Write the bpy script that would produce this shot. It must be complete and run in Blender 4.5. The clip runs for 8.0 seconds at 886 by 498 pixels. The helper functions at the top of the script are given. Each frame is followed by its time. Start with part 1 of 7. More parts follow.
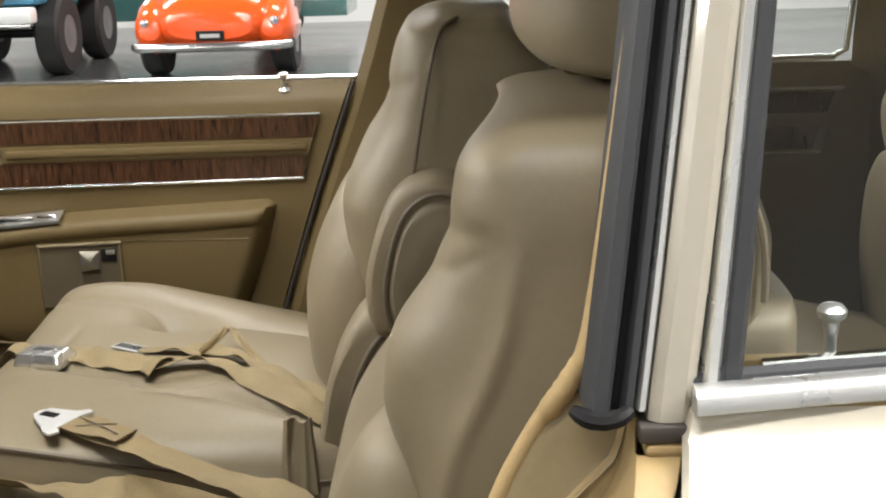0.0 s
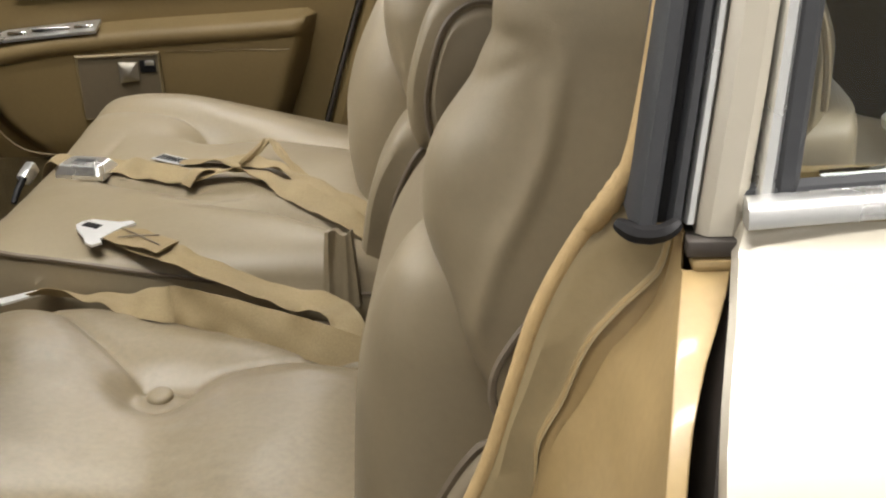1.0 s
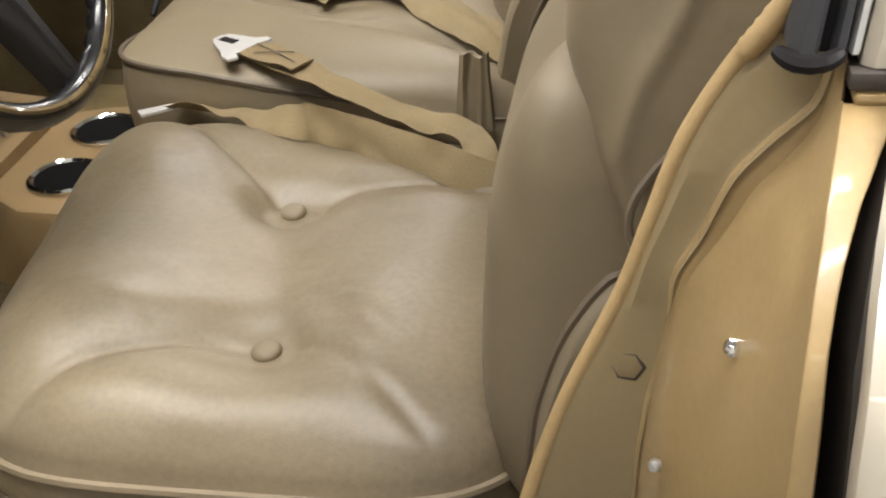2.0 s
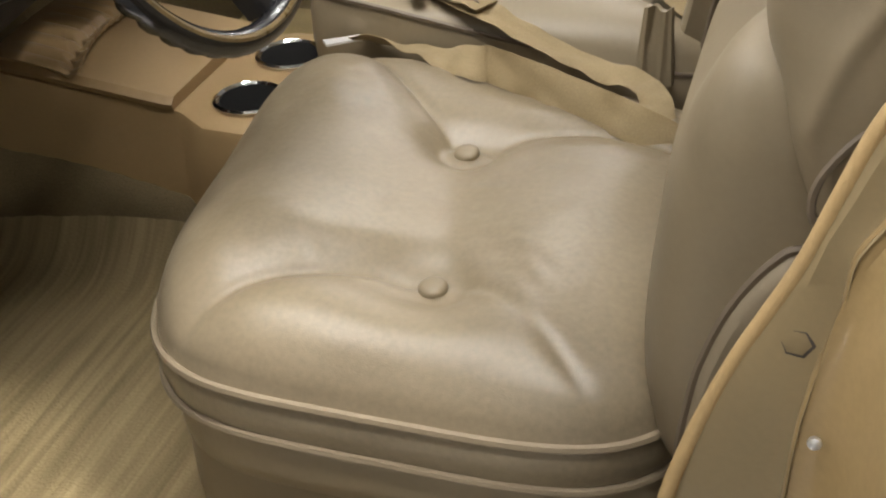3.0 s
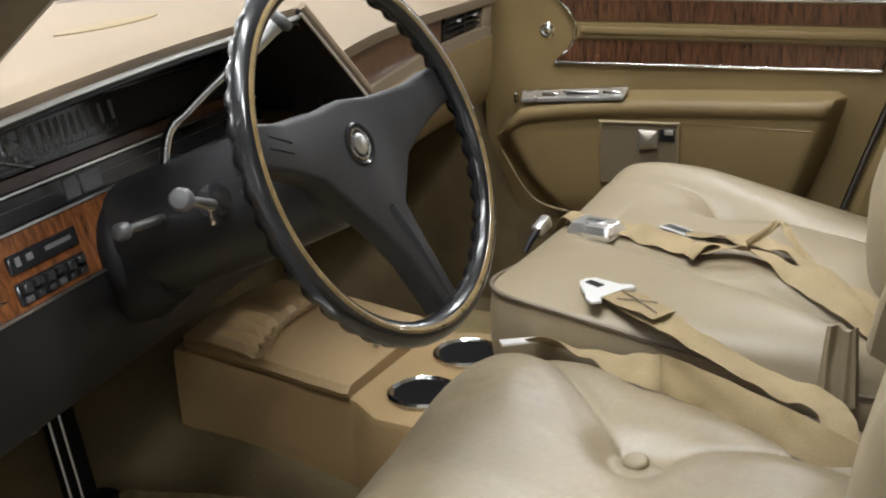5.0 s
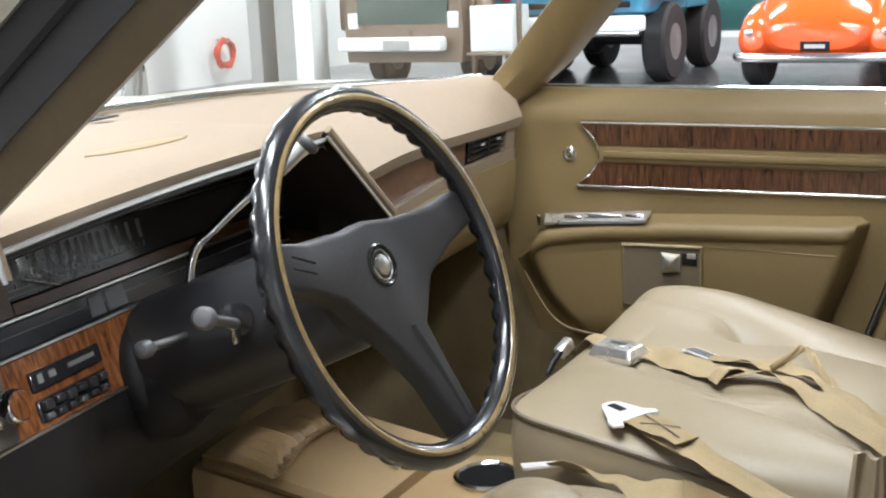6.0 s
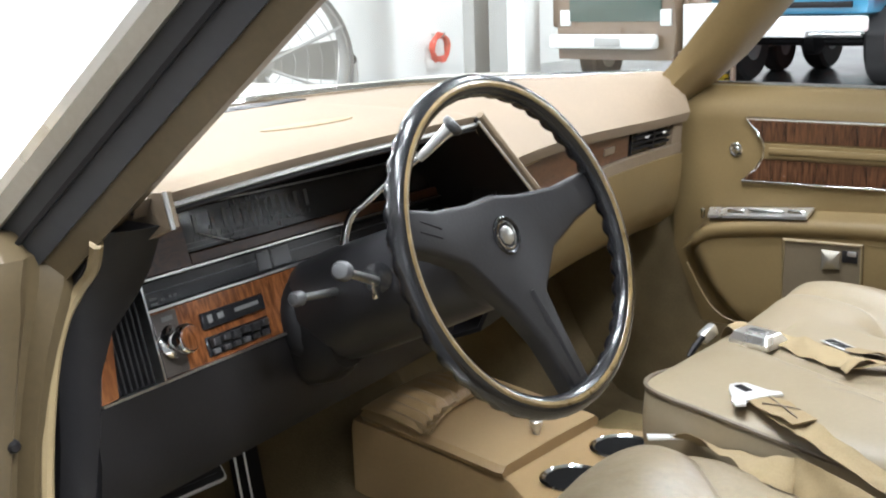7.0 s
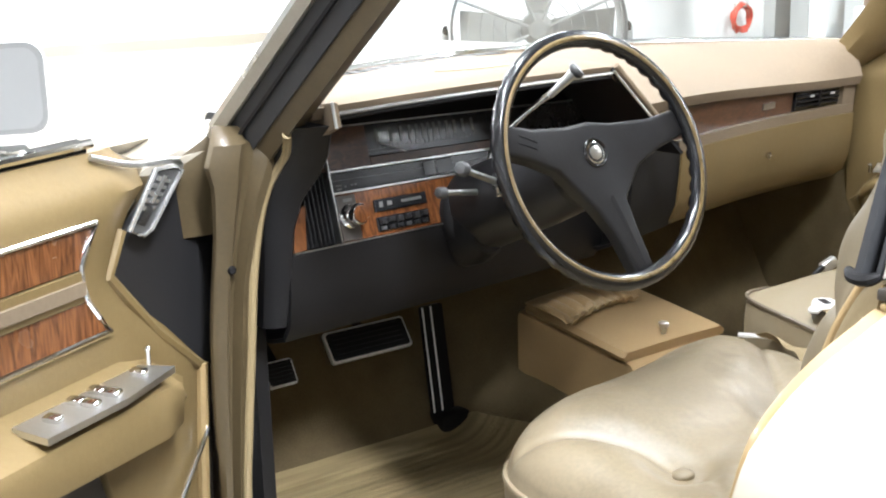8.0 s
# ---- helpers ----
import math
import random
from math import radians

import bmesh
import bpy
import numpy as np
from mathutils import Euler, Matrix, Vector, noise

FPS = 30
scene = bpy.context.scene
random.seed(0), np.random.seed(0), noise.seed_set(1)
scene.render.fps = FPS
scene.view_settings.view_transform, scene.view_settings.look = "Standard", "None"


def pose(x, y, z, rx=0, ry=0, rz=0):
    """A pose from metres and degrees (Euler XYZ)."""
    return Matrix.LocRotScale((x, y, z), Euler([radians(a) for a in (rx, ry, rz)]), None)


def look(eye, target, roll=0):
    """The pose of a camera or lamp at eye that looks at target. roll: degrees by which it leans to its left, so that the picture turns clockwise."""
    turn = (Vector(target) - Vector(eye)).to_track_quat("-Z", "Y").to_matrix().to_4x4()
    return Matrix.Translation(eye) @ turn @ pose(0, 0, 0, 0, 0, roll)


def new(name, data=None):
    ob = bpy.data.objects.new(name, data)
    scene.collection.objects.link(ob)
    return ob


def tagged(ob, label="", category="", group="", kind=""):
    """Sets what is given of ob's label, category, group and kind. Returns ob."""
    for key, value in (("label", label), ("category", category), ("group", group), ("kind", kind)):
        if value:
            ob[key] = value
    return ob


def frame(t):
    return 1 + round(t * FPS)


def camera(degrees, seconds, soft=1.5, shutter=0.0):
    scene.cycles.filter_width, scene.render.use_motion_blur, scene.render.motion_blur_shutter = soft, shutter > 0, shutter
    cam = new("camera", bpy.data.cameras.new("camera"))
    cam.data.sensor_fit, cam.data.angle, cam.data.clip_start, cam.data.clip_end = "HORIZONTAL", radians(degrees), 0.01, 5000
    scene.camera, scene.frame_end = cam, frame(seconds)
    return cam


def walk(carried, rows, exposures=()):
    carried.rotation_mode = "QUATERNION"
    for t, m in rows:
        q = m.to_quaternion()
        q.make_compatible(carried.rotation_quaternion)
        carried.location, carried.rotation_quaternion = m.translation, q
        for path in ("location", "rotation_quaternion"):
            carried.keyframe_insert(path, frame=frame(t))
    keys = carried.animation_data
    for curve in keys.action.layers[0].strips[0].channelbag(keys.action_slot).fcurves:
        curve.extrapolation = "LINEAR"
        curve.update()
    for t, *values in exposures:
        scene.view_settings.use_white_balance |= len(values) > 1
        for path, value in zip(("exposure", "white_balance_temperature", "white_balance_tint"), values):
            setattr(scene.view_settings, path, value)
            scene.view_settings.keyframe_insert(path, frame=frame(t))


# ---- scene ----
cam = camera(40.9, 8.0, soft=2.1)
PATH = [
    (0, (0.56, -1.285, 1.144), (0.54, 0.653, 0.648), -1.7),
    (0.5, (0.561, -1.273, 1.137), (0.53, 0.609, 0.463), -1.9),
    (1, (0.563, -1.258, 1.131), (0.459, 0.578, 0.345), -2.3),
    (1.5, (0.562, -1.244, 1.123), (0.354, 0.524, 0.212), -2.8),
    (1.7, (0.56, -1.244, 1.123), (0.3105, 0.4874, 0.1535), -3.22),
    (2.8, (0.541, -1.262, 1.136), (0.0508, 0.3269, 0.0247), -2.36),
    (3, (0.539, -1.261, 1.144), (-0.003, 0.307, 0.027), -2.7),
    (3.5, (0.539, -1.254, 1.133), (-0.16, 0.3, 0.086), -3.1),
    (4, (0.539, -1.258, 1.134), (-0.249, 0.327, 0.204), -2.9),
    (4.5, (0.546, -1.255, 1.13), (-0.317, 0.375, 0.356), -2.8),
    (5, (0.549, -1.261, 1.135), (-0.336, 0.413, 0.492), -2.7),
    (5.2, (0.55, -1.261, 1.136), (-0.3444, 0.4269, 0.5435), -2.73),
    (6.3, (0.555, -1.266, 1.137), (-0.417, 0.429, 0.712), -2.4),
    (6.5, (0.574, -1.273, 1.136), (-0.447, 0.393, 0.707), -2.3),
    (7, (0.69, -1.324, 1.137), (-0.541, 0.19, 0.697), -1.9),
    (7.5, (0.896, -1.39, 1.136), (-0.523, -0.06, 0.667), -1.9),
    (8, (1.152, -1.46, 1.142), (-0.423, -0.323, 0.667), -1.6),
]
walk(cam, [(t, look(eye, target, roll)) for t, eye, target, roll in PATH], [
    (0, -0.38, 6450, 9), (1.5, -0.43, 6650, 11), (3.5, -0.38, 6600, 12), (4.5, -0.3, 6350, 10),
    (5.2, -0.13, 6050, 9), (6.5, 0.24, 5800, 9), (7.5, 0.37, 5800, 9), (8.0, 0.46, 5850, 9)])
# ---- light ----
world = bpy.data.worlds.new("garage_air")
scene.world = world
world.use_nodes = True
world.node_tree.nodes["Background"].inputs[0].default_value = (0.95, 0.97, 1.0, 1)
world.node_tree.nodes["Background"].inputs[1].default_value = 0.07
scene.view_settings.exposure = 0.0


def lamp(name, place, target, sx, sy, power, colour=(1.0, 0.975, 0.94)):
    data = bpy.data.lights.new(name, "AREA")
    data.shape, data.size, data.size_y, data.energy, data.color = "RECTANGLE", sx, sy, power, colour
    ob = new(name, data)
    ob.matrix_world = look(place, target)
    return ob


# ---- materials ----
def mat(name, col, rough=0.5, metal=0.0, var=0.10, scale=9.0, fine=160.0, bump=0.0, bscale=300.0, coat=0.0, spec=0.5, rvar=0.08, wrinkle=0.0):
    m = bpy.data.materials.new(name)
    m.use_nodes = True
    nt = m.node_tree
    b = nt.nodes["Principled BSDF"]
    b.inputs["Roughness"].default_value, b.inputs["Metallic"].default_value = rough, metal
    b.inputs["Coat Weight"].default_value, b.inputs["Coat Roughness"].default_value = coat, 0.06
    b.inputs["Specular IOR Level"].default_value = spec
    tc = nt.nodes.new("ShaderNodeTexCoord")
    n1, n2 = nt.nodes.new("ShaderNodeTexNoise"), nt.nodes.new("ShaderNodeTexNoise")
    for n, s in ((n1, scale), (n2, fine)):
        n.inputs["Scale"].default_value, n.inputs["Detail"].default_value = s, 4
        nt.links.new(tc.outputs["Object"], n.inputs["Vector"])
    mixn = nt.nodes.new("ShaderNodeMath")
    mixn.operation = "MULTIPLY_ADD"
    nt.links.new(n2.outputs["Fac"], mixn.inputs[0])
    mixn.inputs[1].default_value = 0.4
    add = nt.nodes.new("ShaderNodeMath")
    add.operation = "MULTIPLY"
    nt.links.new(n1.outputs["Fac"], add.inputs[0])
    add.inputs[1].default_value = 0.6
    nt.links.new(add.outputs[0], mixn.inputs[2])
    ramp = nt.nodes.new("ShaderNodeValToRGB")
    ramp.color_ramp.elements[0].position, ramp.color_ramp.elements[1].position = 0.3, 0.7
    ramp.color_ramp.elements[0].color = (*[c * (1 - var) for c in col], 1)
    ramp.color_ramp.elements[1].color = (*[min(1, c * (1 + var)) for c in col], 1)
    nt.links.new(mixn.outputs[0], ramp.inputs[0])
    nt.links.new(ramp.outputs[0], b.inputs["Base Color"])
    if rvar:
        rr = nt.nodes.new("ShaderNodeMapRange")
        rr.inputs["To Min"].default_value, rr.inputs["To Max"].default_value = max(0.02, rough - rvar), min(1, rough + rvar)
        nt.links.new(n1.outputs["Fac"], rr.inputs["Value"])
        nt.links.new(rr.outputs[0], b.inputs["Roughness"])
    if bump:
        n3 = nt.nodes.new("ShaderNodeTexNoise")
        n3.inputs["Scale"].default_value, n3.inputs["Detail"].default_value = bscale, 3
        nt.links.new(tc.outputs["Object"], n3.inputs["Vector"])
        bp = nt.nodes.new("ShaderNodeBump")
        bp.inputs["Strength"].default_value, bp.inputs["Distance"].default_value = bump, 0.002
        nt.links.new(n3.outputs["Fac"], bp.inputs["Height"])
        if wrinkle:
            n4, b4 = nt.nodes.new("ShaderNodeTexNoise"), nt.nodes.new("ShaderNodeBump")
            n4.inputs["Scale"].default_value, n4.inputs["Detail"].default_value, n4.inputs["Distortion"].default_value = 38, 5, 0.8
            b4.inputs["Strength"].default_value, b4.inputs["Distance"].default_value = wrinkle, 0.006
            nt.links.new(tc.outputs["Object"], n4.inputs["Vector"])
            nt.links.new(n4.outputs["Fac"], b4.inputs["Height"])
            nt.links.new(b4.outputs[0], bp.inputs["Normal"])
        nt.links.new(bp.outputs[0], b.inputs["Normal"])
    return m


def wood(name, dark, light, rough=0.25, grain=(60, 60, 7), coat=0.5, bend=1.2, **more):
    m = mat(name, light, rough, coat=coat, rvar=0.06, **more)
    nt = m.node_tree
    b = nt.nodes["Principled BSDF"]
    tc = nt.nodes.new("ShaderNodeTexCoord")
    mp = nt.nodes.new("ShaderNodeMapping")
    mp.inputs["Scale"].default_value = grain
    nt.links.new(tc.outputs["Object"], mp.inputs[0])
    n = nt.nodes.new("ShaderNodeTexNoise")
    n.inputs["Scale"].default_value, n.inputs["Detail"].default_value, n.inputs["Distortion"].default_value = 2.2, 7, bend
    nt.links.new(mp.outputs[0], n.inputs["Vector"])
    r = nt.nodes.new("ShaderNodeValToRGB")
    r.color_ramp.elements[0].position, r.color_ramp.elements[1].position = 0.34, 0.66
    r.color_ramp.elements[0].color, r.color_ramp.elements[1].color = (*dark, 1), (*light, 1)
    nt.links.new(n.outputs["Fac"], r.inputs[0])
    nt.links.new(r.outputs[0], b.inputs["Base Color"])
    return m


def glowing(name, col, power):
    m = bpy.data.materials.new(name)
    m.use_nodes = True
    b = m.node_tree.nodes["Principled BSDF"]
    b.inputs["Base Color"].default_value = (0.9, 0.9, 0.9, 1)
    b.inputs["Emission Color"].default_value = (*col, 1)
    b.inputs["Emission Strength"].default_value = power
    return m


def glass_mat(name, tint=(1, 1, 1), see=0.97, rough=0.0):
    m = bpy.data.materials.new(name)
    m.use_nodes = True
    nt = m.node_tree
    out = nt.nodes["Material Output"]
    tr, gl, mx, fr, pw = (nt.nodes.new(k) for k in ("ShaderNodeBsdfTransparent", "ShaderNodeBsdfGlossy", "ShaderNodeMixShader", "ShaderNodeLayerWeight", "ShaderNodeMapRange"))
    tr.inputs[0].default_value = (*[t * see for t in tint], 1)
    gl.inputs["Roughness"].default_value = rough
    fr.inputs["Blend"].default_value = 0.35
    pw.inputs["To Min"].default_value, pw.inputs["To Max"].default_value = 0.02, 0.16
    nt.links.new(fr.outputs["Facing"], pw.inputs["Value"])
    nt.links.new(pw.outputs[0], mx.inputs[0])
    nt.links.new(tr.outputs[0], mx.inputs[1])
    nt.links.new(gl.outputs[0], mx.inputs[2])
    nt.links.new(mx.outputs[0], out.inputs[0])
    return m


LEATHER = mat("taupe_leather", (0.236, 0.191, 0.122), 0.46, var=0.07, bump=0.07, bscale=700, rvar=0.05, wrinkle=0.05)
LEATHER_WORN = mat("worn_taupe_leather", (0.218, 0.176, 0.114), 0.36, var=0.20, scale=7, bump=0.12, bscale=700, rvar=0.11, wrinkle=0.05)
LEATHER_DARK = mat("taupe_leather_side", (0.21, 0.172, 0.115), 0.5, var=0.05, bump=0.12, bscale=700)
PIPING = mat("seat_piping", (0.14, 0.11, 0.075), 0.5, var=0.05)
PIPING_TAN = mat("tan_piping", (0.215, 0.172, 0.112), 0.45, var=0.05)
VINYL = mat("gold_vinyl", (0.160, 0.113, 0.048), 0.52, var=0.09, scale=5, bump=0.15, bscale=500, spec=0.35, wrinkle=0.08)
VINYL_PAD = mat("beige_dash_pad", (0.175, 0.134, 0.090), 0.70, var=0.12, scale=4, bump=0.2, bscale=500, spec=0.25)
CARPET = mat("tan_carpet", (0.135, 0.103, 0.055), 0.95, var=0.25, scale=14, fine=300, bump=0.9, bscale=420, spec=0.1)
MAT_CARPET = mat("floor_mat_carpet", (0.30, 0.235, 0.12), 0.95, var=0.25, scale=10, fine=260, bump=0.9, bscale=380, spec=0.1)
PAINT = mat("champagne_paint", (0.41, 0.375, 0.305), 0.36, metal=0.15, var=0.02, coat=0.6, rvar=0.02)
WINDLACE = mat("tan_windlace_cloth", (0.40, 0.28, 0.13), 0.6, var=0.12, bump=0.3, bscale=700)
JAMB = mat("gold_jamb_paint", (0.30, 0.212, 0.098), 0.34, var=0.14, coat=0.3)
BELT = mat("tan_webbing", (0.265, 0.200, 0.104), 0.75, var=0.22, fine=500, bump=0.4, bscale=900)
CHROME = mat("chrome", (0.78, 0.78, 0.77), 0.12, 1.0, var=0.03, rvar=0.05)
BRIGHT = mat("polished_zinc", (0.84, 0.84, 0.83), 0.28, 0.9, var=0.03)
# Jamb gold darkened: shade on the near post and pillar is in this colour.
SHADED_GOLD = mat("shade_darkened_gold", (0.069, 0.050, 0.024), 0.46, var=0.18, scale=14, coat=0.2)
EDGEPAINT = mat("grey_beige_edge_paint", (0.27, 0.24, 0.19), 0.42, var=0.14, scale=12)
# Half-diffuse pale metal; glare on tongues and pedal edges is in its colour.
PALE_METAL = mat("pale_half_metal", (0.86, 0.86, 0.85), 0.32, 0.5, var=0.03)
OLIVE = mat("olive_gold", (0.235, 0.18, 0.095), 0.45, var=0.08, bump=0.1)
BRUSHED = mat("brushed_metal", (0.62, 0.62, 0.6), 0.35, 1.0, var=0.08)
BLACK = mat("black_vinyl", (0.011, 0.0105, 0.011), 0.5, var=0.15, bump=0.1, spec=0.18)
BLACK_GLOSS = mat("black_gloss_plastic", (0.012, 0.012, 0.013), 0.22, var=0.1, coat=0.2, rvar=0.06)
CHARCOAL = mat("charcoal_plastic", (0.020, 0.0195, 0.0205), 0.42, var=0.1, bump=0.08, spec=0.35)
GREYKNOB = mat("grey_knob_plastic", (0.065, 0.065, 0.066), 0.35, var=0.08)
RUBBER = mat("grey_rubber", (0.030, 0.031, 0.034), 0.55, var=0.12)
# Dark brown for seals and plates, and for shade painted into gaps.
BROWNBLACK = mat("dark_brown_trim_and_shade", (0.05, 0.042, 0.036), 0.55, var=0.12)
# Walnut in three tones: brighter and dimmer light is put into the colour.
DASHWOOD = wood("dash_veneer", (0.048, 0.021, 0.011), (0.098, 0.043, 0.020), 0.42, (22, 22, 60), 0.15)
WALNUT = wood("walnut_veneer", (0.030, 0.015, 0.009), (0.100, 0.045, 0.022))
WALNUT_LIT = wood("lit_walnut", (0.070, 0.023, 0.008), (0.20, 0.075, 0.024))
GAUGE = mat("smoked_gauge_lens", (0.03, 0.03, 0.032), 0.15, var=0.2, coat=0.4)
# Pale dash print drawn dim grey; the panel's shade is in its colour.
DIM_PRINT = mat("dim_dial_print", (0.12, 0.12, 0.116), 0.5, var=0.2)
PALE = mat("pale_grey_print", (0.45, 0.45, 0.44), 0.5, var=0.05)
GLASS = glass_mat("clear_glass", (0.98, 1.0, 0.99), 0.97)
FLOORPAINT = mat("grey_epoxy_floor", (0.085, 0.088, 0.088), 0.18, var=0.18, scale=0.8, fine=12, rvar=0.08)
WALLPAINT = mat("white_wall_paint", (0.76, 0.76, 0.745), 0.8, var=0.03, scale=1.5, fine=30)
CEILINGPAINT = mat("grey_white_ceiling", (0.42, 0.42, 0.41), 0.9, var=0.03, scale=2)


# ---- building helpers ----
def thing(name, place, label, category, group="", kind=""):
    ob = new(name)
    ob.location = place
    ob.empty_display_size = 0.05
    return tagged(ob, label, category, group, kind)


def at_world(ob):
    v = Vector((0, 0, 0))
    while ob:
        v += ob.location
        ob = ob.parent
    return v


def part(name, bm, material, parent=None, label="", smooth=True, kind="", category=""):
    base = at_world(parent) if parent else Vector((0, 0, 0))
    bmesh.ops.recalc_face_normals(bm, faces=bm.faces)
    if base.length:
        bmesh.ops.translate(bm, verts=bm.verts, vec=-base)
    me = bpy.data.meshes.new(name)
    bm.to_mesh(me)
    bm.free()
    me.materials.append(material)
    if smooth:
        me.polygons.foreach_set("use_smooth", [True] * len(me.polygons))
        me.set_sharp_from_angle(angle=radians(38))
    ob = new(name, me)
    ob.parent = parent
    return tagged(ob, label, category, "", kind)


def block(c, s, bevel=0.004, m=None, seg=2):
    """A bevelled box, with centre c and size s, turned by m about its centre."""
    bm = bmesh.new()
    bmesh.ops.create_cube(bm, size=1)
    bmesh.ops.scale(bm, verts=bm.verts, vec=s)
    if bevel:
        bmesh.ops.bevel(bm, geom=bm.edges[:], offset=min(bevel, min(s) * 0.45), segments=seg, affect="EDGES", profile=0.5)
    mm = Matrix.Translation(c) @ (m if m is not None else Matrix())
    bmesh.ops.transform(bm, matrix=mm, verts=bm.verts)
    return bm


def join(*bms):
    out = bmesh.new()
    for b in bms:
        me = bpy.data.meshes.new("tmp")
        b.to_mesh(me)
        b.free()
        out.from_mesh(me)
        bpy.data.meshes.remove(me)
    return out


def loft(rings, cap=True, close=False):
    """A skin over rings of equally many points; caps the ends."""
    bm = bmesh.new()
    vs = [[bm.verts.new(p) for p in r] for r in rings]
    n = len(rings[0])
    pairs = list(zip(vs, vs[1:])) + ([(vs[-1], vs[0])] if close else [])
    for a, b in pairs:
        for i in range(n):
            bm.faces.new((a[i], a[(i + 1) % n], b[(i + 1) % n], b[i]))
    if cap and not close:
        bm.faces.new(vs[0][::-1])
        bm.faces.new(vs[-1])
    return bm


def sheet(rows, thick=0.0, way=None):
    """A sheet over rows of equally many points, thickened along its normals, or by the vector way."""
    bm = bmesh.new()
    vs = [[bm.verts.new(p) for p in r] for r in rows]
    for a, b in zip(vs, vs[1:]):
        for i in range(len(a) - 1):
            bm.faces.new((a[i], a[i + 1], b[i + 1], b[i]))
    if way is not None:
        w = Vector(way)
        bs = [[bm.verts.new(Vector(p) + w) for p in r] for r in rows]
        for a, b in zip(bs, bs[1:]):
            for i in range(len(a) - 1):
                bm.faces.new((a[i], b[i], b[i + 1], a[i + 1]))
        rim = [vs[0], [r[-1] for r in vs], vs[-1][::-1], [r[0] for r in vs][::-1]]
        rib = [bs[0], [r[-1] for r in bs], bs[-1][::-1], [r[0] for r in bs][::-1]]
        for a, b in zip(rim, rib):
            for i in range(len(a) - 1):
                bm.faces.new((a[i], b[i], b[i + 1], a[i + 1]))
    elif thick:
        bmesh.ops.recalc_face_normals(bm, faces=bm.faces)
        bmesh.ops.solidify(bm, geom=bm.faces[:], thickness=thick)
    return bm


def smooth_path(pts, per=8, closed=False):
    """Points of a smooth curve through pts."""
    p = [Vector(q) for q in pts]
    n = len(p)
    out = []
    for i in range(n if closed else n - 1):
        a, b, c, d = (p[(i - 1) % n] if closed or i else p[0], p[i], p[(i + 1) % n], p[(i + 2) % n] if closed or i + 2 < n else p[-1])
        for k in range(per):
            t = k / per
            out.append(0.5 * (2 * b + (c - a) * t + (2 * a - 5 * b + 4 * c - d) * t * t + (3 * b - a - 3 * c + d) * t ** 3))
    if not closed:
        out.append(p[-1])
    return out


def tube(pts, r, n=10, closed=False, squash=1.0):
    """A round bar along pts; r is one radius or one for each point."""
    pts = [Vector(p) for p in pts]
    rings, side = [], None
    m = len(pts)
    for i, p in enumerate(pts):
        d = (pts[(i + 1) % m] - pts[i - 1]) if closed else (pts[min(i + 1, m - 1)] - pts[max(i - 1, 0)])
        d = d.normalized() if d.length else Vector((0, 0, 1))
        if side is None:
            side = d.orthogonal().normalized()
        side = (side - d * side.dot(d)).normalized()
        up = d.cross(side)
        rr = r[i] if isinstance(r, (list, tuple)) else r
        rings.append([p + rr * (side * math.cos(a) + up * math.sin(a) * squash) for a in (2 * math.pi * k / n for k in range(n))])
    return loft(rings, close=closed)


def ribbon(pts, wide, thick, ups, curl=0.0030, seed=0.0):
    """A strap along pts, with its flat normal ups[i], slightly wavy across."""
    rings = []
    m = len(pts)
    for i, p in enumerate(pts):
        p = Vector(p)
        d = (Vector(pts[min(i + 1, m - 1)]) - Vector(pts[max(i - 1, 0)])).normalized()
        u = Vector(ups[i]) + 0.25 * noise.noise_vector((p.x * 28, p.y * 28, seed))
        u = (u - d * u.dot(d)).normalized()
        s = d.cross(u)
        p = p + Vector((0, 0, 0.0025 * abs(noise.noise((p.x * 35, p.y * 35, seed)))))
        top, low = [], []
        for k in range(7):
            v = (k - 3) / 3
            w = curl * (noise.noise((p.x * 30 + seed, p.y * 30 + v * 0.9, seed)) * (0.6 + abs(v)) * 1.6)
            q = p + s * (wide / 2 * v + 0.25 * curl * noise.noise((p.x * 25, p.y * 25, 4 + seed))) + u * w
            edge = 0.35 if k in (0, 6) else 1.0
            top.append(q + u * thick / 2 * edge)
            low.append(q - u * thick / 2 * edge)
        rings.append(top + low[::-1])
    return loft(rings)


def rounded(w, h, r, n=6):
    """Points of a rounded rectangle about 0, in order."""
    out = []
    for cx, cy, a0 in ((w / 2 - r, h / 2 - r, 0), (-w / 2 + r, h / 2 - r, 90), (-w / 2 + r, -h / 2 + r, 180), (w / 2 - r, -h / 2 + r, 270)):
        for k in range(n + 1):
            a = radians(a0 + 90 * k / n)
            out.append((cx + r * math.cos(a), cy + r * math.sin(a)))
    return out


def lathe(profile, place, axis=(0, 0, 1), n=24):
    """A turned body: profile of (radius, height) along axis from place."""
    q = Vector(axis).normalized().to_track_quat("Z", "Y")
    rings = [[Vector(place) + q @ Vector((r * math.cos(a), r * math.sin(a), h)) for a in (2 * math.pi * k / n for k in range(n))] for r, h in profile]
    return loft(rings)


def ss(a, b, x):
    t = min(1, max(0, (x - a) / (b - a)))
    return t * t * (3 - 2 * t)


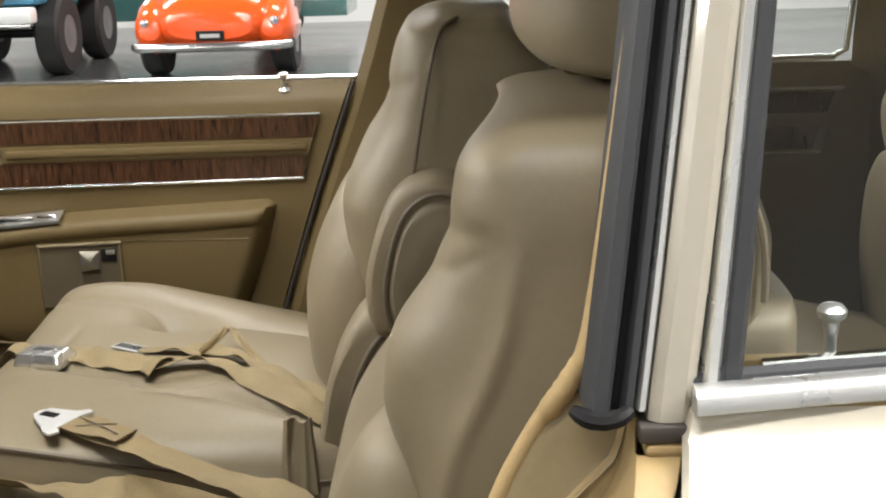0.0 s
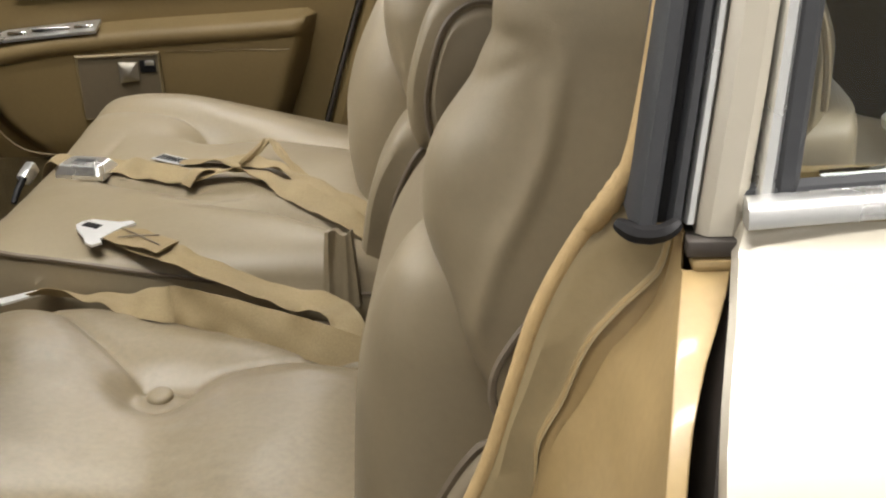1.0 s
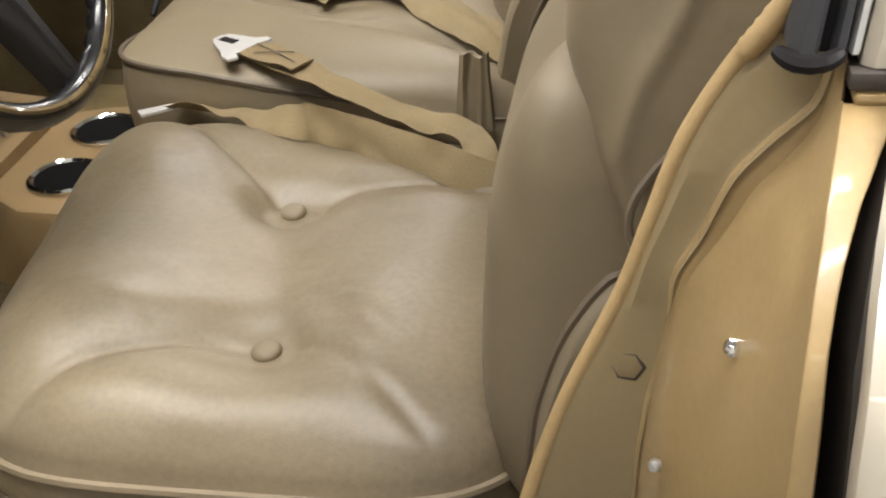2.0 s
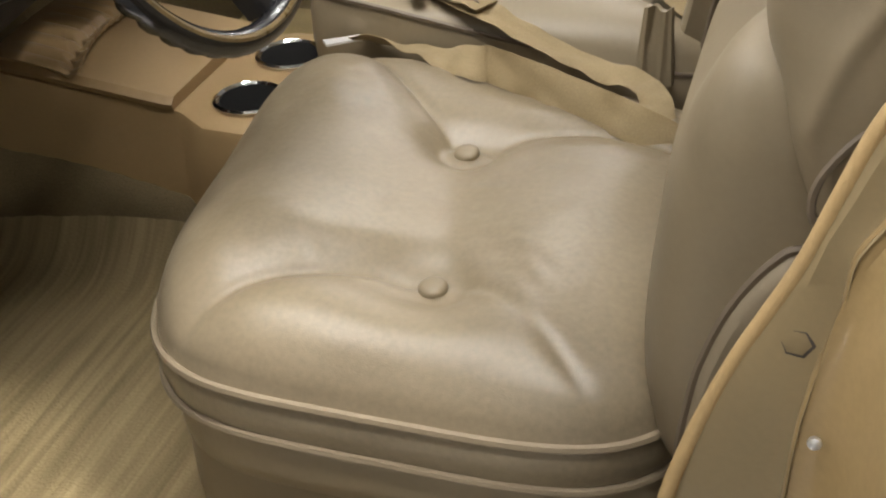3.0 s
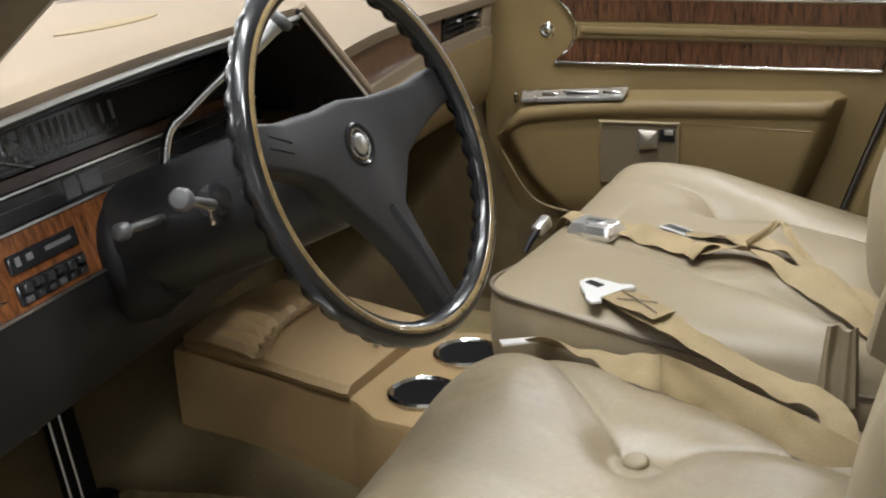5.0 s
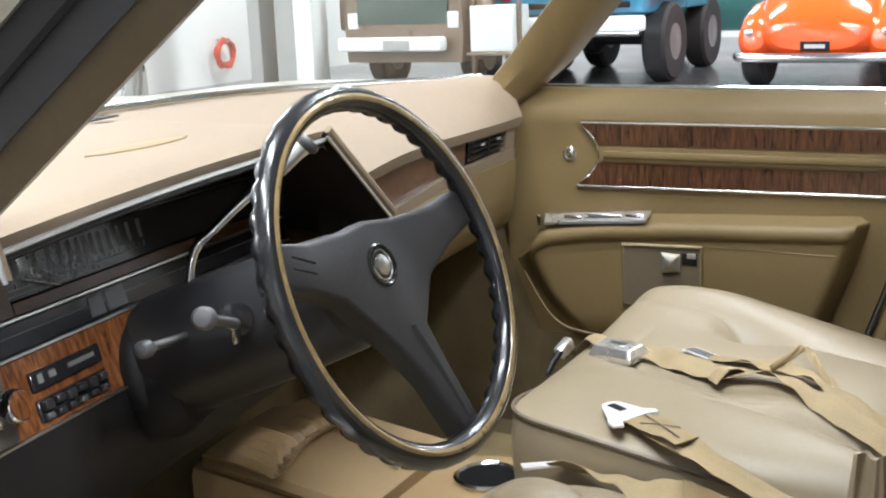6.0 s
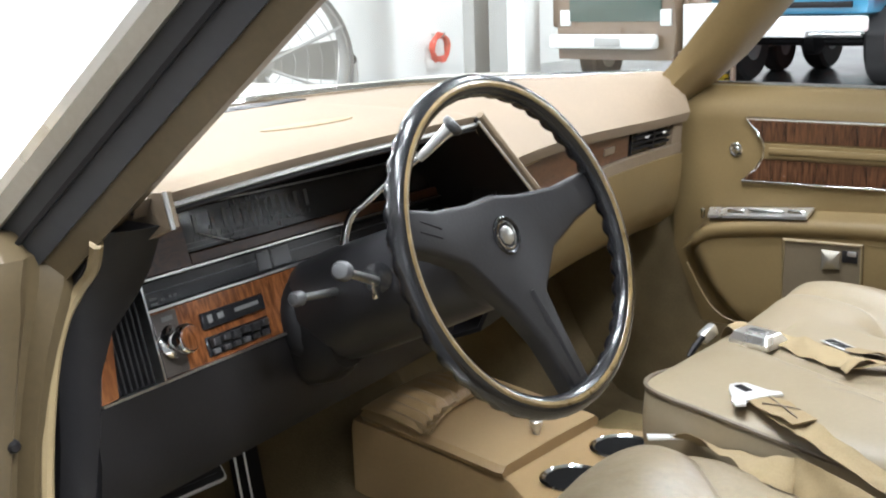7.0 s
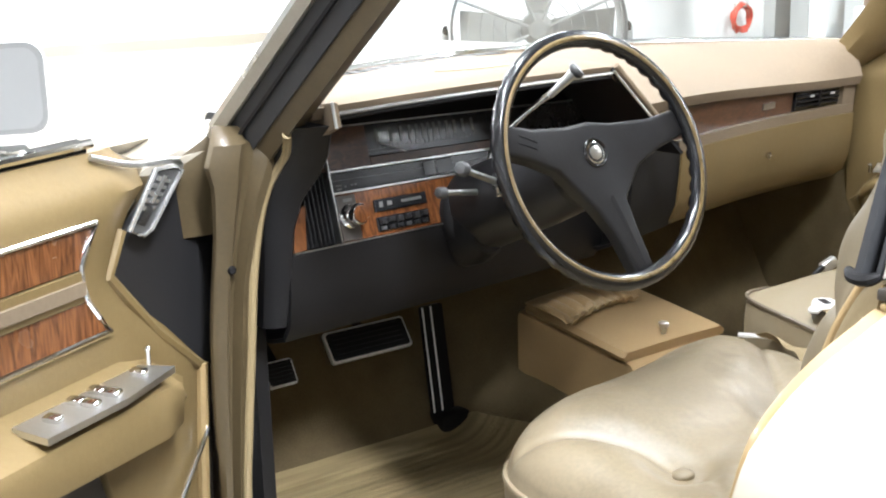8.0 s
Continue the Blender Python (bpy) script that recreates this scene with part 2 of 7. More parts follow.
def lerp_table(table, z):
    """Smooth values between the rows of a table, without overshoot."""
    if z <= table[0][0]:
        return list(table[0][1:])
    if z >= table[-1][0]:
        return list(table[-1][1:])
    i = max(k for k in range(len(table) - 1) if table[k][0] <= z)
    a, b = table[i], table[i + 1]
    h = b[0] - a[0]
    t = (z - a[0]) / h
    out = []
    for c in range(1, len(a)):
        d = (b[c] - a[c]) / h
        d0 = (a[c] - table[i - 1][c]) / (a[0] - table[i - 1][0]) if i else d
        d1 = (table[i + 2][c] - b[c]) / (table[i + 2][0] - b[0]) if i + 2 < len(table) else d
        m0 = 2 * d0 * d / (d0 + d) if d0 * d > 0 else 0.0
        m1 = 2 * d1 * d / (d1 + d) if d1 * d > 0 else 0.0
        out.append((2 * t ** 3 - 3 * t * t + 1) * a[c] + (t ** 3 - 2 * t * t + t) * h * m0 + (3 * t * t - 2 * t ** 3) * b[c] + (t ** 3 - t * t) * h * m1)
    return out
# ---- garage ----
ground = part("garage_floor", block((-1, 4, -0.05), (26, 30, 0.1), 0), FLOORPAINT, None, "grey epoxy-painted garage floor with a wet-looking gloss", kind="structure", category="floor")
part("wall_front", block((-8.6, -1.5, 2.2), (0.2, 19, 4.4), 0), WALLPAINT, None, "white painted garage wall", kind="structure", category="wall")
part("wall_far", block((-1, 18.1, 2.2), (26, 0.2, 4.4), 0), WALLPAINT, None, "white painted far garage wall", kind="structure", category="wall")
part("wall_near", block((-1, -9.1, 2.2), (26, 0.2, 4.4), 0), WALLPAINT, None, "white painted garage wall", kind="structure", category="wall")
part("wall_rear", block((11.9, 4, 2.2), (0.2, 30, 4.4), 0), WALLPAINT, None, "white painted rear garage wall", kind="structure", category="wall")

# Never in view; its grey is lowered to weaken the bounced fill.
part("ceiling", block((-1, 4, 4.5), (26, 30, 0.1), 0), CEILINGPAINT, None, "unseen grey garage ceiling, toned down to cut bounced light", kind="structure", category="ceiling")

TUBE = glowing("lamp_tube_glow", (1.0, 0.96, 0.9), 6.0)
HOUSING = mat("white_lamp_housing", (0.8, 0.8, 0.8), 0.4, var=0.03)


# Fixtures are assumed and stay out of view; places and powers are tuned.
def assumed_ceiling_light(x, y, power=150):
    t = thing("assumed_ceiling_light", (x, y, 4.3), "assumed ceiling strip light with two lit tubes, out of view", "lamp", "garage strip lights")
    part("housing", block((x, y, 4.4), (2.4, 0.3, 0.08), 0.01), HOUSING, t)
    for dy in (-0.08, 0.08):
        part("tube", tube([(x - 1.15, y + dy, 4.33), (x + 1.15, y + dy, 4.33)], 0.018), TUBE, t)
    lamp("assumed_strip_light", (x, y, 4.28), (x, y, 0), 2.3, 0.25, power)


for lx in (-5.0, 0.0, 5.0):
    for ly, power in ((-7.2, 25), (-4.6, 40), (3.6, 150), (9.5, 290), (14.0, 290)):
        assumed_ceiling_light(lx, ly, power)
# Lamps over the car, assumed from the shadows inside it.
assumed_ceiling_light(0.1, -1.6, 160)
assumed_ceiling_light(-0.4, -0.35, 140)
# Two unseen lamps added to brighten the open driver's door.
assumed_ceiling_light(3.4, -1.3, 630)
assumed_ceiling_light(0.5, 2.9, 50)
# Unseen lamps added to wash out the front wall.
for lx, ly in ((-7.3, -3.4), (-7.3, 0.4), (-7.3, 4.2)):
    assumed_ceiling_light(lx, ly, 430)

# ---- the car's shell ----
car = thing("car_shell", (0, 0, 0), "champagne-gold sedan body with its driver's door open", "car")


def floor_z(x, y):
    z = 0.25 + 0.16 * math.exp(-((y - 0.02) / 0.16) ** 4) * ss(0.1, -0.5, x) + 0.06 * math.exp(-((y - 0.02) / 0.18) ** 4)
    return min(0.86, z + 0.55 * ss(-0.52, -0.95, x))


rows = [[(x, y, floor_z(x, y)) for y in np.linspace(-0.80, 0.83, 40)] for x in np.linspace(-0.95, 1.6, 60)]
part("carpet", sheet(rows, way=(0, 0, -0.03)), CARPET, car, "brown-gold cut-pile carpet")
part("rocker", block((0.2, -0.80, 0.25), (1.5, 0.14, 0.12), 0.02), JAMB, car)
part("sill_plate", block((0.2, -0.79, 0.318), (1.3, 0.10, 0.012), 0.004), BRUSHED, car, "ribbed metal sill plate")
part("firewall", block((-0.98, 0.02, 0.58), (0.03, 1.5, 0.62), 0.0), BLACK, car)

ROOF_Z = 1.40


def near_pillar(z):
    return Vector((-0.125 + (z - 0.95) * 1.30, -0.74 + (z - 0.95) * 0.10, z))


AX = (near_pillar(1.25) - near_pillar(0.95)).normalized()
WD = Vector((-0.56, -0.38, 0.74))


def pillar_bar(a, b, depth, z0, z1, lift=0.0):
    """A slat of the near windscreen pillar between the breadths a and b."""
    nrm = AX.cross(WD).normalized()
    rings = []
    for k in range(9):
        p = near_pillar(z0 + (z1 - z0) * k / 8)
        q = [p + WD * a + nrm * lift, p + WD * (a * 0.7 + b * 0.3) + nrm * (lift - 0.004), p + WD * (a * 0.3 + b * 0.7) + nrm * (lift - 0.004), p + WD * b + nrm * lift, p + WD * b + nrm * (lift + depth), p + WD * a + nrm * (lift + depth)]
        rings.append(q)
    return loft(rings)


# Near trim takes the shade-darkened gold; the far one is plain vinyl.
part("pillar_trim", pillar_bar(0.0, 0.024, 0.03, 0.90, 1.42), SHADED_GOLD, car, "gold vinyl pillar trim")
part("pillar_rubber", pillar_bar(0.024, 0.046, 0.03, 0.90, 1.42, 0.004), RUBBER, car, "dark rubber door seal")
part("pillar_groove", pillar_bar(0.046, 0.050, 0.03, 0.90, 1.42, 0.010), BLACK, car)
part("pillar_rubber", pillar_bar(0.050, 0.068, 0.03, 0.90, 1.42, 0.0), RUBBER, car, "grey ribbed weatherstrip")
part("pillar_post", pillar_bar(0.068, 0.083, 0.04, 0.88, 1.42, 0.0), EDGEPAINT, car, "gold painted post edge")
part("pillar_chrome", pillar_bar(0.082, 0.094, 0.03, 0.88, 1.42, -0.003), BRIGHT, car, "bright windscreen moulding")


rings = []
for k in range(12):
    z = 0.885 + (1.42 - 0.885) * k / 11
    w = ss(0.97, 0.90, z)
    a = Vector((-0.427 + (z - 0.95) * 0.985, 0.745 - 0.30 * max(0, z - 0.95), z))
    b = Vector((-0.330 + (z - 0.94) * 0.93 - 0.03 * w, 0.775 - 0.10 * max(0, z - 0.94), z))
    m1 = a.lerp(b, 0.35) + Vector((0.012, -0.016, 0))
    m2 = a.lerp(b, 0.75) + Vector((0.010, -0.012, 0))
    rings.append([a, m1, m2, b, b + Vector((0.0, 0.05, 0)), a + Vector((-0.03, 0.07, 0))])
part("pillar_trim", loft(rings), VINYL, car, "gold vinyl pillar trim")
part("kick_panel", sheet([[(x, 0.80, z) for x in np.linspace(-0.97, -0.36, 6)] for z in np.linspace(0.22, 0.90, 6)], way=(0, 0.03, 0)), CARPET, car)
part("kick_panel", sheet([[(x, -0.735, z) for x in np.linspace(-0.97, -0.28, 6)] for z in np.linspace(0.22, 0.66, 6)], way=(0, -0.02, 0)), BLACK, car)

# roof and headliner
rows = [[(x, y, ROOF_Z + 0.05 - 0.03 * (y / 0.62) ** 2 - 0.03 * ((x - 1.0) / 0.9) ** 2) for y in np.linspace(-0.62, 0.66, 16)] for x in np.linspace(0.42, 1.9, 16)]
part("roof", sheet(rows, 0.02), PAINT, car)
rows = [[(x, y, ROOF_Z - 0.03 * (y / 0.62) ** 2 - 0.02 * ((x - 1.0) / 0.9) ** 2) for y in np.linspace(-0.62, 0.66, 16)] for x in np.linspace(0.40, 1.9, 16)]
part("headliner", sheet(rows, 0.01), VINYL, car)
for s, y0 in (("near", -0.63), ("far", 0.67)):
    part("roof_rail", tube([(0.40, y0, ROOF_Z - 0.03), (1.2, y0 * 1.02, ROOF_Z - 0.02), (1.9, y0, ROOF_Z - 0.06)], 0.035, 8), JAMB, car)
# rear quarter, closing the cabin behind the back seat
rows = [[(x, y, z) for y in np.linspace(-0.66, 0.70, 8)] for x, z in ((2.35, 0.95), (2.6, 0.935), (2.9, 0.93))]
part("boot_panel", sheet(rows, 0.02), PAINT, car)
rows = [[(x, y, z) for y in np.linspace(-0.66, 0.70, 8)] for x, z in ((1.9, ROOF_Z - 0.01), (2.02, 1.28), (2.18, 1.12), (2.35, 0.955))]
rear_glass = part("rear_window", sheet(rows, 0.004), GLASS, car, "clear rear window")
rear_glass.visible_shadow = False

# wings and bonnet
rows = []
for x in np.linspace(-3.4, -0.25, 24):
    f = ss(-3.4, -3.0, x)
    row = []
    for k in range(27):
        y = -0.98 + 2.0 * k / 26
        e = abs((y - 0.02)) / 1.0
        z = 0.905 + 0.026 * math.exp(-((e - 0.80) / 0.12) ** 2) * ss(-0.28, -0.45, x) + 0.02 * (1 - e * e) - 0.10 * ss(0.90, 1.02, e) - 0.06 * (1 - f)
        z -= 0.045 * ss(-0.85, -1.5, x) + 0.035 * ss(-1.5, -3.2, x)
        row.append((x, y, z))
    rows.append(row)
part("bonnet", sheet([r for r in rows if r[0][0] < -0.86], 0.015), PAINT, car, "pale champagne bonnet")
for s, keep in ((-1, range(0, 5)), (1, range(22, 27))):
    part("wing_top", sheet([[r[i] for i in keep] for r in rows if -0.99 < r[0][0] < (-0.24 if s < 0 else -0.5)], 0.015), PAINT, car, "pale champagne front wing")
for y0 in (-0.98, 1.02):
    rr = [[(x, y0, z) for z in (0.83, 0.7, 0.5, 0.3)] for x in np.linspace(-3.4, -0.42, 8)]
    part("wing_side", sheet(rr, 0.015), PAINT, car)
rear = []
for y in np.linspace(-0.935, -0.790, 14):
    zt = lerp_table([(-0.95, 0.926), (-0.932, 0.920), (-0.915, 0.911), (-0.902, 0.907), (-0.880, 0.906), (-0.864, 0.909), (-0.846, 0.916), (-0.832, 0.924), (-0.80, 0.942), (-0.78, 0.95)], y)[0]
    rear.append([(-0.300, y, zt - 0.004), (-0.262, y, zt), (-0.254, y, zt - 0.006), (-0.250, y, zt - 0.02), (-0.250, y, 0.87), (-0.254, y, 0.80)])
# Flange shares the post's gold, with shade in its colour.
part("wing_rear", sheet(rear, way=(-0.01, 0, 0)), SHADED_GOLD, car, "flange at the back of the front wing, gold darkened for shade")
part("cowl", sheet([[(x, y, 0.925) for y in np.linspace(-0.75, 0.8, 10)] for x in (-0.98, -0.80)], 0.01), PAINT, car)

# plain closing panels, tail and wheels
tail = []
for x, zt, zb in ((1.50, 0.905, 0.24), (1.75, 0.925, 0.26), (2.2, 0.935, 0.30), (2.8, 0.93, 0.36), (3.25, 0.90, 0.40), (3.36, 0.82, 0.44)):
    ring = []
    for e in np.linspace(-1, 1, 15):
        zz = zt - 0.02 * abs(e) ** 4 if abs(e) < 0.97 else zt - 0.06
        ring.append((x, 0.02 + 0.90 * e - 0.03 * ss(3.0, 3.36, x) * e, zz))
    ring += [(x, 0.97, zt - 0.18), (x, 0.97, zb + 0.1), (x, 0.90, zb), (x, -0.86, zb), (x, -0.93, zb + 0.1), (x, -0.93, zt - 0.18)]
    tail.append(ring)
part("tail", loft([r for r in tail if r[0][0] > 1.7]), PAINT, car, "champagne tail panels")
for y0, w in ((-0.90, 0.02), (0.94, 0.02)):
    part("rear_quarter", sheet([[(x, y0, z) for x in (1.55, 1.65, 1.76)] for z in (0.26, 0.5, 0.7, 0.88)], way=(0, w, 0)), PAINT, car)
part("front_panel", sheet([[(-3.40, y, z) for y in np.linspace(-0.96, 1.0, 8)] for z in (0.35, 0.6, 0.86)], way=(-0.02, 0, 0)), PAINT, car)
part("underbody", block((-0.3, 0.02, 0.225), (5.6, 1.5, 0.03), 0.005), BLACK, car)
for x in (-2.15, 2.35):
    for y, out in ((-0.80, -1), (0.84, 1)):
        w = part("wheel", lathe([(0.20, -0.10), (0.33, -0.10), (0.355, -0.07), (0.355, 0.07), (0.33, 0.10), (0.20, 0.10)], (x, y, 0.355), (0, 1, 0), 32), RUBBER, car, "black tyre")
        part("hubcap", lathe([(0.20, 0.0), (0.20, 0.015), (0.14, 0.035), (0.05, 0.04), (0.01, 0.045)], (x, y + out * 0.09, 0.355), (0, out, 0), 28), CHROME, w, "plain chrome wheel cover")

# windscreen
base = smooth_path([(-0.30, -0.735, 0.945), (-0.62, -0.45, 0.955), (-0.80, -0.1, 0.955), (-0.82, 0.15, 0.955), (-0.74, 0.45, 0.955), (-0.47, 0.78, 0.95)], 6)
head = smooth_path([(0.40, -0.66, 1.40), (0.36, -0.4, 1.42), (0.34, -0.1, 1.43), (0.34, 0.15, 1.43), (0.36, 0.45, 1.42), (0.40, 0.68, 1.40)], 6)
rows = [[a.lerp(b, t) + Vector((-0.04 * math.sin(math.pi * t), 0, 0.02 * math.sin(math.pi * t))) for a, b in zip(base, head)] for t in np.linspace(0, 1, 9)]
screen = part("windscreen_glass", sheet(rows, 0.004), GLASS, car, "curved clear windscreen")
screen.visible_shadow = False
part("cowl_panel", sheet([[(-0.985, p.y, 0.925), (p.x * 0.4 - 0.595, p.y, 0.935), (p.x - 0.012, p.y, 0.938)] for p in base], way=(0, 0, -0.006)), PAINT, car, "pale champagne cowl")
part("windscreen_moulding", tube([p + Vector((0, 0, -0.004)) for p in base], 0.007, 8), CHROME, car)
part("windscreen_header", tube(head, 0.03, 8), VINYL, car)

# ---- the hinge post and dash end on the driver's side ----
rings = []
for z in list(np.linspace(0.22, 0.925, 28)) + [0.945]:
    f = ss(0.70, 0.95, z)
    xo = -0.205 + 0.030 * f - 0.08 * ss(0.915, 0.985, z)
    yi = lerp_table([(0.22, -0.836), (0.45, -0.826), (0.552, -0.817), (0.652, -0.806), (0.742, -0.797), (0.824, -0.784), (0.872, -0.770), (0.90, -0.757), (0.96, -0.748)], z)[0]
    yo = lerp_table([(0.22, -0.850), (0.45, -0.850), (0.56, -0.852), (0.66, -0.849), (0.735, -0.843), (0.793, -0.839), (0.867, -0.842), (0.905, -0.852), (0.93, -0.838), (0.975, -0.79)], z)[0]
    w = yi - yo
    rings.append([(xo + 0.008, yi, z), (xo + 0.010, yi - w * 0.18, z), (xo - 0.006, yi - w * 0.32, z), (xo - 0.006, yi - w * 0.44, z), (xo + 0.002, yi - w * 0.56, z), (xo, yi - w * 0.80, z), (xo - 0.006, yi - w * 0.95, z), (xo - 0.014, yo + 0.002, z), (xo - 0.030, yo + 0.016, z), (xo - 0.12, yi, z), (xo - 0.03, yi + 0.01, z)])
# Post is gold like the jamb, darkened in colour for its shade.
part("hinge_post", loft(rings), SHADED_GOLD, car, "door hinge post in gold darkened for shade")
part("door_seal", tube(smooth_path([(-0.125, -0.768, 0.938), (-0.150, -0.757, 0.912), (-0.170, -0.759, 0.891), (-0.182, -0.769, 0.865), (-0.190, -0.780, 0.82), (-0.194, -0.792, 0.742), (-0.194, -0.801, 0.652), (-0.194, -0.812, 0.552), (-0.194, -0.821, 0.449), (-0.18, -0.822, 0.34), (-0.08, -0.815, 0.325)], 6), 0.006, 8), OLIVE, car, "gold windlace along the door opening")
for z, r, m in ((0.809, 0.005, GREYKNOB), (0.762, 0.006, BLACK)):
    part("post_bolt", lathe([(r, 0), (r, 0.006), (r * 0.6, 0.009)], (-0.203, -0.818, z), (1, -0.2, 0), 10), m, car)
# ---- B-pillar, door jamb and rear door on the driver's side ----
def lean(z):
    return -0.685 + 0.20 * max(0, z - 0.92)


def post_bar(x0, x1, z0, z1, out, deep=0.03, slope=0.06, mid=0.003):
    rings = []
    for k in range(8):
        z = z0 + (z1 - z0) * k / 7
        y = lean(z) - out
        s = slope * (z - 0.9)
        rings.append([(x0 + s, y, z), (x0 * 0.75 + x1 * 0.25 + s, y - mid, z), (x0 * 0.25 + x1 * 0.75 + s, y - mid, z), (x1 + s, y, z), (x1 + s, y + deep, z), (x0 + s, y + deep, z)])
    return loft(rings)


pillar = thing("centre_pillar", (0.66, -0.68, 0.3), "champagne centre pillar with grey rubber seals and bright strips", "car pillar")
part("rubber_seal", post_bar(0.6268, 0.6398, 0.90, 1.40, 0.010, 0.04, 0.131, 0.006), RUBBER, pillar, "broad grey rubber window seal")
part("seal_lip", post_bar(0.6455, 0.6527, 0.90, 1.40, 0.010, 0.04, 0.126, 0.004), RUBBER, pillar, "narrow grey rubber lip")
part("seal_groove", post_bar(0.6385, 0.6470, 0.90, 1.40, 0.004, 0.04, 0.131, 0.0), BLACK, pillar)
part("seal_end", tube(smooth_path([(0.620, -0.693, 0.902), (0.630, -0.700, 0.8985), (0.642, -0.701, 0.899), (0.651, -0.697, 0.903)], 4), [0.003, 0.0042, 0.005, 0.0054, 0.0054, 0.005, 0.0054, 0.005, 0.0052, 0.005, 0.0046, 0.004, 0.003], 8), BLACK, pillar, "torn black rubber end")
part("bright_strip", post_bar(0.6530, 0.6585, 0.903, 1.40, 0.012, 0.03, 0.130), BRIGHT, pillar, "satin bright strip")
# Thin dark bar painted as the shade between strip and post.
part("gap_shade_fill", post_bar(0.6580, 0.6600, 0.903, 1.40, 0.006, 0.03, 0.132, 0.0), BROWNBLACK, pillar)
part("painted_post", post_bar(0.6598, 0.6832, 0.897, 1.40, 0.012, 0.05, 0.132, 0.005), PAINT, pillar)
part("windlace", tube(smooth_path([(0.703, -0.61, 1.38), (0.661, -0.642, 1.114), (0.650, -0.65, 1.04), (0.638, -0.656, 0.956), (0.630, -0.66, 0.921), (0.621, -0.656, 0.902), (0.604, -0.65, 0.875), (0.582, -0.65, 0.832), (0.566, -0.65, 0.78), (0.551, -0.65, 0.730), (0.517, -0.65, 0.644), (0.49, -0.655, 0.55), (0.465, -0.67, 0.42), (0.40, -0.70, 0.33)], 6), 0.0058, 10), WINDLACE, pillar, "tan piped windlace")
part("windlace_sleeve", tube(smooth_path([(0.630, -0.658, 0.918), (0.619, -0.656, 0.899), (0.609, -0.653, 0.884)], 6), [0.0058, 0.0064, 0.0070, 0.0064, 0.0073, 0.0066, 0.0074, 0.0065, 0.0072, 0.0066, 0.0070, 0.0063, 0.0058], 10), WINDLACE, pillar, "wrinkled vinyl sleeve")


def skin_y(z):
    return lerp_table([(0.15, -0.84), (0.30, -0.875), (0.55, -0.89), (0.70, -0.88), (0.77, -0.862), (0.80, -0.85), (0.82, -0.833), (0.85, -0.795), (0.88, -0.738), (0.895, -0.712), (0.93, -0.70)], z)[0]


def wl_x(z):
    return lerp_table([(0.25, 0.40), (0.42, 0.462), (0.55, 0.487), (0.644, 0.515), (0.73, 0.549), (0.78, 0.564), (0.832, 0.581), (0.875, 0.603), (0.905, 0.628)], z)[0]


FOLD = [(0.25, 0.56), (0.60, 0.562), (0.67, 0.568), (0.72, 0.577), (0.75, 0.578), (0.785, 0.593), (0.82, 0.607), (0.843, 0.625), (0.867, 0.646), (0.90, 0.652)]
FOLD_IN = [(0.25, 0.562), (0.67, 0.570), (0.735, 0.579), (0.76, 0.587), (0.786, 0.602), (0.818, 0.618), (0.832, 0.630), (0.867, 0.650), (0.90, 0.654)]
FIN = [(0.25, 0.012), (0.70, 0.012), (0.78, 0.0105), (0.811, 0.009), (0.83, 0.0095), (0.842, 0.0115), (0.855, 0.0145), (0.867, 0.020), (0.895, 0.028)]
strip_rows, rows, fin_rows = [], [], []
for z in list(np.linspace(0.25, 0.70, 14)) + list(np.linspace(0.715, 0.897, 22)):
    a, f, g = wl_x(z), lerp_table(FOLD, z)[0], lerp_table(FOLD_IN, z)[0]
    fy = min(-0.700, skin_y(z) + 0.035)
    fx = 0.649 + 0.19 * (fy + 0.72)
    o = fx + lerp_table(FIN, z)[0]
    strip_rows.append([(a + 0.004, -0.655, z), (a * 0.7 + f * 0.3, -0.660, z), (f - 0.004, -0.662, z), (f, -0.664, z), (f + 0.002, -0.672, z)])
    rows.append([(f, -0.664, z), (f + 0.001, -0.669, z), (g, -0.6715, z), (g + 0.003, -0.672, z)] + [(g + (fx - g) * t, -0.672 + (fy + 0.679) * t ** 2.2, z) for t in (0.3, 0.55, 0.75, 0.9, 0.97)] + [(fx, fy + 0.002, z)])
    if z < 0.885:
        fin_rows.append([(fx, fy + 0.002, z), (fx + 0.0006, fy - 0.002, z), (fx + 0.002, fy - 0.003, z), (o, fy - 0.003, z), (o + 0.0012, fy - 0.001, z), (o + 0.0015, fy + 0.012, z), (0.668, -0.66, z)])
# Strip is drawn darker and more olive than the jamb paint beside it.
part("jamb_strip", sheet(strip_rows, way=(0.002, 0.004, 0)), OLIVE, pillar, "olive-gold strip beside the jamb panel")
part("jamb_panel", sheet(rows, way=(0.002, 0.004, 0)), JAMB, pillar, "gold-painted door jamb")
part("jamb_fin", sheet(fin_rows, way=(0.0005, 0.003, 0)), JAMB, pillar, "gold-painted jamb flange")
part("fin_top", block((0.671, -0.694, 0.8825), (0.028, 0.026, 0.007), 0.003), JAMB, pillar)
# Solid dark block and sheet stand in for shade in the jamb gaps.
part("gap_shade_fill", block((0.670, -0.692, 0.8915), (0.032, 0.028, 0.0095), 0.002), BROWNBLACK, pillar, "dark block filling the gap under the post as shade")
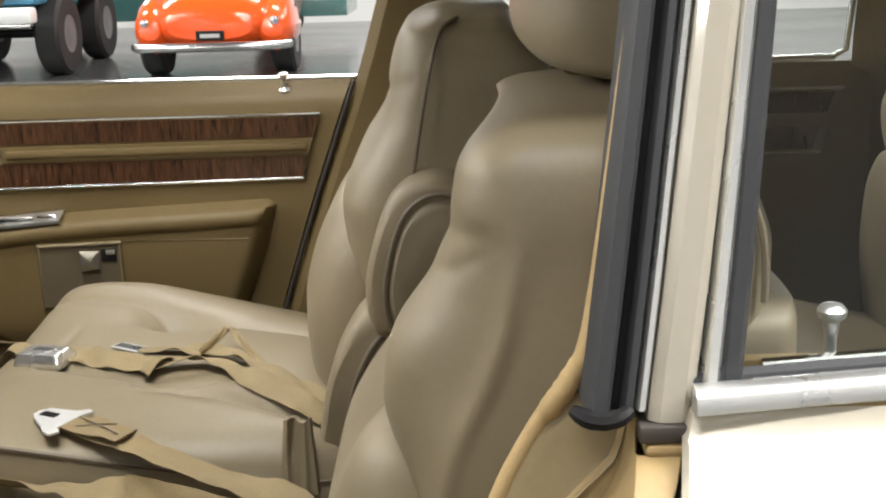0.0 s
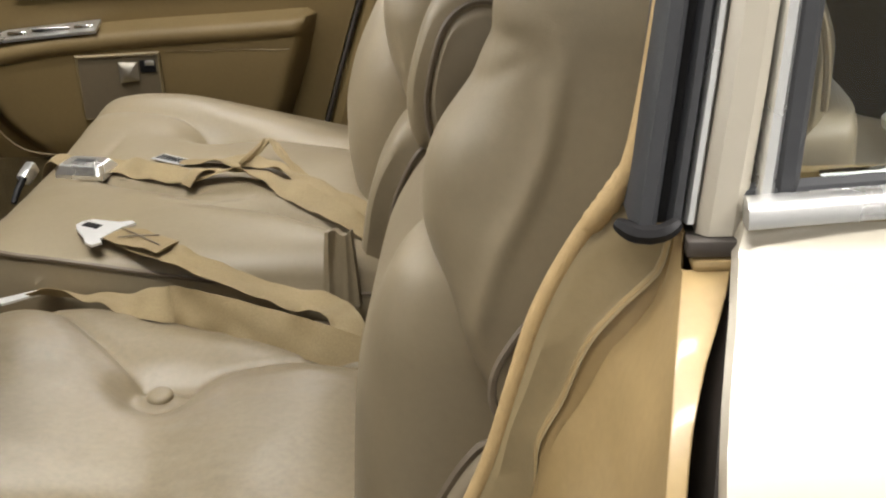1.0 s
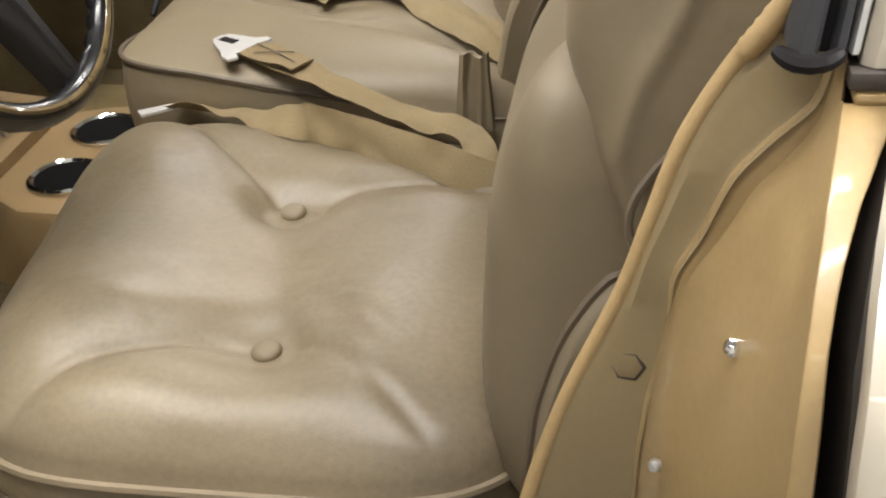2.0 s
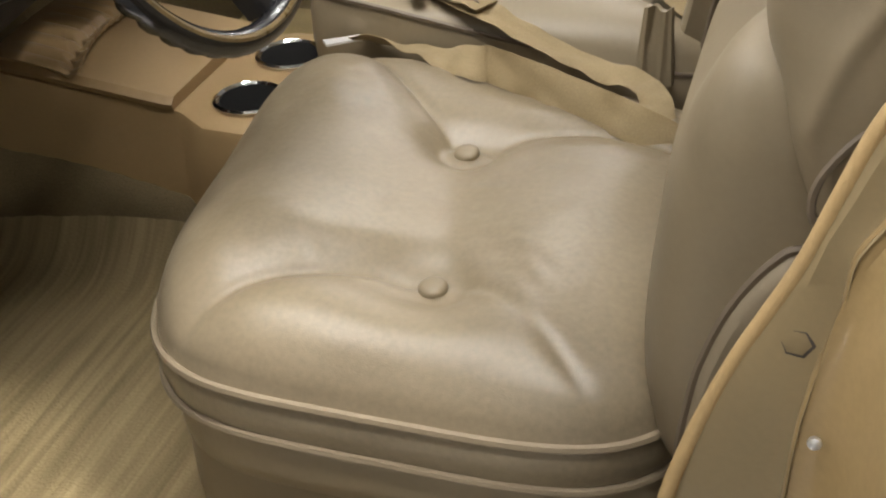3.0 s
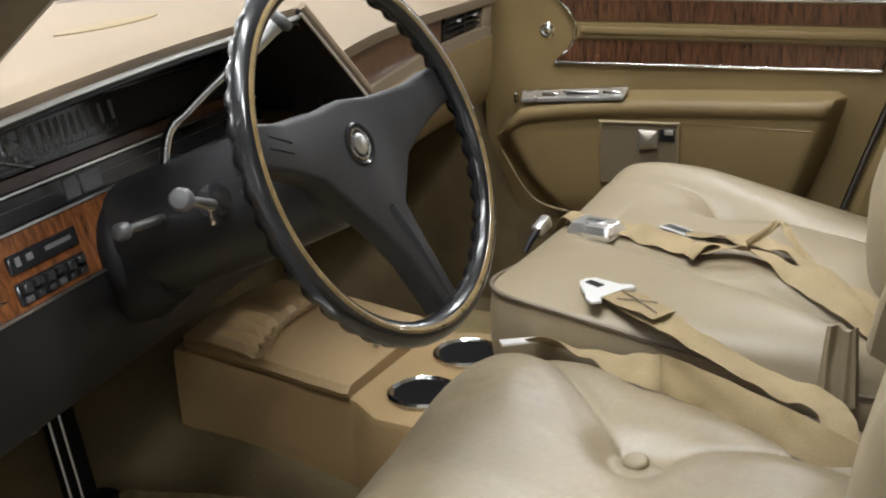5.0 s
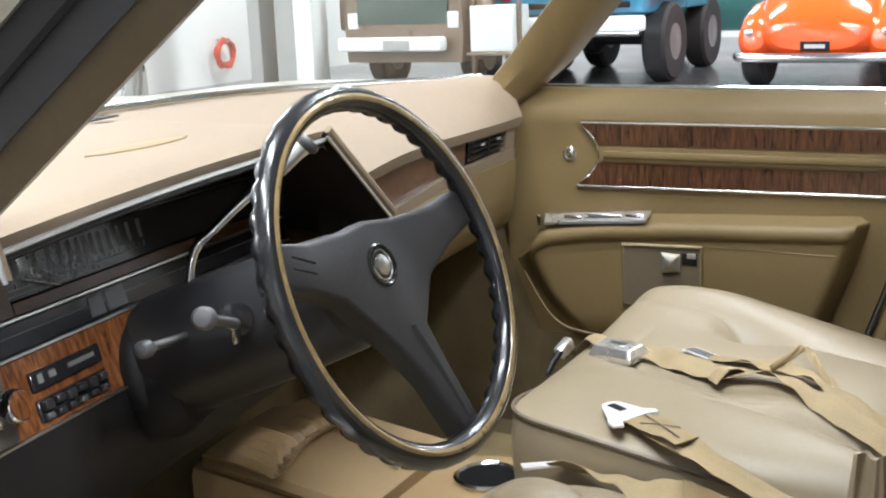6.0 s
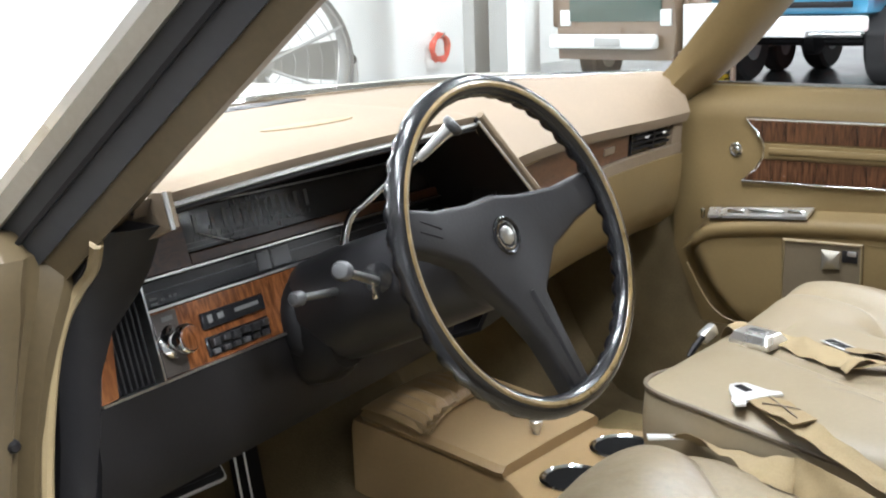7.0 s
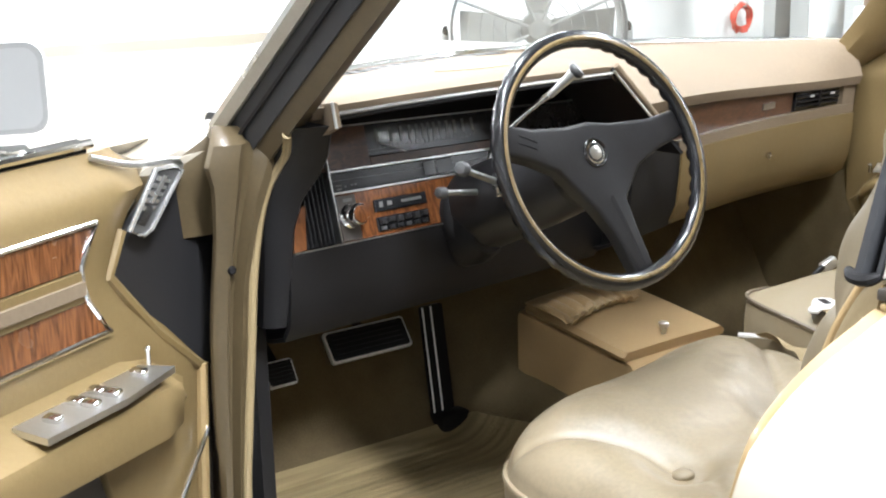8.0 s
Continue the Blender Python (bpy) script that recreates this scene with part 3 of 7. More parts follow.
part("jamb_back", sheet([[(lerp_table([(0.25, 0.652), (0.80, 0.655), (0.87, 0.676), (0.90, 0.686)], z)[0], y, z) for y in (-0.64, -0.70, skin_y(z) + 0.045)] for z in np.linspace(0.25, 0.90, 20)], way=(0.004, 0, 0)), BROWNBLACK, pillar, "dark sheet standing for the shade behind the jamb")
part("jamb_inner", sheet([[(wl_x(z) + 0.01 + d, -0.645, z) for d in (0.0, 0.075)] for z in np.linspace(0.25, 0.93, 10)], 0.02), LEATHER_DARK, pillar)
part("striker", lathe([(0.003, 0), (0.003, 0.009), (0.0055, 0.010), (0.005, 0.0135), (0.002, 0.015)], (0.609, -0.722, 0.747), (0.1, -0.8, 0.5), 12), CHROME, pillar, "small chrome striker stud")
part("plug", lathe([(0.0118, 0), (0.0118, 0.0018), (0.0098, 0.0024)], (0.556, -0.659, 0.685), (-0.12, -1, 0.05), 6), BROWNBLACK, pillar, "dark-edged hexagonal plug")
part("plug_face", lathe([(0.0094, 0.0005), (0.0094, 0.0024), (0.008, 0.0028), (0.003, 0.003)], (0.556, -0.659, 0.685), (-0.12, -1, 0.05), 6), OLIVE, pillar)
part("jamb_screw", lathe([(0.0045, 0), (0.0045, 0.003), (0.002, 0.004)], (0.575, -0.684, 0.629), (0, -1, 0.1), 8), BRIGHT, pillar)

def door_x(z):
    return lerp_table([(0.20, 0.648), (0.70, 0.649), (0.78, 0.651), (0.82, 0.655), (0.852, 0.662), (0.87, 0.670), (0.905, 0.682)], z)[0]


reardoor = thing("rear_door", (1.1, -0.80, 0.3), "closed champagne rear door with a chrome belt moulding", "car door")
rows = []
for z in list(np.linspace(0.22, 0.74, 8)) + list(np.linspace(0.76, 0.905, 14)):
    y, xe = skin_y(z), door_x(z)
    rows.append([(xe + 0.008, y + 0.05, z), (xe - 0.001, y + 0.012, z), (xe + 0.001, y + 0.003, z), (xe + 0.009, y, z)] + [(x, y + 0.015 * ((x - 1.1) / 0.5) ** 2 - 0.004, z + 0.0) for x in np.linspace(0.76, 1.55, 8)])
part("door_skin", sheet(rows, 0.004), PAINT, reardoor, "glossy champagne outer skin")
bel = [(0.682, -0.702, 0.912), (0.785, -0.692, 0.9145), (1.0, -0.682, 0.922), (1.55, -0.682, 0.925)]
rings = []
for x, y, z in smooth_path(bel, 5):
    rings.append([(x, y - 0.011, z - 0.0075), (x, y - 0.0135, z - 0.006), (x, y - 0.0140, z - 0.001), (x, y - 0.012, z + 0.003), (x, y - 0.008, z + 0.006), (x, y - 0.003, z + 0.007), (x, y + 0.002, z + 0.006), (x, y + 0.002, z - 0.0075)])
part("belt_moulding", loft(rings), BRIGHT, reardoor, "polished belt moulding")
part("window_seal", tube([(x, y + 0.012, z + 0.001) for x, y, z in smooth_path(bel, 4)], 0.008, 8), RUBBER, reardoor)
part("inner_belt_strip", tube([(x + 0.046, y + 0.040, z + 0.001) for x, y, z in smooth_path(bel, 4)], 0.004, 8), CHROME, reardoor)
part("window_frame", post_bar(0.6865, 0.6955, 0.912, 1.38, 0.012, 0.03, 0.116), BRIGHT, reardoor, "bright window frame")
part("frame_rubber", post_bar(0.6957, 0.7085, 0.912, 1.38, 0.008, 0.04, 0.106), RUBBER, reardoor)
pane = part("pane", sheet([[(x, lean(z) + 0.006, z) for x in (0.715, 1.1, 1.5)] for z in (0.91, 1.15, 1.38)], 0.004), GLASS, reardoor)
pane.visible_shadow = False
part("lock_pin", lathe([(0.0036, 0), (0.0034, 0.012), (0.0044, 0.019), (0.0040, 0.021), (0.0078, 0.024), (0.0084, 0.028), (0.0060, 0.031), (0.002, 0.032)], (0.768, -0.655, 0.914), (0, 0, 1), 12), BRIGHT, reardoor)
part("inner_panel", sheet([[(x, -0.635 - 0.02 * ss(0.9, 0.8, z), z) for x in (0.70, 1.1, 1.55)] for z in (0.28, 0.5, 0.7, 0.85, 0.91)], -0.02), VINYL, reardoor)

# ---- seats ----
def crown(x, y, cx, cy, hx, hy, n=4.0):
    d = (abs((x - cx) / hx) ** n + abs((y - cy) / hy) ** n)
    return max(0.0, 1 - d)


def cushion_mesh(outline, top, edge, bottom, rings=22, n=96, bulge=1.015, power=9):
    """A seat cushion: outline (angle to x, y), top(x, y), the height of its edge seam and its bottom."""
    bx = [outline(2 * math.pi * k / n) for k in range(n)]
    cx, cy = sum(p[0] for p in bx) / n, sum(p[1] for p in bx) / n
    out = []
    for j in range(1, rings + 1):
        k = (j / rings) ** 0.8
        ring = []
        for x, y in bx:
            px, py = cx + (x - cx) * k, cy + (y - cy) * k
            round_ = math.sqrt(max(0.0, 1 - k ** power))
            e0 = edge(px, py) if callable(edge) else edge
            ring.append((px, py, e0 + (top(px, py) - e0) * round_))
        out.append(ring)
    for dz, g in ((0.08, 1.008), (0.3, bulge), (0.6, bulge), (0.9, 1.006), (1.0, 0.985)):
        e1 = edge if callable(edge) else (lambda x, y: edge)
        out.append([(cx + (x - cx) * g, cy + (y - cy) * g, e1(x, y) + (bottom - e1(x, y)) * dz) for x, y in bx])
    return loft(out)


def superbox(x0, x1, y0, y1, n=5.0, skew=0.0):
    cx, cy, hx, hy = (x0 + x1) / 2, (y0 + y1) / 2, (x1 - x0) / 2, (y1 - y0) / 2

    def f(a):
        c, s = math.cos(a), math.sin(a)
        x = cx + hx * math.copysign(abs(c) ** (2 / n), c)
        y = cy + hy * math.copysign(abs(s) ** (2 / n), s)
        return x - skew * (y - cy) * max(0, -(x - cx) / hx), y
    return f


def crease(x, y, pts, wide):
    """1 on the line through pts, fading sideways over the breadth wide."""
    best = 9.0
    for (ax, ay), (bx, by) in zip(pts, pts[1:]):
        dx, dy = bx - ax, by - ay
        t = min(1, max(0, ((x - ax) * dx + (y - ay) * dy) / (dx * dx + dy * dy)))
        best = min(best, (x - ax - dx * t) ** 2 + (y - ay - dy * t) ** 2)
    return math.exp(-best / (2 * wide * wide))


def fine(pts, per=5):
    return [(p.x, p.y) for p in smooth_path([(a, b, 0) for a, b in pts], per)]


def seam_loop(outline, z, r, g=1.0, n=96):
    pts = [outline(2 * math.pi * k / n) for k in range(n)]
    cx, cy = sum(p[0] for p in pts) / n, sum(p[1] for p in pts) / n
    return tube([(cx + (x - cx) * g, cy + (y - cy) * g, z(x, y) if callable(z) else z) for x, y in pts], r, 6, closed=True)


def lobe(y0, y1, back, table, e=4.0, n=96, nz=64, dent=None):
    """A padded body lofted upwards. table: z, front x, share of the half-width; back: its rear x."""
    rings = []
    zs = [r[0] for r in table]
    cy, hy = (y0 + y1) / 2, (y1 - y0) / 2
    around = np.linspace(0, 2 * math.pi, 1601)
    ux = -np.sign(np.cos(around)) * np.abs(np.cos(around)) ** (2 / e)
    uy = np.sign(np.sin(around)) * np.abs(np.sin(around)) ** (2 / e)
    run = np.concatenate(([0.0], np.cumsum(np.hypot(np.diff(ux), np.diff(uy)))))
    even = np.linspace(0, run[-1], n, endpoint=False)
    unit = list(zip(np.interp(even, run, ux), np.interp(even, run, uy)))
    for i in range(nz):
        z = zs[0] + (zs[-1] - zs[0]) * (0.5 - 0.5 * math.cos(math.pi * i / (nz - 1)) * (0.55 + 0.45 * abs(math.cos(math.pi * i / (nz - 1)))))
        fx, w = lerp_table(table, z)
        bxx = back(z) if callable(back) else back
        ring = []
        for px, py in unit:
            x, y = (fx + bxx) / 2 + (bxx - fx) / 2 * px, cy + hy * w * py
            if dent:
                dx, dy = dent(x, (y - cy) / hy, z, px, py)
                x, y = x + dx, y + dy
            ring.append((x, y, z))
        rings.append(ring)
    return loft(rings)


# driver's half of the bench
BT1, BT2 = (0.216, -0.237), (0.254, -0.468)
OUT_D = superbox(-0.041, 0.50, -0.590, -0.028, 4.4, 0.12)
CR_D = [fine(q) for q in (
    [(0.216, -0.237), (0.175, -0.196), (0.118, -0.141), (0.048, -0.082), (-0.03, -0.044)],
    [(0.216, -0.237), (0.253, -0.209), (0.308, -0.187), (0.366, -0.182), (0.43, -0.190)],
    [(0.254, -0.468), (0.219, -0.465), (0.179, -0.475), (0.126, -0.502), (0.080, -0.538), (0.045, -0.575)],
    [(0.254, -0.468), (0.290, -0.464), (0.352, -0.508), (0.40, -0.55), (0.451, -0.60)])]


def top_d(x, y):
    z = 0.500 + 0.058 * crown(x, y, 0.20, -0.31, 0.40, 0.36) + 0.030 * math.exp(-((x - 0.02) / 0.11) ** 2 - ((y + 0.13) / 0.13) ** 2)
    z += 0.012 * math.exp(-((x - 0.06) / 0.12) ** 2 - ((y + 0.42) / 0.14) ** 2)
    z += 0.010 * math.exp(-((x - 0.08) / 0.08) ** 2) + 0.008 * math.exp(-((x - 0.36) / 0.08) ** 2 - ((y + 0.33) / 0.16) ** 2)
    z -= 0.011 * crease(x, y, [BT1, BT2], 0.036)
    near = 1.0
    for bx, by in (BT1, BT2):
        r2 = (x - bx) ** 2 + (y - by) ** 2
        z -= 0.009 * math.exp(-r2 / (2 * 0.030 ** 2)) + 0.003 * math.exp(-r2 / (2 * 0.014 ** 2))
        near = min(near, ss(0.008, 0.034, math.sqrt(r2)))
    for i, line in enumerate(CR_D):
        thin, broad = (0.0026, 0.0012) if i == 3 else (0.0052, 0.011)
        z -= near * (thin * crease(x, y, line, 0.0046) + broad * crease(x, y, line, 0.022))
    z += 0.0012 * noise.noise((x * 22, y * 22, 0)) + 0.0006 * noise.noise((x * 60, y * 60, 3))
    return z


dseat = thing("front_seat", (0.3, -0.32, 0.25), "button-tufted taupe leather driver's seat with a high backrest", "car seat", "front seats")
part("cushion", cushion_mesh(OUT_D, top_d, 0.487, 0.44, 90, 240), LEATHER_WORN, dseat, "button-tufted taupe leather cushion")
part("piping", seam_loop(OUT_D, 0.487, 0.0042, 1.010), PIPING_TAN, dseat)
part("cushion_border", cushion_mesh(superbox(-0.028, 0.50, -0.585, -0.032, 4.6, 0.12), lambda x, y: 0.445, 0.44, 0.375, 6), LEATHER, dseat, "leather cushion border")
part("lower_piping", seam_loop(OUT_D, 0.440, 0.0038, 1.010), PIPING_TAN, dseat)
part("base", cushion_mesh(superbox(0.0, 0.5, -0.56, -0.05, 6), lambda x, y: 0.38, 0.378, 0.26, 4), LEATHER_DARK, dseat)
for bx, by in (BT1, BT2):
    part("button", lathe([(0.0115, -0.012), (0.0132, -0.002), (0.0136, 0.001), (0.0130, 0.0030), (0.0110, 0.0048), (0.0076, 0.0060), (0.0036, 0.0066), (0.0005, 0.0068)], (bx, by, top_d(bx, by) + 0.0012), (-0.08, -0.10, 1), 20), LEATHER, dseat, "leather-covered button")


SEAM_D = [(0.70, 0.543), (0.78, 0.543), (0.804, 0.547), (0.842, 0.558), (0.883, 0.577), (0.919, 0.589), (0.945, 0.593), (1.0, 0.606)]
FAR_D = [(0.69, 0.0), (0.985, 0.0), (1.0, 0.015), (1.015, 0.07), (1.03, 0.18), (1.040, 0.23), (1.045, 0.22), (1.0465, 0.18)]


def dent_d(x, v, z, px, py):
    """The ridged seam down the near side, the waist folds, and the top that falls towards the centre."""
    dy = 0.0
    hollow = 0.048 * ss(0.72, 0.84, z) * ss(1.047, 1.01, z) * ss(-0.80, -0.10, v) * max(0, -px)
    if py < -0.4:
        sx = lerp_table(SEAM_D, z)[0]
        g = ss(0.75, 0.80, z) * ss(0.985, 0.93, z)
        dy += 0.010 * ss(sx + 0.006, sx - 0.045, x) * g - 0.0040 * math.exp(-((x - sx) / 0.0075) ** 2) * g
    fold = math.exp(-((z - 0.934 - 0.75 * (x - 0.54)) / 0.006) ** 2) * ss(0.59, 0.565, x)
    pinch = math.exp(-((z - 0.968 - 0.3 * (x - 0.56)) / 0.008) ** 2) * ss(0.59, 0.570, x)
    dy -= max(0, py) * lerp_table(FAR_D, z)[0]
    return hollow + (0.0016 * fold + 0.0016 * pinch) * max(0, -px), dy + (0.0012 * fold + 0.0010 * pinch) * (1 if py < 0 else -1)


UP_D = [(0.695, 0.575, 0.84), (0.705, 0.556, 0.93), (0.725, 0.540, 0.97), (0.76, 0.526, 0.99), (0.82, 0.510, 1.0), (0.850, 0.504, 1.0), (0.876, 0.506, 1.0), (0.897, 0.513, 1.0), (0.926, 0.532, 1.0), (0.945, 0.543, 1.0), (0.962, 0.550, 1.0), (0.974, 0.553, 1.0), (0.990, 0.555, 0.995), (1.006, 0.558, 0.98), (1.018, 0.564, 0.955), (1.027, 0.573, 0.92), (1.035, 0.585, 0.86), (1.041, 0.602, 0.77), (1.045, 0.622, 0.64), (1.0465, 0.648, 0.48)]
part("backrest", lobe(-0.602, -0.075, lambda z: 0.767 - 0.012 * ss(0.955, 1.0, z) - 0.05 * ss(0.995, 1.046, z), UP_D, 6.0, 260, 150, dent=dent_d), LEATHER, dseat, "smooth taupe leather upper backrest")
part("back_shell", lobe(-0.596, -0.083, 0.777, [(0.60, 0.71, 0.9), (0.62, 0.70, 0.99), (0.70, 0.70, 1.0), (0.88, 0.70, 1.0), (0.905, 0.70, 0.995), (0.915, 0.705, 0.98), (0.921, 0.71, 0.94)], 7.0, 96, 40), LEATHER_DARK, dseat, "brown lower back shell")
LOW_D = [(0.43, 0.500, 0.90), (0.45, 0.470, 0.95), (0.49, 0.447, 0.98), (0.56, 0.439, 1.0), (0.665, 0.445, 1.0), (0.713, 0.451, 1.0), (0.76, 0.460, 1.0), (0.788, 0.470, 0.99), (0.813, 0.484, 0.97), (0.828, 0.503, 0.93), (0.838, 0.53, 0.85)]


def dent_low(x, v, z, px, py):
    return 0.038 * ss(0.70, 0.80, z) * ss(-0.80, -0.25, v) * max(0, -px), 0.0


part("lumbar_lobe", lobe(-0.578, -0.080, 0.66, LOW_D, 4.6, dent=dent_low), LEATHER, dseat, "padded lower backrest lobe")
SP = smooth_path([(0.556, 0, 0.700), (0.537, 0, 0.688), (0.515, 0, 0.652), (0.500, 0, 0.610), (0.490, 0, 0.56), (0.488, 0, 0.48), (0.53, 0, 0.455), (0.62, 0, 0.46), (0.64, 0, 0.6), (0.61, 0, 0.70)], 5, True)


def rounded_slab(y0, y1, outline):
    """A pad with an outline in x, z, between y0 and y1, with softened rims."""
    pts = [Vector((x, 0, z)) for x, z in outline]
    c = sum(pts, Vector()) / len(pts)
    rings = []
    for y, g in ((y0, 0.84), (y0 + 0.004, 0.93), (y0 + 0.012, 0.985), (y0 + 0.02, 1.0), (y1 - 0.02, 1.0), (y1 - 0.012, 0.985), (y1 - 0.004, 0.93), (y1, 0.84)):
        rings.append([c + (p - c) * g + Vector((0, y, 0)) for p in pts])
    return loft(rings)


part("side_panel", rounded_slab(-0.590, -0.50, [(p.x, p.z) for p in SP]), LEATHER_DARK, dseat, "darker side panel")
part("side_piping", tube([(p.x, -0.579, p.z) for p in SP], 0.0036, 6, True), PIPING, dseat, "dark piping")
SP2 = smooth_path([(0.590, 0, 0.80), (0.578, 0, 0.80), (0.556, 0, 0.765), (0.556, 0, 0.735), (0.58, 0, 0.71)], 5)
part("upper_piping", tube([(p.x, -0.600, p.z) for p in SP2], 0.0030, 6), PIPING, dseat, "dark piping")
part("back_piping", tube(smooth_path([(0.747, -0.593, 0.928), (0.746, -0.593, 0.960), (0.738, -0.590, 0.99), (0.712, -0.580, 1.010)], 5), 0.0022, 6), PIPING_TAN, dseat, "tan piping at the back edge")
HEAD = [(1.046, 0.705, 0.60), (1.048, 0.680, 0.80), (1.054, 0.645, 0.92), (1.060, 0.626, 0.97), (1.075, 0.613, 0.99), (1.092, 0.610, 1.0), (1.12, 0.612, 1.0), (1.16, 0.625, 0.97), (1.185, 0.645, 0.88), (1.195, 0.67, 0.7)]
part("headrest", lobe(-0.50, -0.18, 0.735, HEAD, 3.4), LEATHER, dseat, "taupe leather headrest")
part("headrest_bar", tube([(0.69, -0.34, 0.98), (0.69, -0.34, 1.06)], 0.012), CHROME, dseat)

# passenger's half
FB = (0.132, 0.440)
OUT_P = superbox(-0.085, 0.46, -0.012, 0.66, 8.0, 0.03)
SEAM_P = fine([(-0.09, 0.262), (-0.02, 0.245), (0.10, 0.19), (0.24, 0.13), (0.35, 0.075), (0.44, 0.035)])
CR_P = [fine(q) for q in ([FB, (0.076, 0.488), (-0.01, 0.510), (-0.07, 0.52)], [FB, (0.226, 0.445), (0.304, 0.432), (0.42, 0.40)])]


def top_p(x, y):
    z = 0.583 + 0.030 * crown(x, y, 0.18, 0.33, 0.34, 0.40, 3) + 0.008 * math.exp(-((x + 0.03) / 0.06) ** 2 - ((y - 0.08) / 0.16) ** 2)
    z += 0.030 * math.exp(-((y - 0.55) / 0.10) ** 2) * ss(0.40, 0.0, x)
    z -= 0.022 * math.exp(-((x - FB[0]) ** 2 + (y - FB[1]) ** 2) / (2 * 0.035 ** 2))
    for line in CR_P:
        z -= 0.004 * crease(x, y, line, 0.005) + 0.010 * crease(x, y, line, 0.022)
    z -= 0.010 * crease(x, y, SEAM_P, 0.005) + 0.006 * crease(x, y, SEAM_P, 0.016)
    z -= 0.062 * ss(-0.05, 0.45, x) * ss(0.22, 0.64, y)
    z += 0.0010 * noise.noise((x * 20, y * 20, 5))
    return z


RIM_P = [(-0.10, 0.599), (-0.045, 0.599), (0.02, 0.594), (0.10, 0.581), (0.20, 0.564), (0.30, 0.549), (0.46, 0.532)]


def edge_p(x, y):
    """The cushion's rim, which falls towards the back."""
    far = 0.576 + 0.020 * ss(0.36, -0.09, x) - 0.055 * ss(-0.05, 0.45, x) * ss(0.22, 0.64, y) - 0.022 * ss(-0.045, -0.085, x)
    near = lerp_table(RIM_P, x)[0]
    return near + (far - near) * ss(0.0, 0.22, y)


pseat = thing("front_seat", (0.25, 0.33, 0.25), "taupe leather passenger's seat with a folded-up centre armrest", "car seat", "front seats")
part("cushion", cushion_mesh(OUT_P, top_p, edge_p, 0.485, 80, 240, power=14), LEATHER, pseat, "taupe leather cushion with a tufted crease")
part("piping", seam_loop(OUT_P, lambda x, y: edge_p(x, y) + 0.002, 0.0032, 1.006, 200), PIPING, pseat)
part("base", cushion_mesh(superbox(-0.05, 0.46, 0.0, 0.64, 6), lambda x, y: 0.488, 0.484, 0.27, 4), LEATHER_DARK, pseat)
UP_P = [(0.715, 0.475, 0.85), (0.725, 0.452, 0.93), (0.735, 0.440, 0.96), (0.770, 0.431, 1.0), (0.800, 0.423, 1.0), (0.838, 0.420, 1.0), (0.875, 0.431, 0.99), (0.912, 0.455, 0.97), (0.950, 0.475, 0.955), (1.010, 0.487, 0.93), (1.045, 0.500, 0.88), (1.060, 0.525, 0.78), (1.066, 0.55, 0.62)]


def dent_p(x, v, z, px, py):
    fold = math.exp(-((z - 0.965 - 0.5 * (x - 0.46)) / 0.010) ** 2) * ss(0.53, 0.47, x)
    return 0.004 * fold * max(0, -px), 0.003 * fold * (1 if py < 0 else -1)


part("backrest", lobe(0.055, 0.64, lambda z: 0.685 - 0.05 * ss(1.01, 1.075, z), UP_P, 5.2, 200, 90, dent=dent_p), LEATHER, pseat, "smooth taupe leather upper backrest")
part("back_piping", tube(smooth_path([(0.505, 0.058, 0.82), (0.516, 0.056, 0.898), (0.532, 0.064, 0.985), (0.543, 0.076, 1.030), (0.552, 0.095, 1.052), (0.570, 0.118, 1.0625)], 6), 0.0024, 6), PIPING, pseat, "dark piping")
LOW_P = [(0.47, 0.43, 0.90), (0.49, 0.405, 0.96), (0.54, 0.375, 1.0), (0.60, 0.362, 1.0), (0.66, 0.356, 1.0), (0.70, 0.357, 1.0), (0.746, 0.367, 1.0), (0.796, 0.388, 0.98), (0.832, 0.412, 0.93), (0.848, 0.445, 0.84)]
part("lumbar_lobe", lobe(0.10, 0.63, 0.60, LOW_P, 3.2), LEATHER, pseat, "padded lower backrest lobe")
HEADP = [(1.085, 0.60, 0.6), (1.09, 0.56, 0.85), (1.11, 0.530, 0.97), (1.14, 0.525, 1.0), (1.18, 0.535, 0.98), (1.21, 0.555, 0.85), (1.22, 0.58, 0.65)]
part("headrest", lobe(0.17, 0.50, 0.65, HEADP, 3.4), LEATHER, pseat, "taupe leather headrest")

ARM = smooth_path([(0.555, 0, 0.894), (0.518, 0, 0.892), (0.487, 0, 0.867), (0.466, 0, 0.815), (0.457, 0, 0.765), (0.464, 0, 0.722), (0.484, 0, 0.709), (0.53, 0, 0.73), (0.58, 0, 0.80), (0.59, 0, 0.87)], 5, True)
part("armrest", rounded_slab(-0.005, 0.125, [(p.x, p.z) for p in ARM]), LEATHER, pseat, "folded-up centre armrest")
part("armrest_side", rounded_slab(-0.012, 0.05, [((p.x - 0.52) * 0.74 + 0.530, (p.z - 0.81) * 0.84 + 0.802) for p in ARM]), LEATHER_DARK, pseat)
part("armrest_piping", tube([((p.x - 0.52) * 0.77 + 0.529, -0.006, (p.z - 0.81) * 0.87 + 0.803) for p in ARM], 0.0036, 6, True), PIPING, pseat)
BOL = smooth_path([(0.50, 0, 0.742), (0.455, 0, 0.735), (0.428, 0, 0.70), (0.408, 0, 0.655), (0.396, 0, 0.60), (0.388, 0, 0.53), (0.41, 0, 0.49), (0.50, 0, 0.50), (0.53, 0, 0.64)], 5, True)
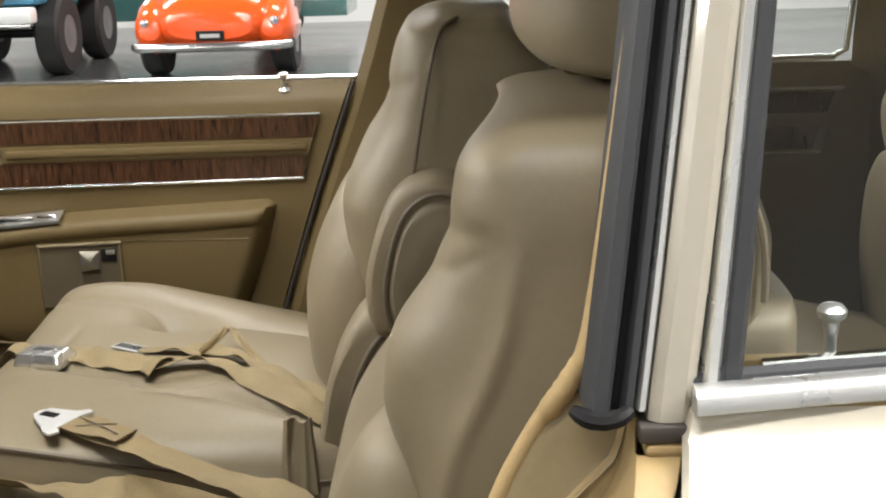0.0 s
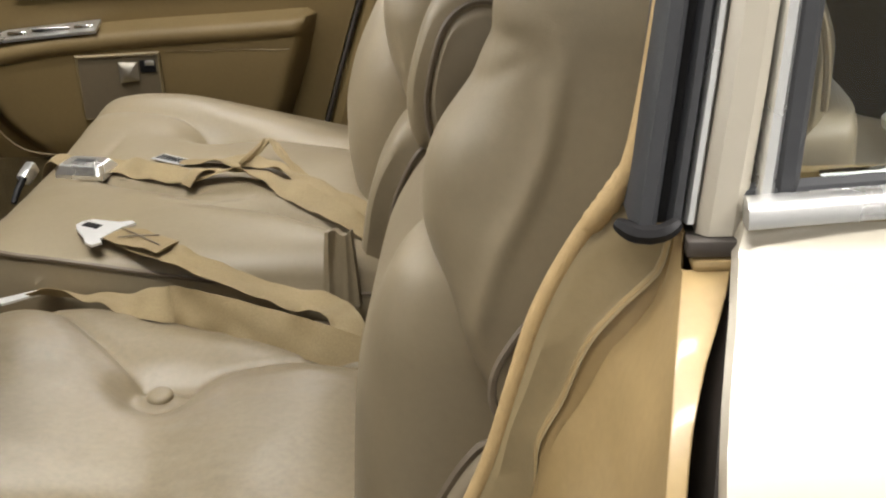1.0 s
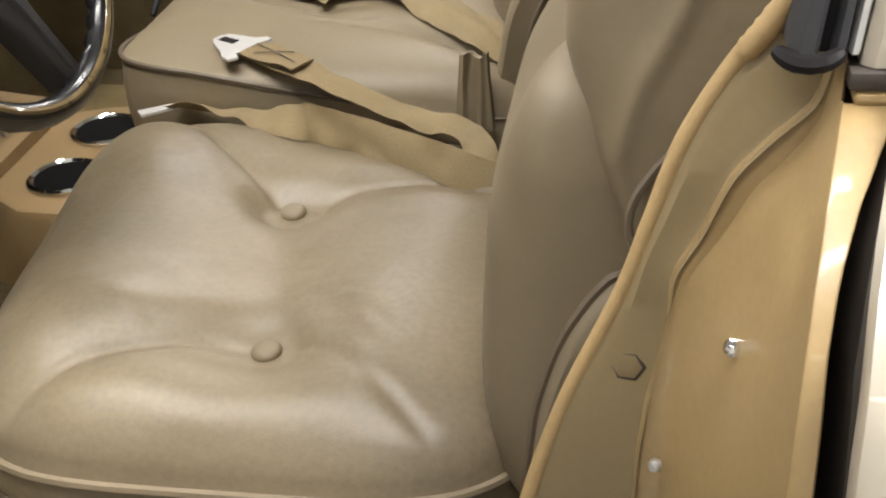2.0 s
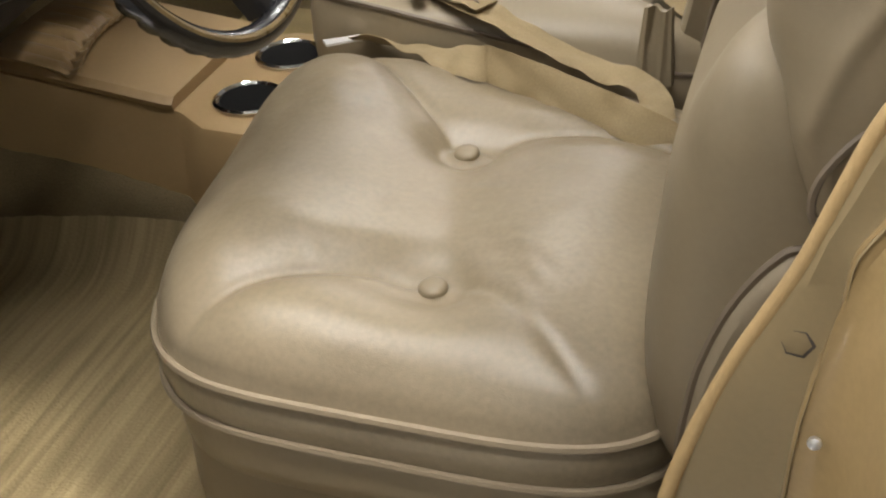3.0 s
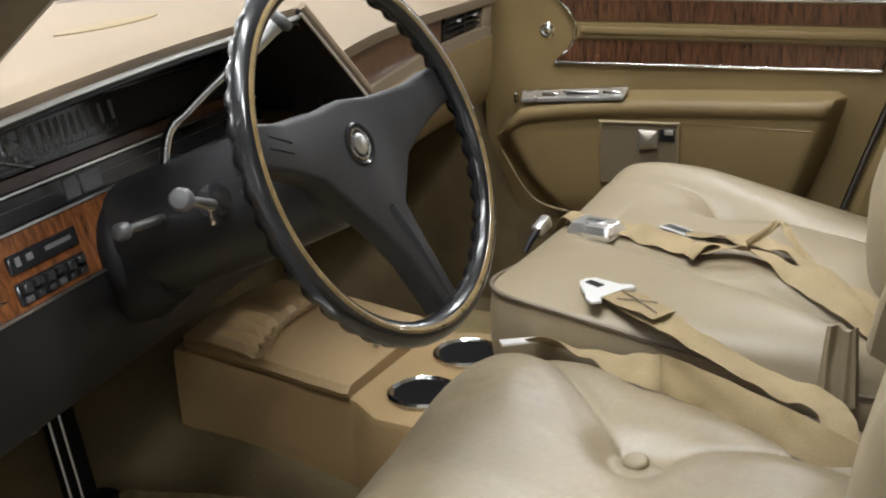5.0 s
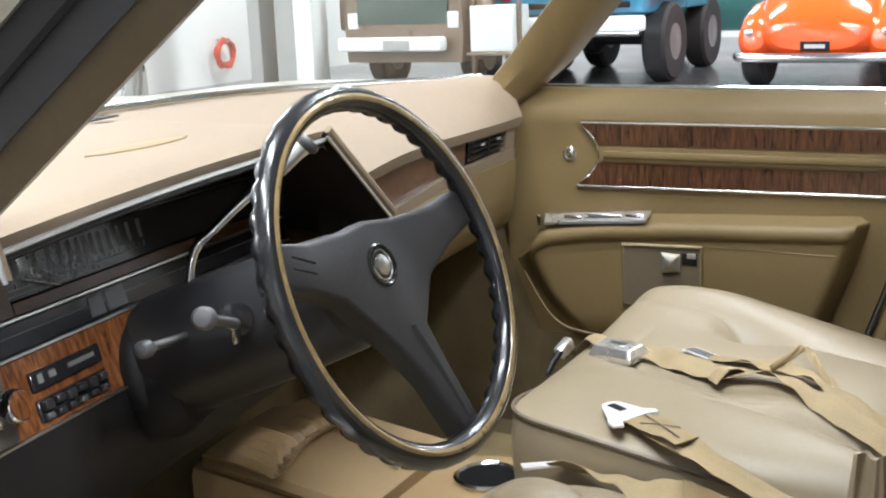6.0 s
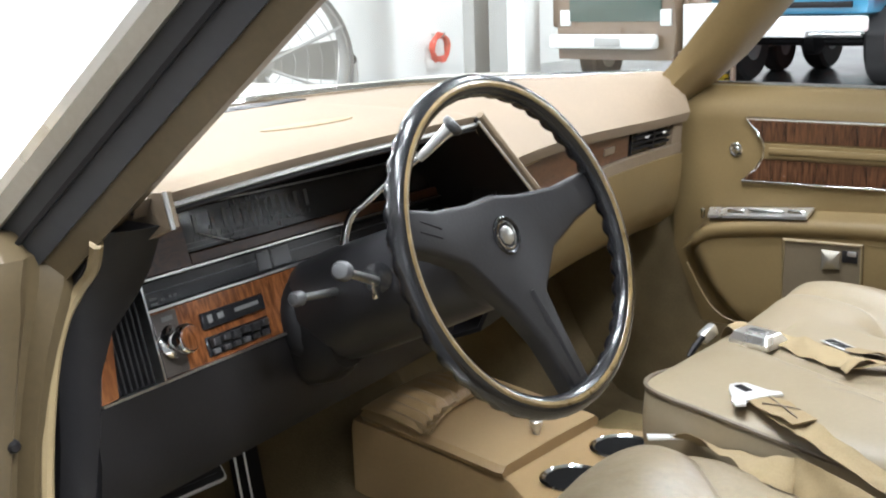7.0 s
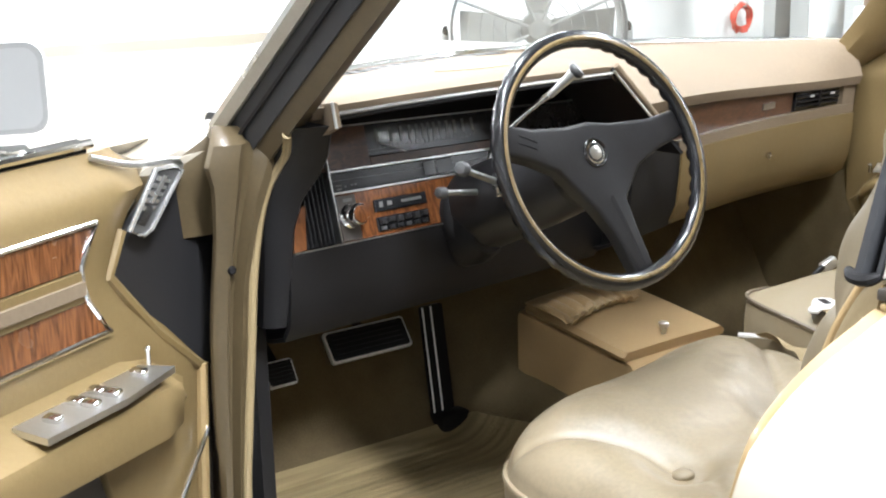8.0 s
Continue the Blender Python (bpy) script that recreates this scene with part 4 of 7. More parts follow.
part("lower_bolster", rounded_slab(0.02, 0.15, [(p.x, p.z) for p in BOL]), LEATHER, pseat)
part("bolster_side", rounded_slab(0.012, 0.06, [((p.x - 0.455) * 0.76 + 0.474, (p.z - 0.61) * 0.84 + 0.598) for p in BOL]), LEATHER_DARK, pseat)
part("bolster_piping", tube([((p.x - 0.455) * 0.79 + 0.473, 0.018, (p.z - 0.61) * 0.87 + 0.599) for p in BOL], 0.0036, 6, True), PIPING, pseat)

# rear bench
rseat = thing("rear_seat", (1.3, 0.0, 0.3), "shaded taupe leather rear bench with belts on it", "car seat")
part("cushion", cushion_mesh(superbox(0.98, 1.55, -0.62, 0.68, 6), lambda x, y: 0.555 + 0.04 * crown(x, y, 1.20, 0.03, 0.35, 0.8) - 0.30 * max(0, x - 1.08), 0.50, 0.34), LEATHER, rseat)
part("backrest", lobe(-0.64, 0.10, 1.75, [(0.52, 1.20, 1), (0.6, 1.16, 1), (0.72, 1.16, 1), (0.85, 1.19, 0.98), (0.92, 1.24, 0.9), (0.95, 1.32, 0.8)], 4), LEATHER, rseat)
part("backrest", lobe(0.10, 0.70, 1.75, [(0.44, 1.27, 1), (0.50, 1.24, 1), (0.56, 1.225, 1), (0.66, 1.215, 1), (0.74, 1.22, 1), (0.79, 1.235, 0.98), (0.81, 1.26, 0.93)], 5), LEATHER, rseat, "lower rear backrest pad")
part("backrest", lobe(0.11, 0.69, 1.75, [(0.79, 1.28, 0.95), (0.81, 1.245, 1), (0.87, 1.235, 1), (0.92, 1.25, 0.96), (0.95, 1.29, 0.88), (0.965, 1.35, 0.75)], 5), LEATHER, rseat, "upper rear backrest pad")
# ---- dashboard ----
dash = thing("dashboard", (-0.35, 0.0, 0.5), "beige padded dashboard with walnut veneer and a dark gauge panel", "dashboard")
EDGE = [(-0.74, -0.105), (-0.55, -0.155), (-0.35, -0.195), (-0.125, -0.223), (-0.04, -0.236), (0.06, -0.262), (0.17, -0.292), (0.30, -0.322), (0.42, -0.346), (0.58, -0.366), (0.76, -0.378)]
REAR = [(-0.75, -0.33), (-0.45, -0.62), (-0.10, -0.80), (0.15, -0.82), (0.45, -0.74), (0.62, -0.62), (0.77, -0.47)]


def edge_x(y):
    return lerp_table(EDGE, y)[0]


cols = np.concatenate([np.linspace(-0.74, -0.14, 24), np.linspace(-0.125, -0.02, 10), np.linspace(0.0, 0.76, 26)])
rows = []
for t in (0.0, 0.12, 0.3, 0.5, 0.7, 0.82, 0.9, 0.95, 0.98, 1.0, 1.0):
    row = []
    last = len(rows) == 10
    for y in cols:
        w = ss(-0.135, -0.035, y)
        xe, xr = edge_x(y), lerp_table(REAR, y)[0]
        x = xr + (xe - xr) * t
        zd = 0.945 + 0.030 * ss(0, 0.5, t) - 0.006 * ss(0.93, 1.0, t)
        fall = 0.055 + 0.022 * ss(0.0, 0.7, y)
        zp = 0.945 + 0.008 * ss(0, 0.4, t) - fall * (max(0, (t - 0.35) / 0.65) ** 2.6)
        z = zd + (zp - zd) * w
        if last:
            z -= 0.009 * (1 - w) + 0.012 * w
            x -= 0.004
        row.append((x, y, z))
    rows.append(row)
part("pad", sheet(rows, way=(-0.003, 0, -0.006)), VINYL_PAD, dash, "worn beige vinyl dash pad")
def pad_z(x, y):
    """The height of the dash pad on the driver's side."""
    t = (x - lerp_table(REAR, y)[0]) / (edge_x(y) - lerp_table(REAR, y)[0])
    return 0.945 + 0.030 * ss(0, 0.5, t)


part("speaker_grille", sheet([[(-0.325 + 0.018 * s * math.sin(math.pi * u) ** 0.6, -0.40 + 0.155 * u, pad_z(-0.325, -0.40 + 0.155 * u) + 0.0012) for u in np.linspace(0, 1, 12)] for s in (-1, 0, 1)], 0.002), VINYL, dash, "flat vinyl speaker cover")
defroster = part("defroster", sheet([[(-0.645 - 0.05 * u - 0.035 * s, -0.36 + 0.40 * u, pad_z(-0.645 - 0.05 * u, -0.36 + 0.40 * u) + 0.001) for u in np.linspace(0, 1, 10)] for s in (0, 1)], 0.002), BLACK, dash, "dark defroster outlet")
for k in range(14):
    u = (k + 0.5) / 14
    x, y = -0.663 - 0.05 * u, -0.36 + 0.40 * u
    part("slat", block((x, y, pad_z(x, y) + 0.003), (0.033, 0.003, 0.003), 0.0), CHARCOAL, defroster)


PN = Vector((1.0, 0.2, 0.29)).normalized()


def dp(y, z, d=0.0):
    """A place on the driver's instrument panel: along y, up z, d out of it. Its foot stands out towards the driver."""
    zz = z - 0.035 * (y + 0.64)
    return Vector((-0.222 - 0.2 * (y + 0.642) - 0.29 * (zz - 0.762), y, zz)) + PN * d


def plate(y0, y1, z0, z1, d0, d1, slant=0.0, bevel=0.0012):
    pts = [(y0, z0), (y1, z0), (y1 + slant, z1), (y0 + slant, z1)]
    bm = loft([[dp(y, z, d0) for y, z in pts], [dp(y, z, d1) for y, z in pts]])
    if bevel:
        bmesh.ops.bevel(bm, geom=bm.edges[:], offset=min(bevel, abs(d1 - d0) * 0.4), segments=1, affect="EDGES")
    return bm


# instrument cavity under the hood of the pad
part("panel_body", plate(-0.700, 0.03, 0.764, 0.965, -0.10, -0.030), BLACK, dash)
part("hood_floor", sheet([[dp(y, 0.921, -0.03), dp(y, 0.921, -0.006)] for y in np.linspace(-0.66, 0.0, 8)], 0.003), BLACK, dash)
part("gauge_top", sheet([[(edge_x(y) - 0.012 if k else -0.34 - 0.16 * (y + 0.45), y, 0.954 + 0.006 * k) for y in np.linspace(-0.735, -0.12, 12)] for k in (0, 1)], 0.004), BLACK, dash)
# veneered gauge panel with a smoked lens let into it
part("gauge_wood", plate(-0.672, -0.552, 0.861, 0.918, -0.03, -0.006), DASHWOOD, dash, "dark walnut veneer beside the gauges")
part("gauge_wood", plate(-0.552, -0.02, 0.861, 0.8735, -0.03, -0.006), DASHWOOD, dash, "dark walnut veneer strip")
part("gauge_lens", plate(-0.552, -0.03, 0.8735, 0.918, -0.03, -0.011), GAUGE, dash, "smoked speedometer lens")
part("lens_line", plate(-0.664, -0.03, 0.9185, 0.9202, -0.03, -0.004, bevel=0.0), BRUSHED, dash)
for k, y in enumerate((-0.528, -0.500, -0.479, -0.461, -0.446, -0.433, -0.421, -0.409, -0.396, -0.381, -0.364, -0.345, -0.324)):
    h = 0.0125 + 0.002 * math.sin(math.pi * k / 12)
    part("gauge_mark", plate(y - 0.0030, y + 0.0030, 0.904 - h, 0.911, -0.012, -0.0104, 0.001, 0.0), DIM_PRINT, dash)
for k in range(24):
    y = -0.535 + 0.0092 * k + 0.0005 * math.sin(k * 2.4)
    part("gauge_tick", plate(y, y + 0.0013, 0.8835, 0.8875 + 0.0015 * (k % 2), -0.012, -0.0106, 0.001, 0.0), DIM_PRINT, dash)
part("gauge_line", plate(-0.55, -0.335, 0.8825, 0.8835, -0.012, -0.0106, 0.0, 0.0), DIM_PRINT, dash)
part("gauge_line", plate(-0.55, -0.45, 0.8775, 0.8783, -0.012, -0.0106, 0.0, 0.0), DIM_PRINT, dash)
part("gauge_needle", tube([dp(-0.527, 0.8905, -0.009), dp(-0.478, 0.8745, -0.008)], 0.0009, 6), PALE, dash)
part("lip_line", tube([(edge_x(y) + 0.001, y, 0.958) for y in np.linspace(-0.70, -0.128, 16)], 0.0028, 6), BRUSHED, dash)
part("lip_under", tube([(edge_x(y) - 0.003, y, 0.9525) for y in np.linspace(-0.70, -0.128, 16)], 0.0035, 6), BLACK, dash)
part("lip_end", loft([[(x, y, z) for x, z in ((-0.150, 0.972), (-0.113, 0.973), (-0.094, 0.975), (-0.086, 0.946), (-0.125, 0.930), (-0.170, 0.922))] for y in (-0.722, -0.719, -0.713)]), VINYL_PAD, dash, "beige end of the gauge hood")
part("lip_end_line", tube([(-0.0925, -0.7215, 0.976), (-0.088, -0.7215, 0.960), (-0.084, -0.7215, 0.945)], 0.0022, 6), BRUSHED, dash)
part("cavity_end", sheet([[(x, -0.125 + 0.105 * s, 0.968 - 0.115 * s) for x in (-0.222 + 0.02 * s, -0.27, -0.33, -0.39)] for s in np.linspace(0, 1.3, 7)], 0.006), BLACK, dash)
part("cavity_rim", tube([(-0.220 + 0.018 * s, -0.122 + 0.108 * s, 0.970 - 0.118 * s) for s in np.linspace(0, 1, 8)], 0.0055, 8), VINYL_PAD, dash)
part("cavity_line", tube([(-0.217 + 0.018 * s, -0.129 + 0.108 * s, 0.962 - 0.118 * s) for s in np.linspace(0, 1, 8)], 0.0022, 6), BRUSHED, dash)

# black switch strip between bright lines
part("chrome_line", plate(-0.637, -0.02, 0.8585, 0.8605, -0.03, -0.002, bevel=0.0), BRUSHED, dash)
part("switch_strip", plate(-0.636, -0.02, 0.832, 0.8575, -0.03, -0.005), BLACK_GLOSS, dash, "glossy black switch strip")
part("strip_line", plate(-0.630, -0.06, 0.8465, 0.8474, -0.006, -0.0042, bevel=0.0), GREYKNOB, dash)
for y, z in ((-0.626, 0.839), (-0.626, 0.834), (-0.611, 0.8365), (-0.599, 0.8375), (-0.592, 0.8375)):
    part("switch_print", plate(y, y + (0.010 if y < -0.62 else 0.004), z, z + 0.0025, -0.006, -0.0044, bevel=0.0), DIM_PRINT, dash)
for y, w in ((-0.452, 0.024), (-0.424, 0.034)):
    part("warning_window", plate(y, y + w, 0.835, 0.855, -0.006, -0.004), GREYKNOB, dash, "pale warning window")
part("chrome_line", plate(-0.637, -0.02, 0.829, 0.8312, -0.03, -0.001, bevel=0.0), BRUSHED, dash)
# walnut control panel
part("control_wood", plate(-0.636, -0.02, 0.7635, 0.8285, -0.03, -0.003), WALNUT_LIT, dash, "orange walnut veneer panel, its tone brightened for light")
part("knob_plate", plate(-0.634, -0.598, 0.7645, 0.8265, -0.004, -0.001), BROWNBLACK, dash, "dark plate behind the lamp knob")
part("plate_print", plate(-0.622, -0.606, 0.817, 0.8215, -0.002, 0.0, bevel=0.0), DIM_PRINT, dash)
part("radio_window", plate(-0.567, -0.463, 0.796, 0.813, -0.004, 0.001), BLACK_GLOSS, dash)
for y, w, h in ((-0.559, 0.007, 0.008), (-0.543, 0.009, 0.006), (-0.515, 0.040, 0.004)):
    part("radio_mark", plate(y, y + w, 0.8055 - h / 2, 0.8055 + h / 2, 0.001, 0.0017, bevel=0.0), DIM_PRINT, dash)
part("slider_plate", plate(-0.567, -0.463, 0.7685, 0.7885, -0.004, 0.0), BLACK_GLOSS, dash)
for k in range(6):
    y = -0.564 + 0.0166 * k
    part("slider", plate(y, y + 0.011, 0.778 + 0.002 * (k % 2), 0.787, 0, 0.007), CHARCOAL, dash)
    part("slider", plate(y + 0.001, y + 0.010, 0.770, 0.7755, 0, 0.005), CHARCOAL if k % 3 else GREYKNOB, dash)
kn = part("lamp_knob", lathe([(0.0165, 0), (0.0170, 0.004), (0.0150, 0.006), (0.0135, 0.012), (0.0150, 0.015), (0.0150, 0.026), (0.0138, 0.028)], dp(-0.618, 0.797, -0.001), PN, 24), CHROME, dash, "chrome headlamp knob with a wooden face")
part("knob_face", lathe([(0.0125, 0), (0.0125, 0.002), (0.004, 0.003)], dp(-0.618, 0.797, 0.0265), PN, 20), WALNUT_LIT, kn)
for y in (-0.215, -0.180, -0.145):
    part("small_knob", lathe([(0.006, 0), (0.006, 0.012), (0.004, 0.014)], dp(y, 0.806, -0.003), PN, 12), BLACK_GLOSS, dash)
# side air outlet and end piece
part("vent_box", plate(-0.699, -0.640, 0.7635, 0.890, -0.05, -0.014), BLACK_GLOSS, dash)
for k in range(7):
    y = -0.695 + 0.0078 * k
    part("vent_slat", plate(y, y + 0.0028, 0.7645, 0.885, -0.014, -0.004), CHARCOAL, dash)
part("vent_line", plate(-0.6395, -0.637, 0.7615, 0.888, -0.02, 0.001, bevel=0.0), BRUSHED, dash)
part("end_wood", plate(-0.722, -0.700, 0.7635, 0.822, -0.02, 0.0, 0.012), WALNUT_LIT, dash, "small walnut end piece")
part("bottom_line", plate(-0.722, -0.42, 0.7612, 0.7632, -0.02, 0.001, bevel=0.0), BRUSHED, dash)
# dark end of the dashboard beside the hinge post
rings = []
for z, x0, yi in ((0.665, -0.215, -0.735), (0.74, -0.200, -0.731), (0.80, -0.192, -0.729), (0.84, -0.185, -0.718), (0.875, -0.168, -0.698), (0.90, -0.150, -0.696), (0.93, -0.120, -0.708), (0.947, -0.10, -0.717)):
    rings.append([(x0 - 0.010, yi + 0.006, z), (x0, yi - 0.002, z), (x0 - 0.004, -0.752, z), (x0 - 0.016, -0.764, z), (x0 - 0.25, -0.766, z), (x0 - 0.25, yi, z)])
part("end_cover", loft(rings), BLACK, dash, "dark vinyl dash end cover")
# lower panel
rows = [[(-0.228 - 0.2 * (y + 0.642) - a, y, z - 0.035 * (y + 0.64)) for y in np.linspace(-0.735, -0.03, 10)] for z, a in ((0.7605, 0.0), (0.71, -0.003), (0.665, 0.004), (0.642, 0.02), (0.630, 0.06), (0.632, 0.15), (0.65, 0.30))]
part("lower_panel", sheet(rows, 0.006), BLACK, dash, "black lower dash panel")


# passenger's side
def face_x(y):
    return edge_x(y) - 0.016


def facia(y0, y1, z0, z1, d0, d1, n=10):
    """A strip on the passenger's facia."""
    ys = np.linspace(y0, y1, n)
    return loft([[(face_x(y) + d0 + 0.1 * (z0 - 0.85), y, z0), (face_x(y) + d1 + 0.1 * (z0 - 0.85), y, z0), (face_x(y) + d1 + 0.1 * (z1 - 0.85), y, z1), (face_x(y) + d0 + 0.1 * (z1 - 0.85), y, z1)] for y in ys])


part("facia_back", facia(-0.03, 0.76, 0.805, 0.885, -0.05, -0.012), BLACK, dash)
part("facia_wood", facia(0.05, 0.535, 0.818, 0.872, -0.012, -0.006), DASHWOOD, dash, "walnut veneer facia strip")
part("facia_lower_trim", facia(0.105, 0.755, 0.797, 0.816, -0.02, 0.004), VINYL_PAD, dash)
part("facia_line", facia(-0.02, 0.75, 0.8165, 0.819, -0.012, -0.001), CHROME, dash)
part("facia_line", facia(-0.02, 0.75, 0.874, 0.8765, -0.012, -0.003), CHROME, dash)
part("facia_end", facia(0.715, 0.76, 0.816, 0.878, -0.02, 0.0, 4), VINYL_PAD, dash)
vent = part("vent_housing", facia(0.545, 0.700, 0.820, 0.872, -0.012, -0.004, 4), BLACK_GLOSS, dash, "black air outlet")
for k in range(5):
    z = 0.827 + 0.0095 * k
    part("vent_slat", facia(0.55, 0.695, z, z + 0.003, -0.004, 0.004, 4), BLACK, vent)
part("vent_divider", facia(0.620, 0.625, 0.822, 0.870, -0.004, 0.005, 2), BLACK, vent)
for y in (0.585, 0.66):
    part("vent_tab", facia(y, y + 0.012, 0.845, 0.849, 0.003, 0.007, 2), PALE, vent)
part("badge", facia(0.425, 0.468, 0.834, 0.846, -0.006, -0.003, 3), BRUSHED, dash, "small bright plaque")
rows = [[(edge_x(y) - 0.02 - a, y, z) for y in np.linspace(0.11, 0.755, 12)] for z, a in ((0.797, 0.0), (0.76, 0.002), (0.71, 0.008), (0.675, 0.020), (0.655, 0.05), (0.65, 0.11), (0.66, 0.26))]
part("glove_box", sheet(rows, 0.006), VINYL, dash, "tan vinyl glove-box panel")
rows = [[(edge_x(y) - 0.024 - a, y, z) for y in np.linspace(-0.05, 0.115, 6)] for z, a in ((0.815, 0.0), (0.76, 0.002), (0.70, 0.010), (0.66, 0.03), (0.64, 0.08), (0.65, 0.22))]
part("centre_panel", sheet(rows, 0.006), BLACK, dash, "black centre dash panel")
part("glove_lock", lathe([(0.007, 0), (0.007, 0.006), (0.003, 0.007)], (-0.366, 0.44, 0.743), (1, 0, 0), 14), CHROME, dash)

# ---- steering ----
NW = Vector((0.928, -0.028, 0.371)).normalized()
RW = Vector((0.0, 0, 1)).cross(NW).normalized()
UW = NW.cross(RW)
CW = Vector((0.016, -0.373, 0.878))


def wp(a, r, h=0.0):
    """A place on the wheel: angle in degrees from its right, radius, height out of its plane."""
    return CW + RW * (r * math.cos(radians(a))) + UW * (r * math.sin(radians(a))) + NW * h


wheel = thing("steering_wheel", CW, "black three-spoke steering wheel with a gold-lined rim", "steering wheel")
rings = []
for k in range(352):
    a = 360 * k / 352
    grip = 0.5 + 0.5 * math.cos(radians(a * 44))
    ring = []
    for j in range(14):
        b = 2 * math.pi * j / 14
        back = ss(0.25, -0.7, math.sin(b))
        rr = 0.0120 - 0.0034 * back * grip ** 1.6
        ring.append(wp(a, 0.1665 + rr * math.cos(b), rr * 1.05 * math.sin(b)))
    rings.append(ring)
part("rim", loft(rings, close=True), BLACK_GLOSS, wheel, "glossy black rim with finger grips")
WGOLD = mat("aged_gold_inlay", (0.17, 0.12, 0.05), 0.3, var=0.4, scale=60, coat=0.5)
part("rim_inlay", loft([[wp(2 * k, 0.1650 + 0.0042 * math.cos(b), 0.0095 + 0.0038 * math.sin(b)) for b in (2 * math.pi * j / 8 for j in range(8))] for k in range(180)], close=True), WGOLD, wheel, "aged gold inlay on the rim")


def spoke(a, w0, w1, h0=0.012, r0=0.0, r1=0.162):
    """A broad spoke from the hub to the rim."""
    d = RW * math.cos(radians(a)) + UW * math.sin(radians(a))
    s = NW.cross(d)
    rings = []
    for k in range(11):
        t = k / 10
        r = r0 + (r1 - r0) * t
        w = w0 + (w1 - w0) * ss(0, 1, t)
        h = h0 * (1 - 0.7 * ss(0.2, 1, t))
        c = CW + d * r
        rings.append([c + s * w - NW * 0.012, c + s * w * 0.96 + NW * (h - 0.008), c + s * w * 0.55 + NW * h, c + NW * (h + 0.001), c - s * w * 0.55 + NW * h, c - s * w * 0.96 + NW * (h - 0.008), c - s * w - NW * 0.012])
    return loft(rings)


def pad_outline():
    l, r, d = (Vector((math.cos(radians(k)), math.sin(radians(k)), 0)) for k in (164, 13, -80))
    nl, nr, nd = Vector((l.y, -l.x, 0)), Vector((-r.y, r.x, 0)), Vector((-d.y, d.x, 0))
    pts = [l * 0.158 + nl * 0.020, l * 0.11 + nl * 0.024, l * 0.05 + nl * 0.040, Vector((0.0, 0.056, 0)), r * 0.05 + nr * 0.040, r * 0.11 + nr * 0.024, r * 0.158 + nr * 0.020,
           r * 0.158 - nr * 0.018, r * 0.11 - nr * 0.020, r * 0.065 - nr * 0.030, d * 0.06 + nd * 0.026, d * 0.10 + nd * 0.019, d * 0.158 + nd * 0.016,
           d * 0.158 - nd * 0.016, d * 0.10 - nd * 0.021, d * 0.06 - nd * 0.032, l * 0.065 - nl * 0.026, l * 0.11 - nl * 0.021, l * 0.158 - nl * 0.019]
    return [tuple(q) for q in pts]


bm = bmesh.new()
low = [bm.verts.new(q) for q in pad_outline()]
face = bm.faces.new(low)
up = bmesh.ops.extrude_face_region(bm, geom=[face])
tops = [v for v in up["geom"] if isinstance(v, bmesh.types.BMVert)]
for v in tops:
    v.co.z += 0.022
rim_edges = [e for e in bm.edges if all(v in tops for v in e.verts)]
bmesh.ops.bevel(bm, geom=rim_edges, offset=0.006, segments=3, affect="EDGES", profile=0.5)
bmesh.ops.triangulate(bm, faces=[f for f in bm.faces if len(f.verts) > 4])
for v in bm.verts:
    rr = math.hypot(v.co.x, v.co.y)
    h = v.co.z - 0.036 + 0.013 * ss(0.03, 0.15, rr)
    v.co = wp(0, 0) + RW * v.co.x + UW * v.co.y + NW * h
part("spoke_pad", bm, CHARCOAL, wheel, "broad three-armed charcoal pad")
part("spoke_ridge", tube([wp(-80, 0.05, -0.012), wp(-80, 0.09, -0.007), wp(-80, 0.15, -0.002)], [0.004, 0.0045, 0.003], 8, squash=0.5), CHARCOAL, wheel)
part("hub", lathe([(0.055, -0.05), (0.055, -0.032), (0.044, -0.022), (0.030, -0.018), (0.010, -0.017)], CW, NW, 24), CHARCOAL, wheel)
em = wp(92, 0.012, -0.0145)
part("emblem_ring", lathe([(0.0205, 0), (0.0205, 0.003), (0.0185, 0.0045), (0.0165, 0.003), (0.016, 0.0005), (0.004, 0.0005)], em, NW, 28), BLACK_GLOSS, wheel, "round black hub boss")
part("emblem_bezel", lathe([(0.0150, 0.0005), (0.0150, 0.003), (0.0135, 0.0035), (0.0125, 0.001)], em, NW, 28), CHROME, wheel, "thin chrome emblem bezel")
part("emblem_crest", lathe([(0.0100, 0.001), (0.0100, 0.004), (0.007, 0.0055), (0.002, 0.006)], em, NW, 8), BRUSHED, wheel)
for s in (-1, 1):
    part("horn_mark", tube([wp(163 + s * 2.5, 0.105, -0.005), wp(162 + s * 2.2, 0.135, -0.003)], 0.0012, 6), BLACK, wheel)

column = thing("steering_column", CW - NW * 0.1, "dark steering column with chrome stalks and shift lever", "steering column")
COLD = (CW - NW * 0.03)
part("shroud", loft([[COLD - NW * d + (RW * math.cos(b) * rx + UW * math.sin(b) * rz) for b in (2 * math.pi * j / 20 for j in range(20))] for d, rx, rz in ((0.0, 0.045, 0.045), (0.03, 0.058, 0.056), (0.12, 0.062, 0.062), (0.24, 0.066, 0.066), (0.34, 0.062, 0.062))]), CHARCOAL, column, "charcoal column shroud")
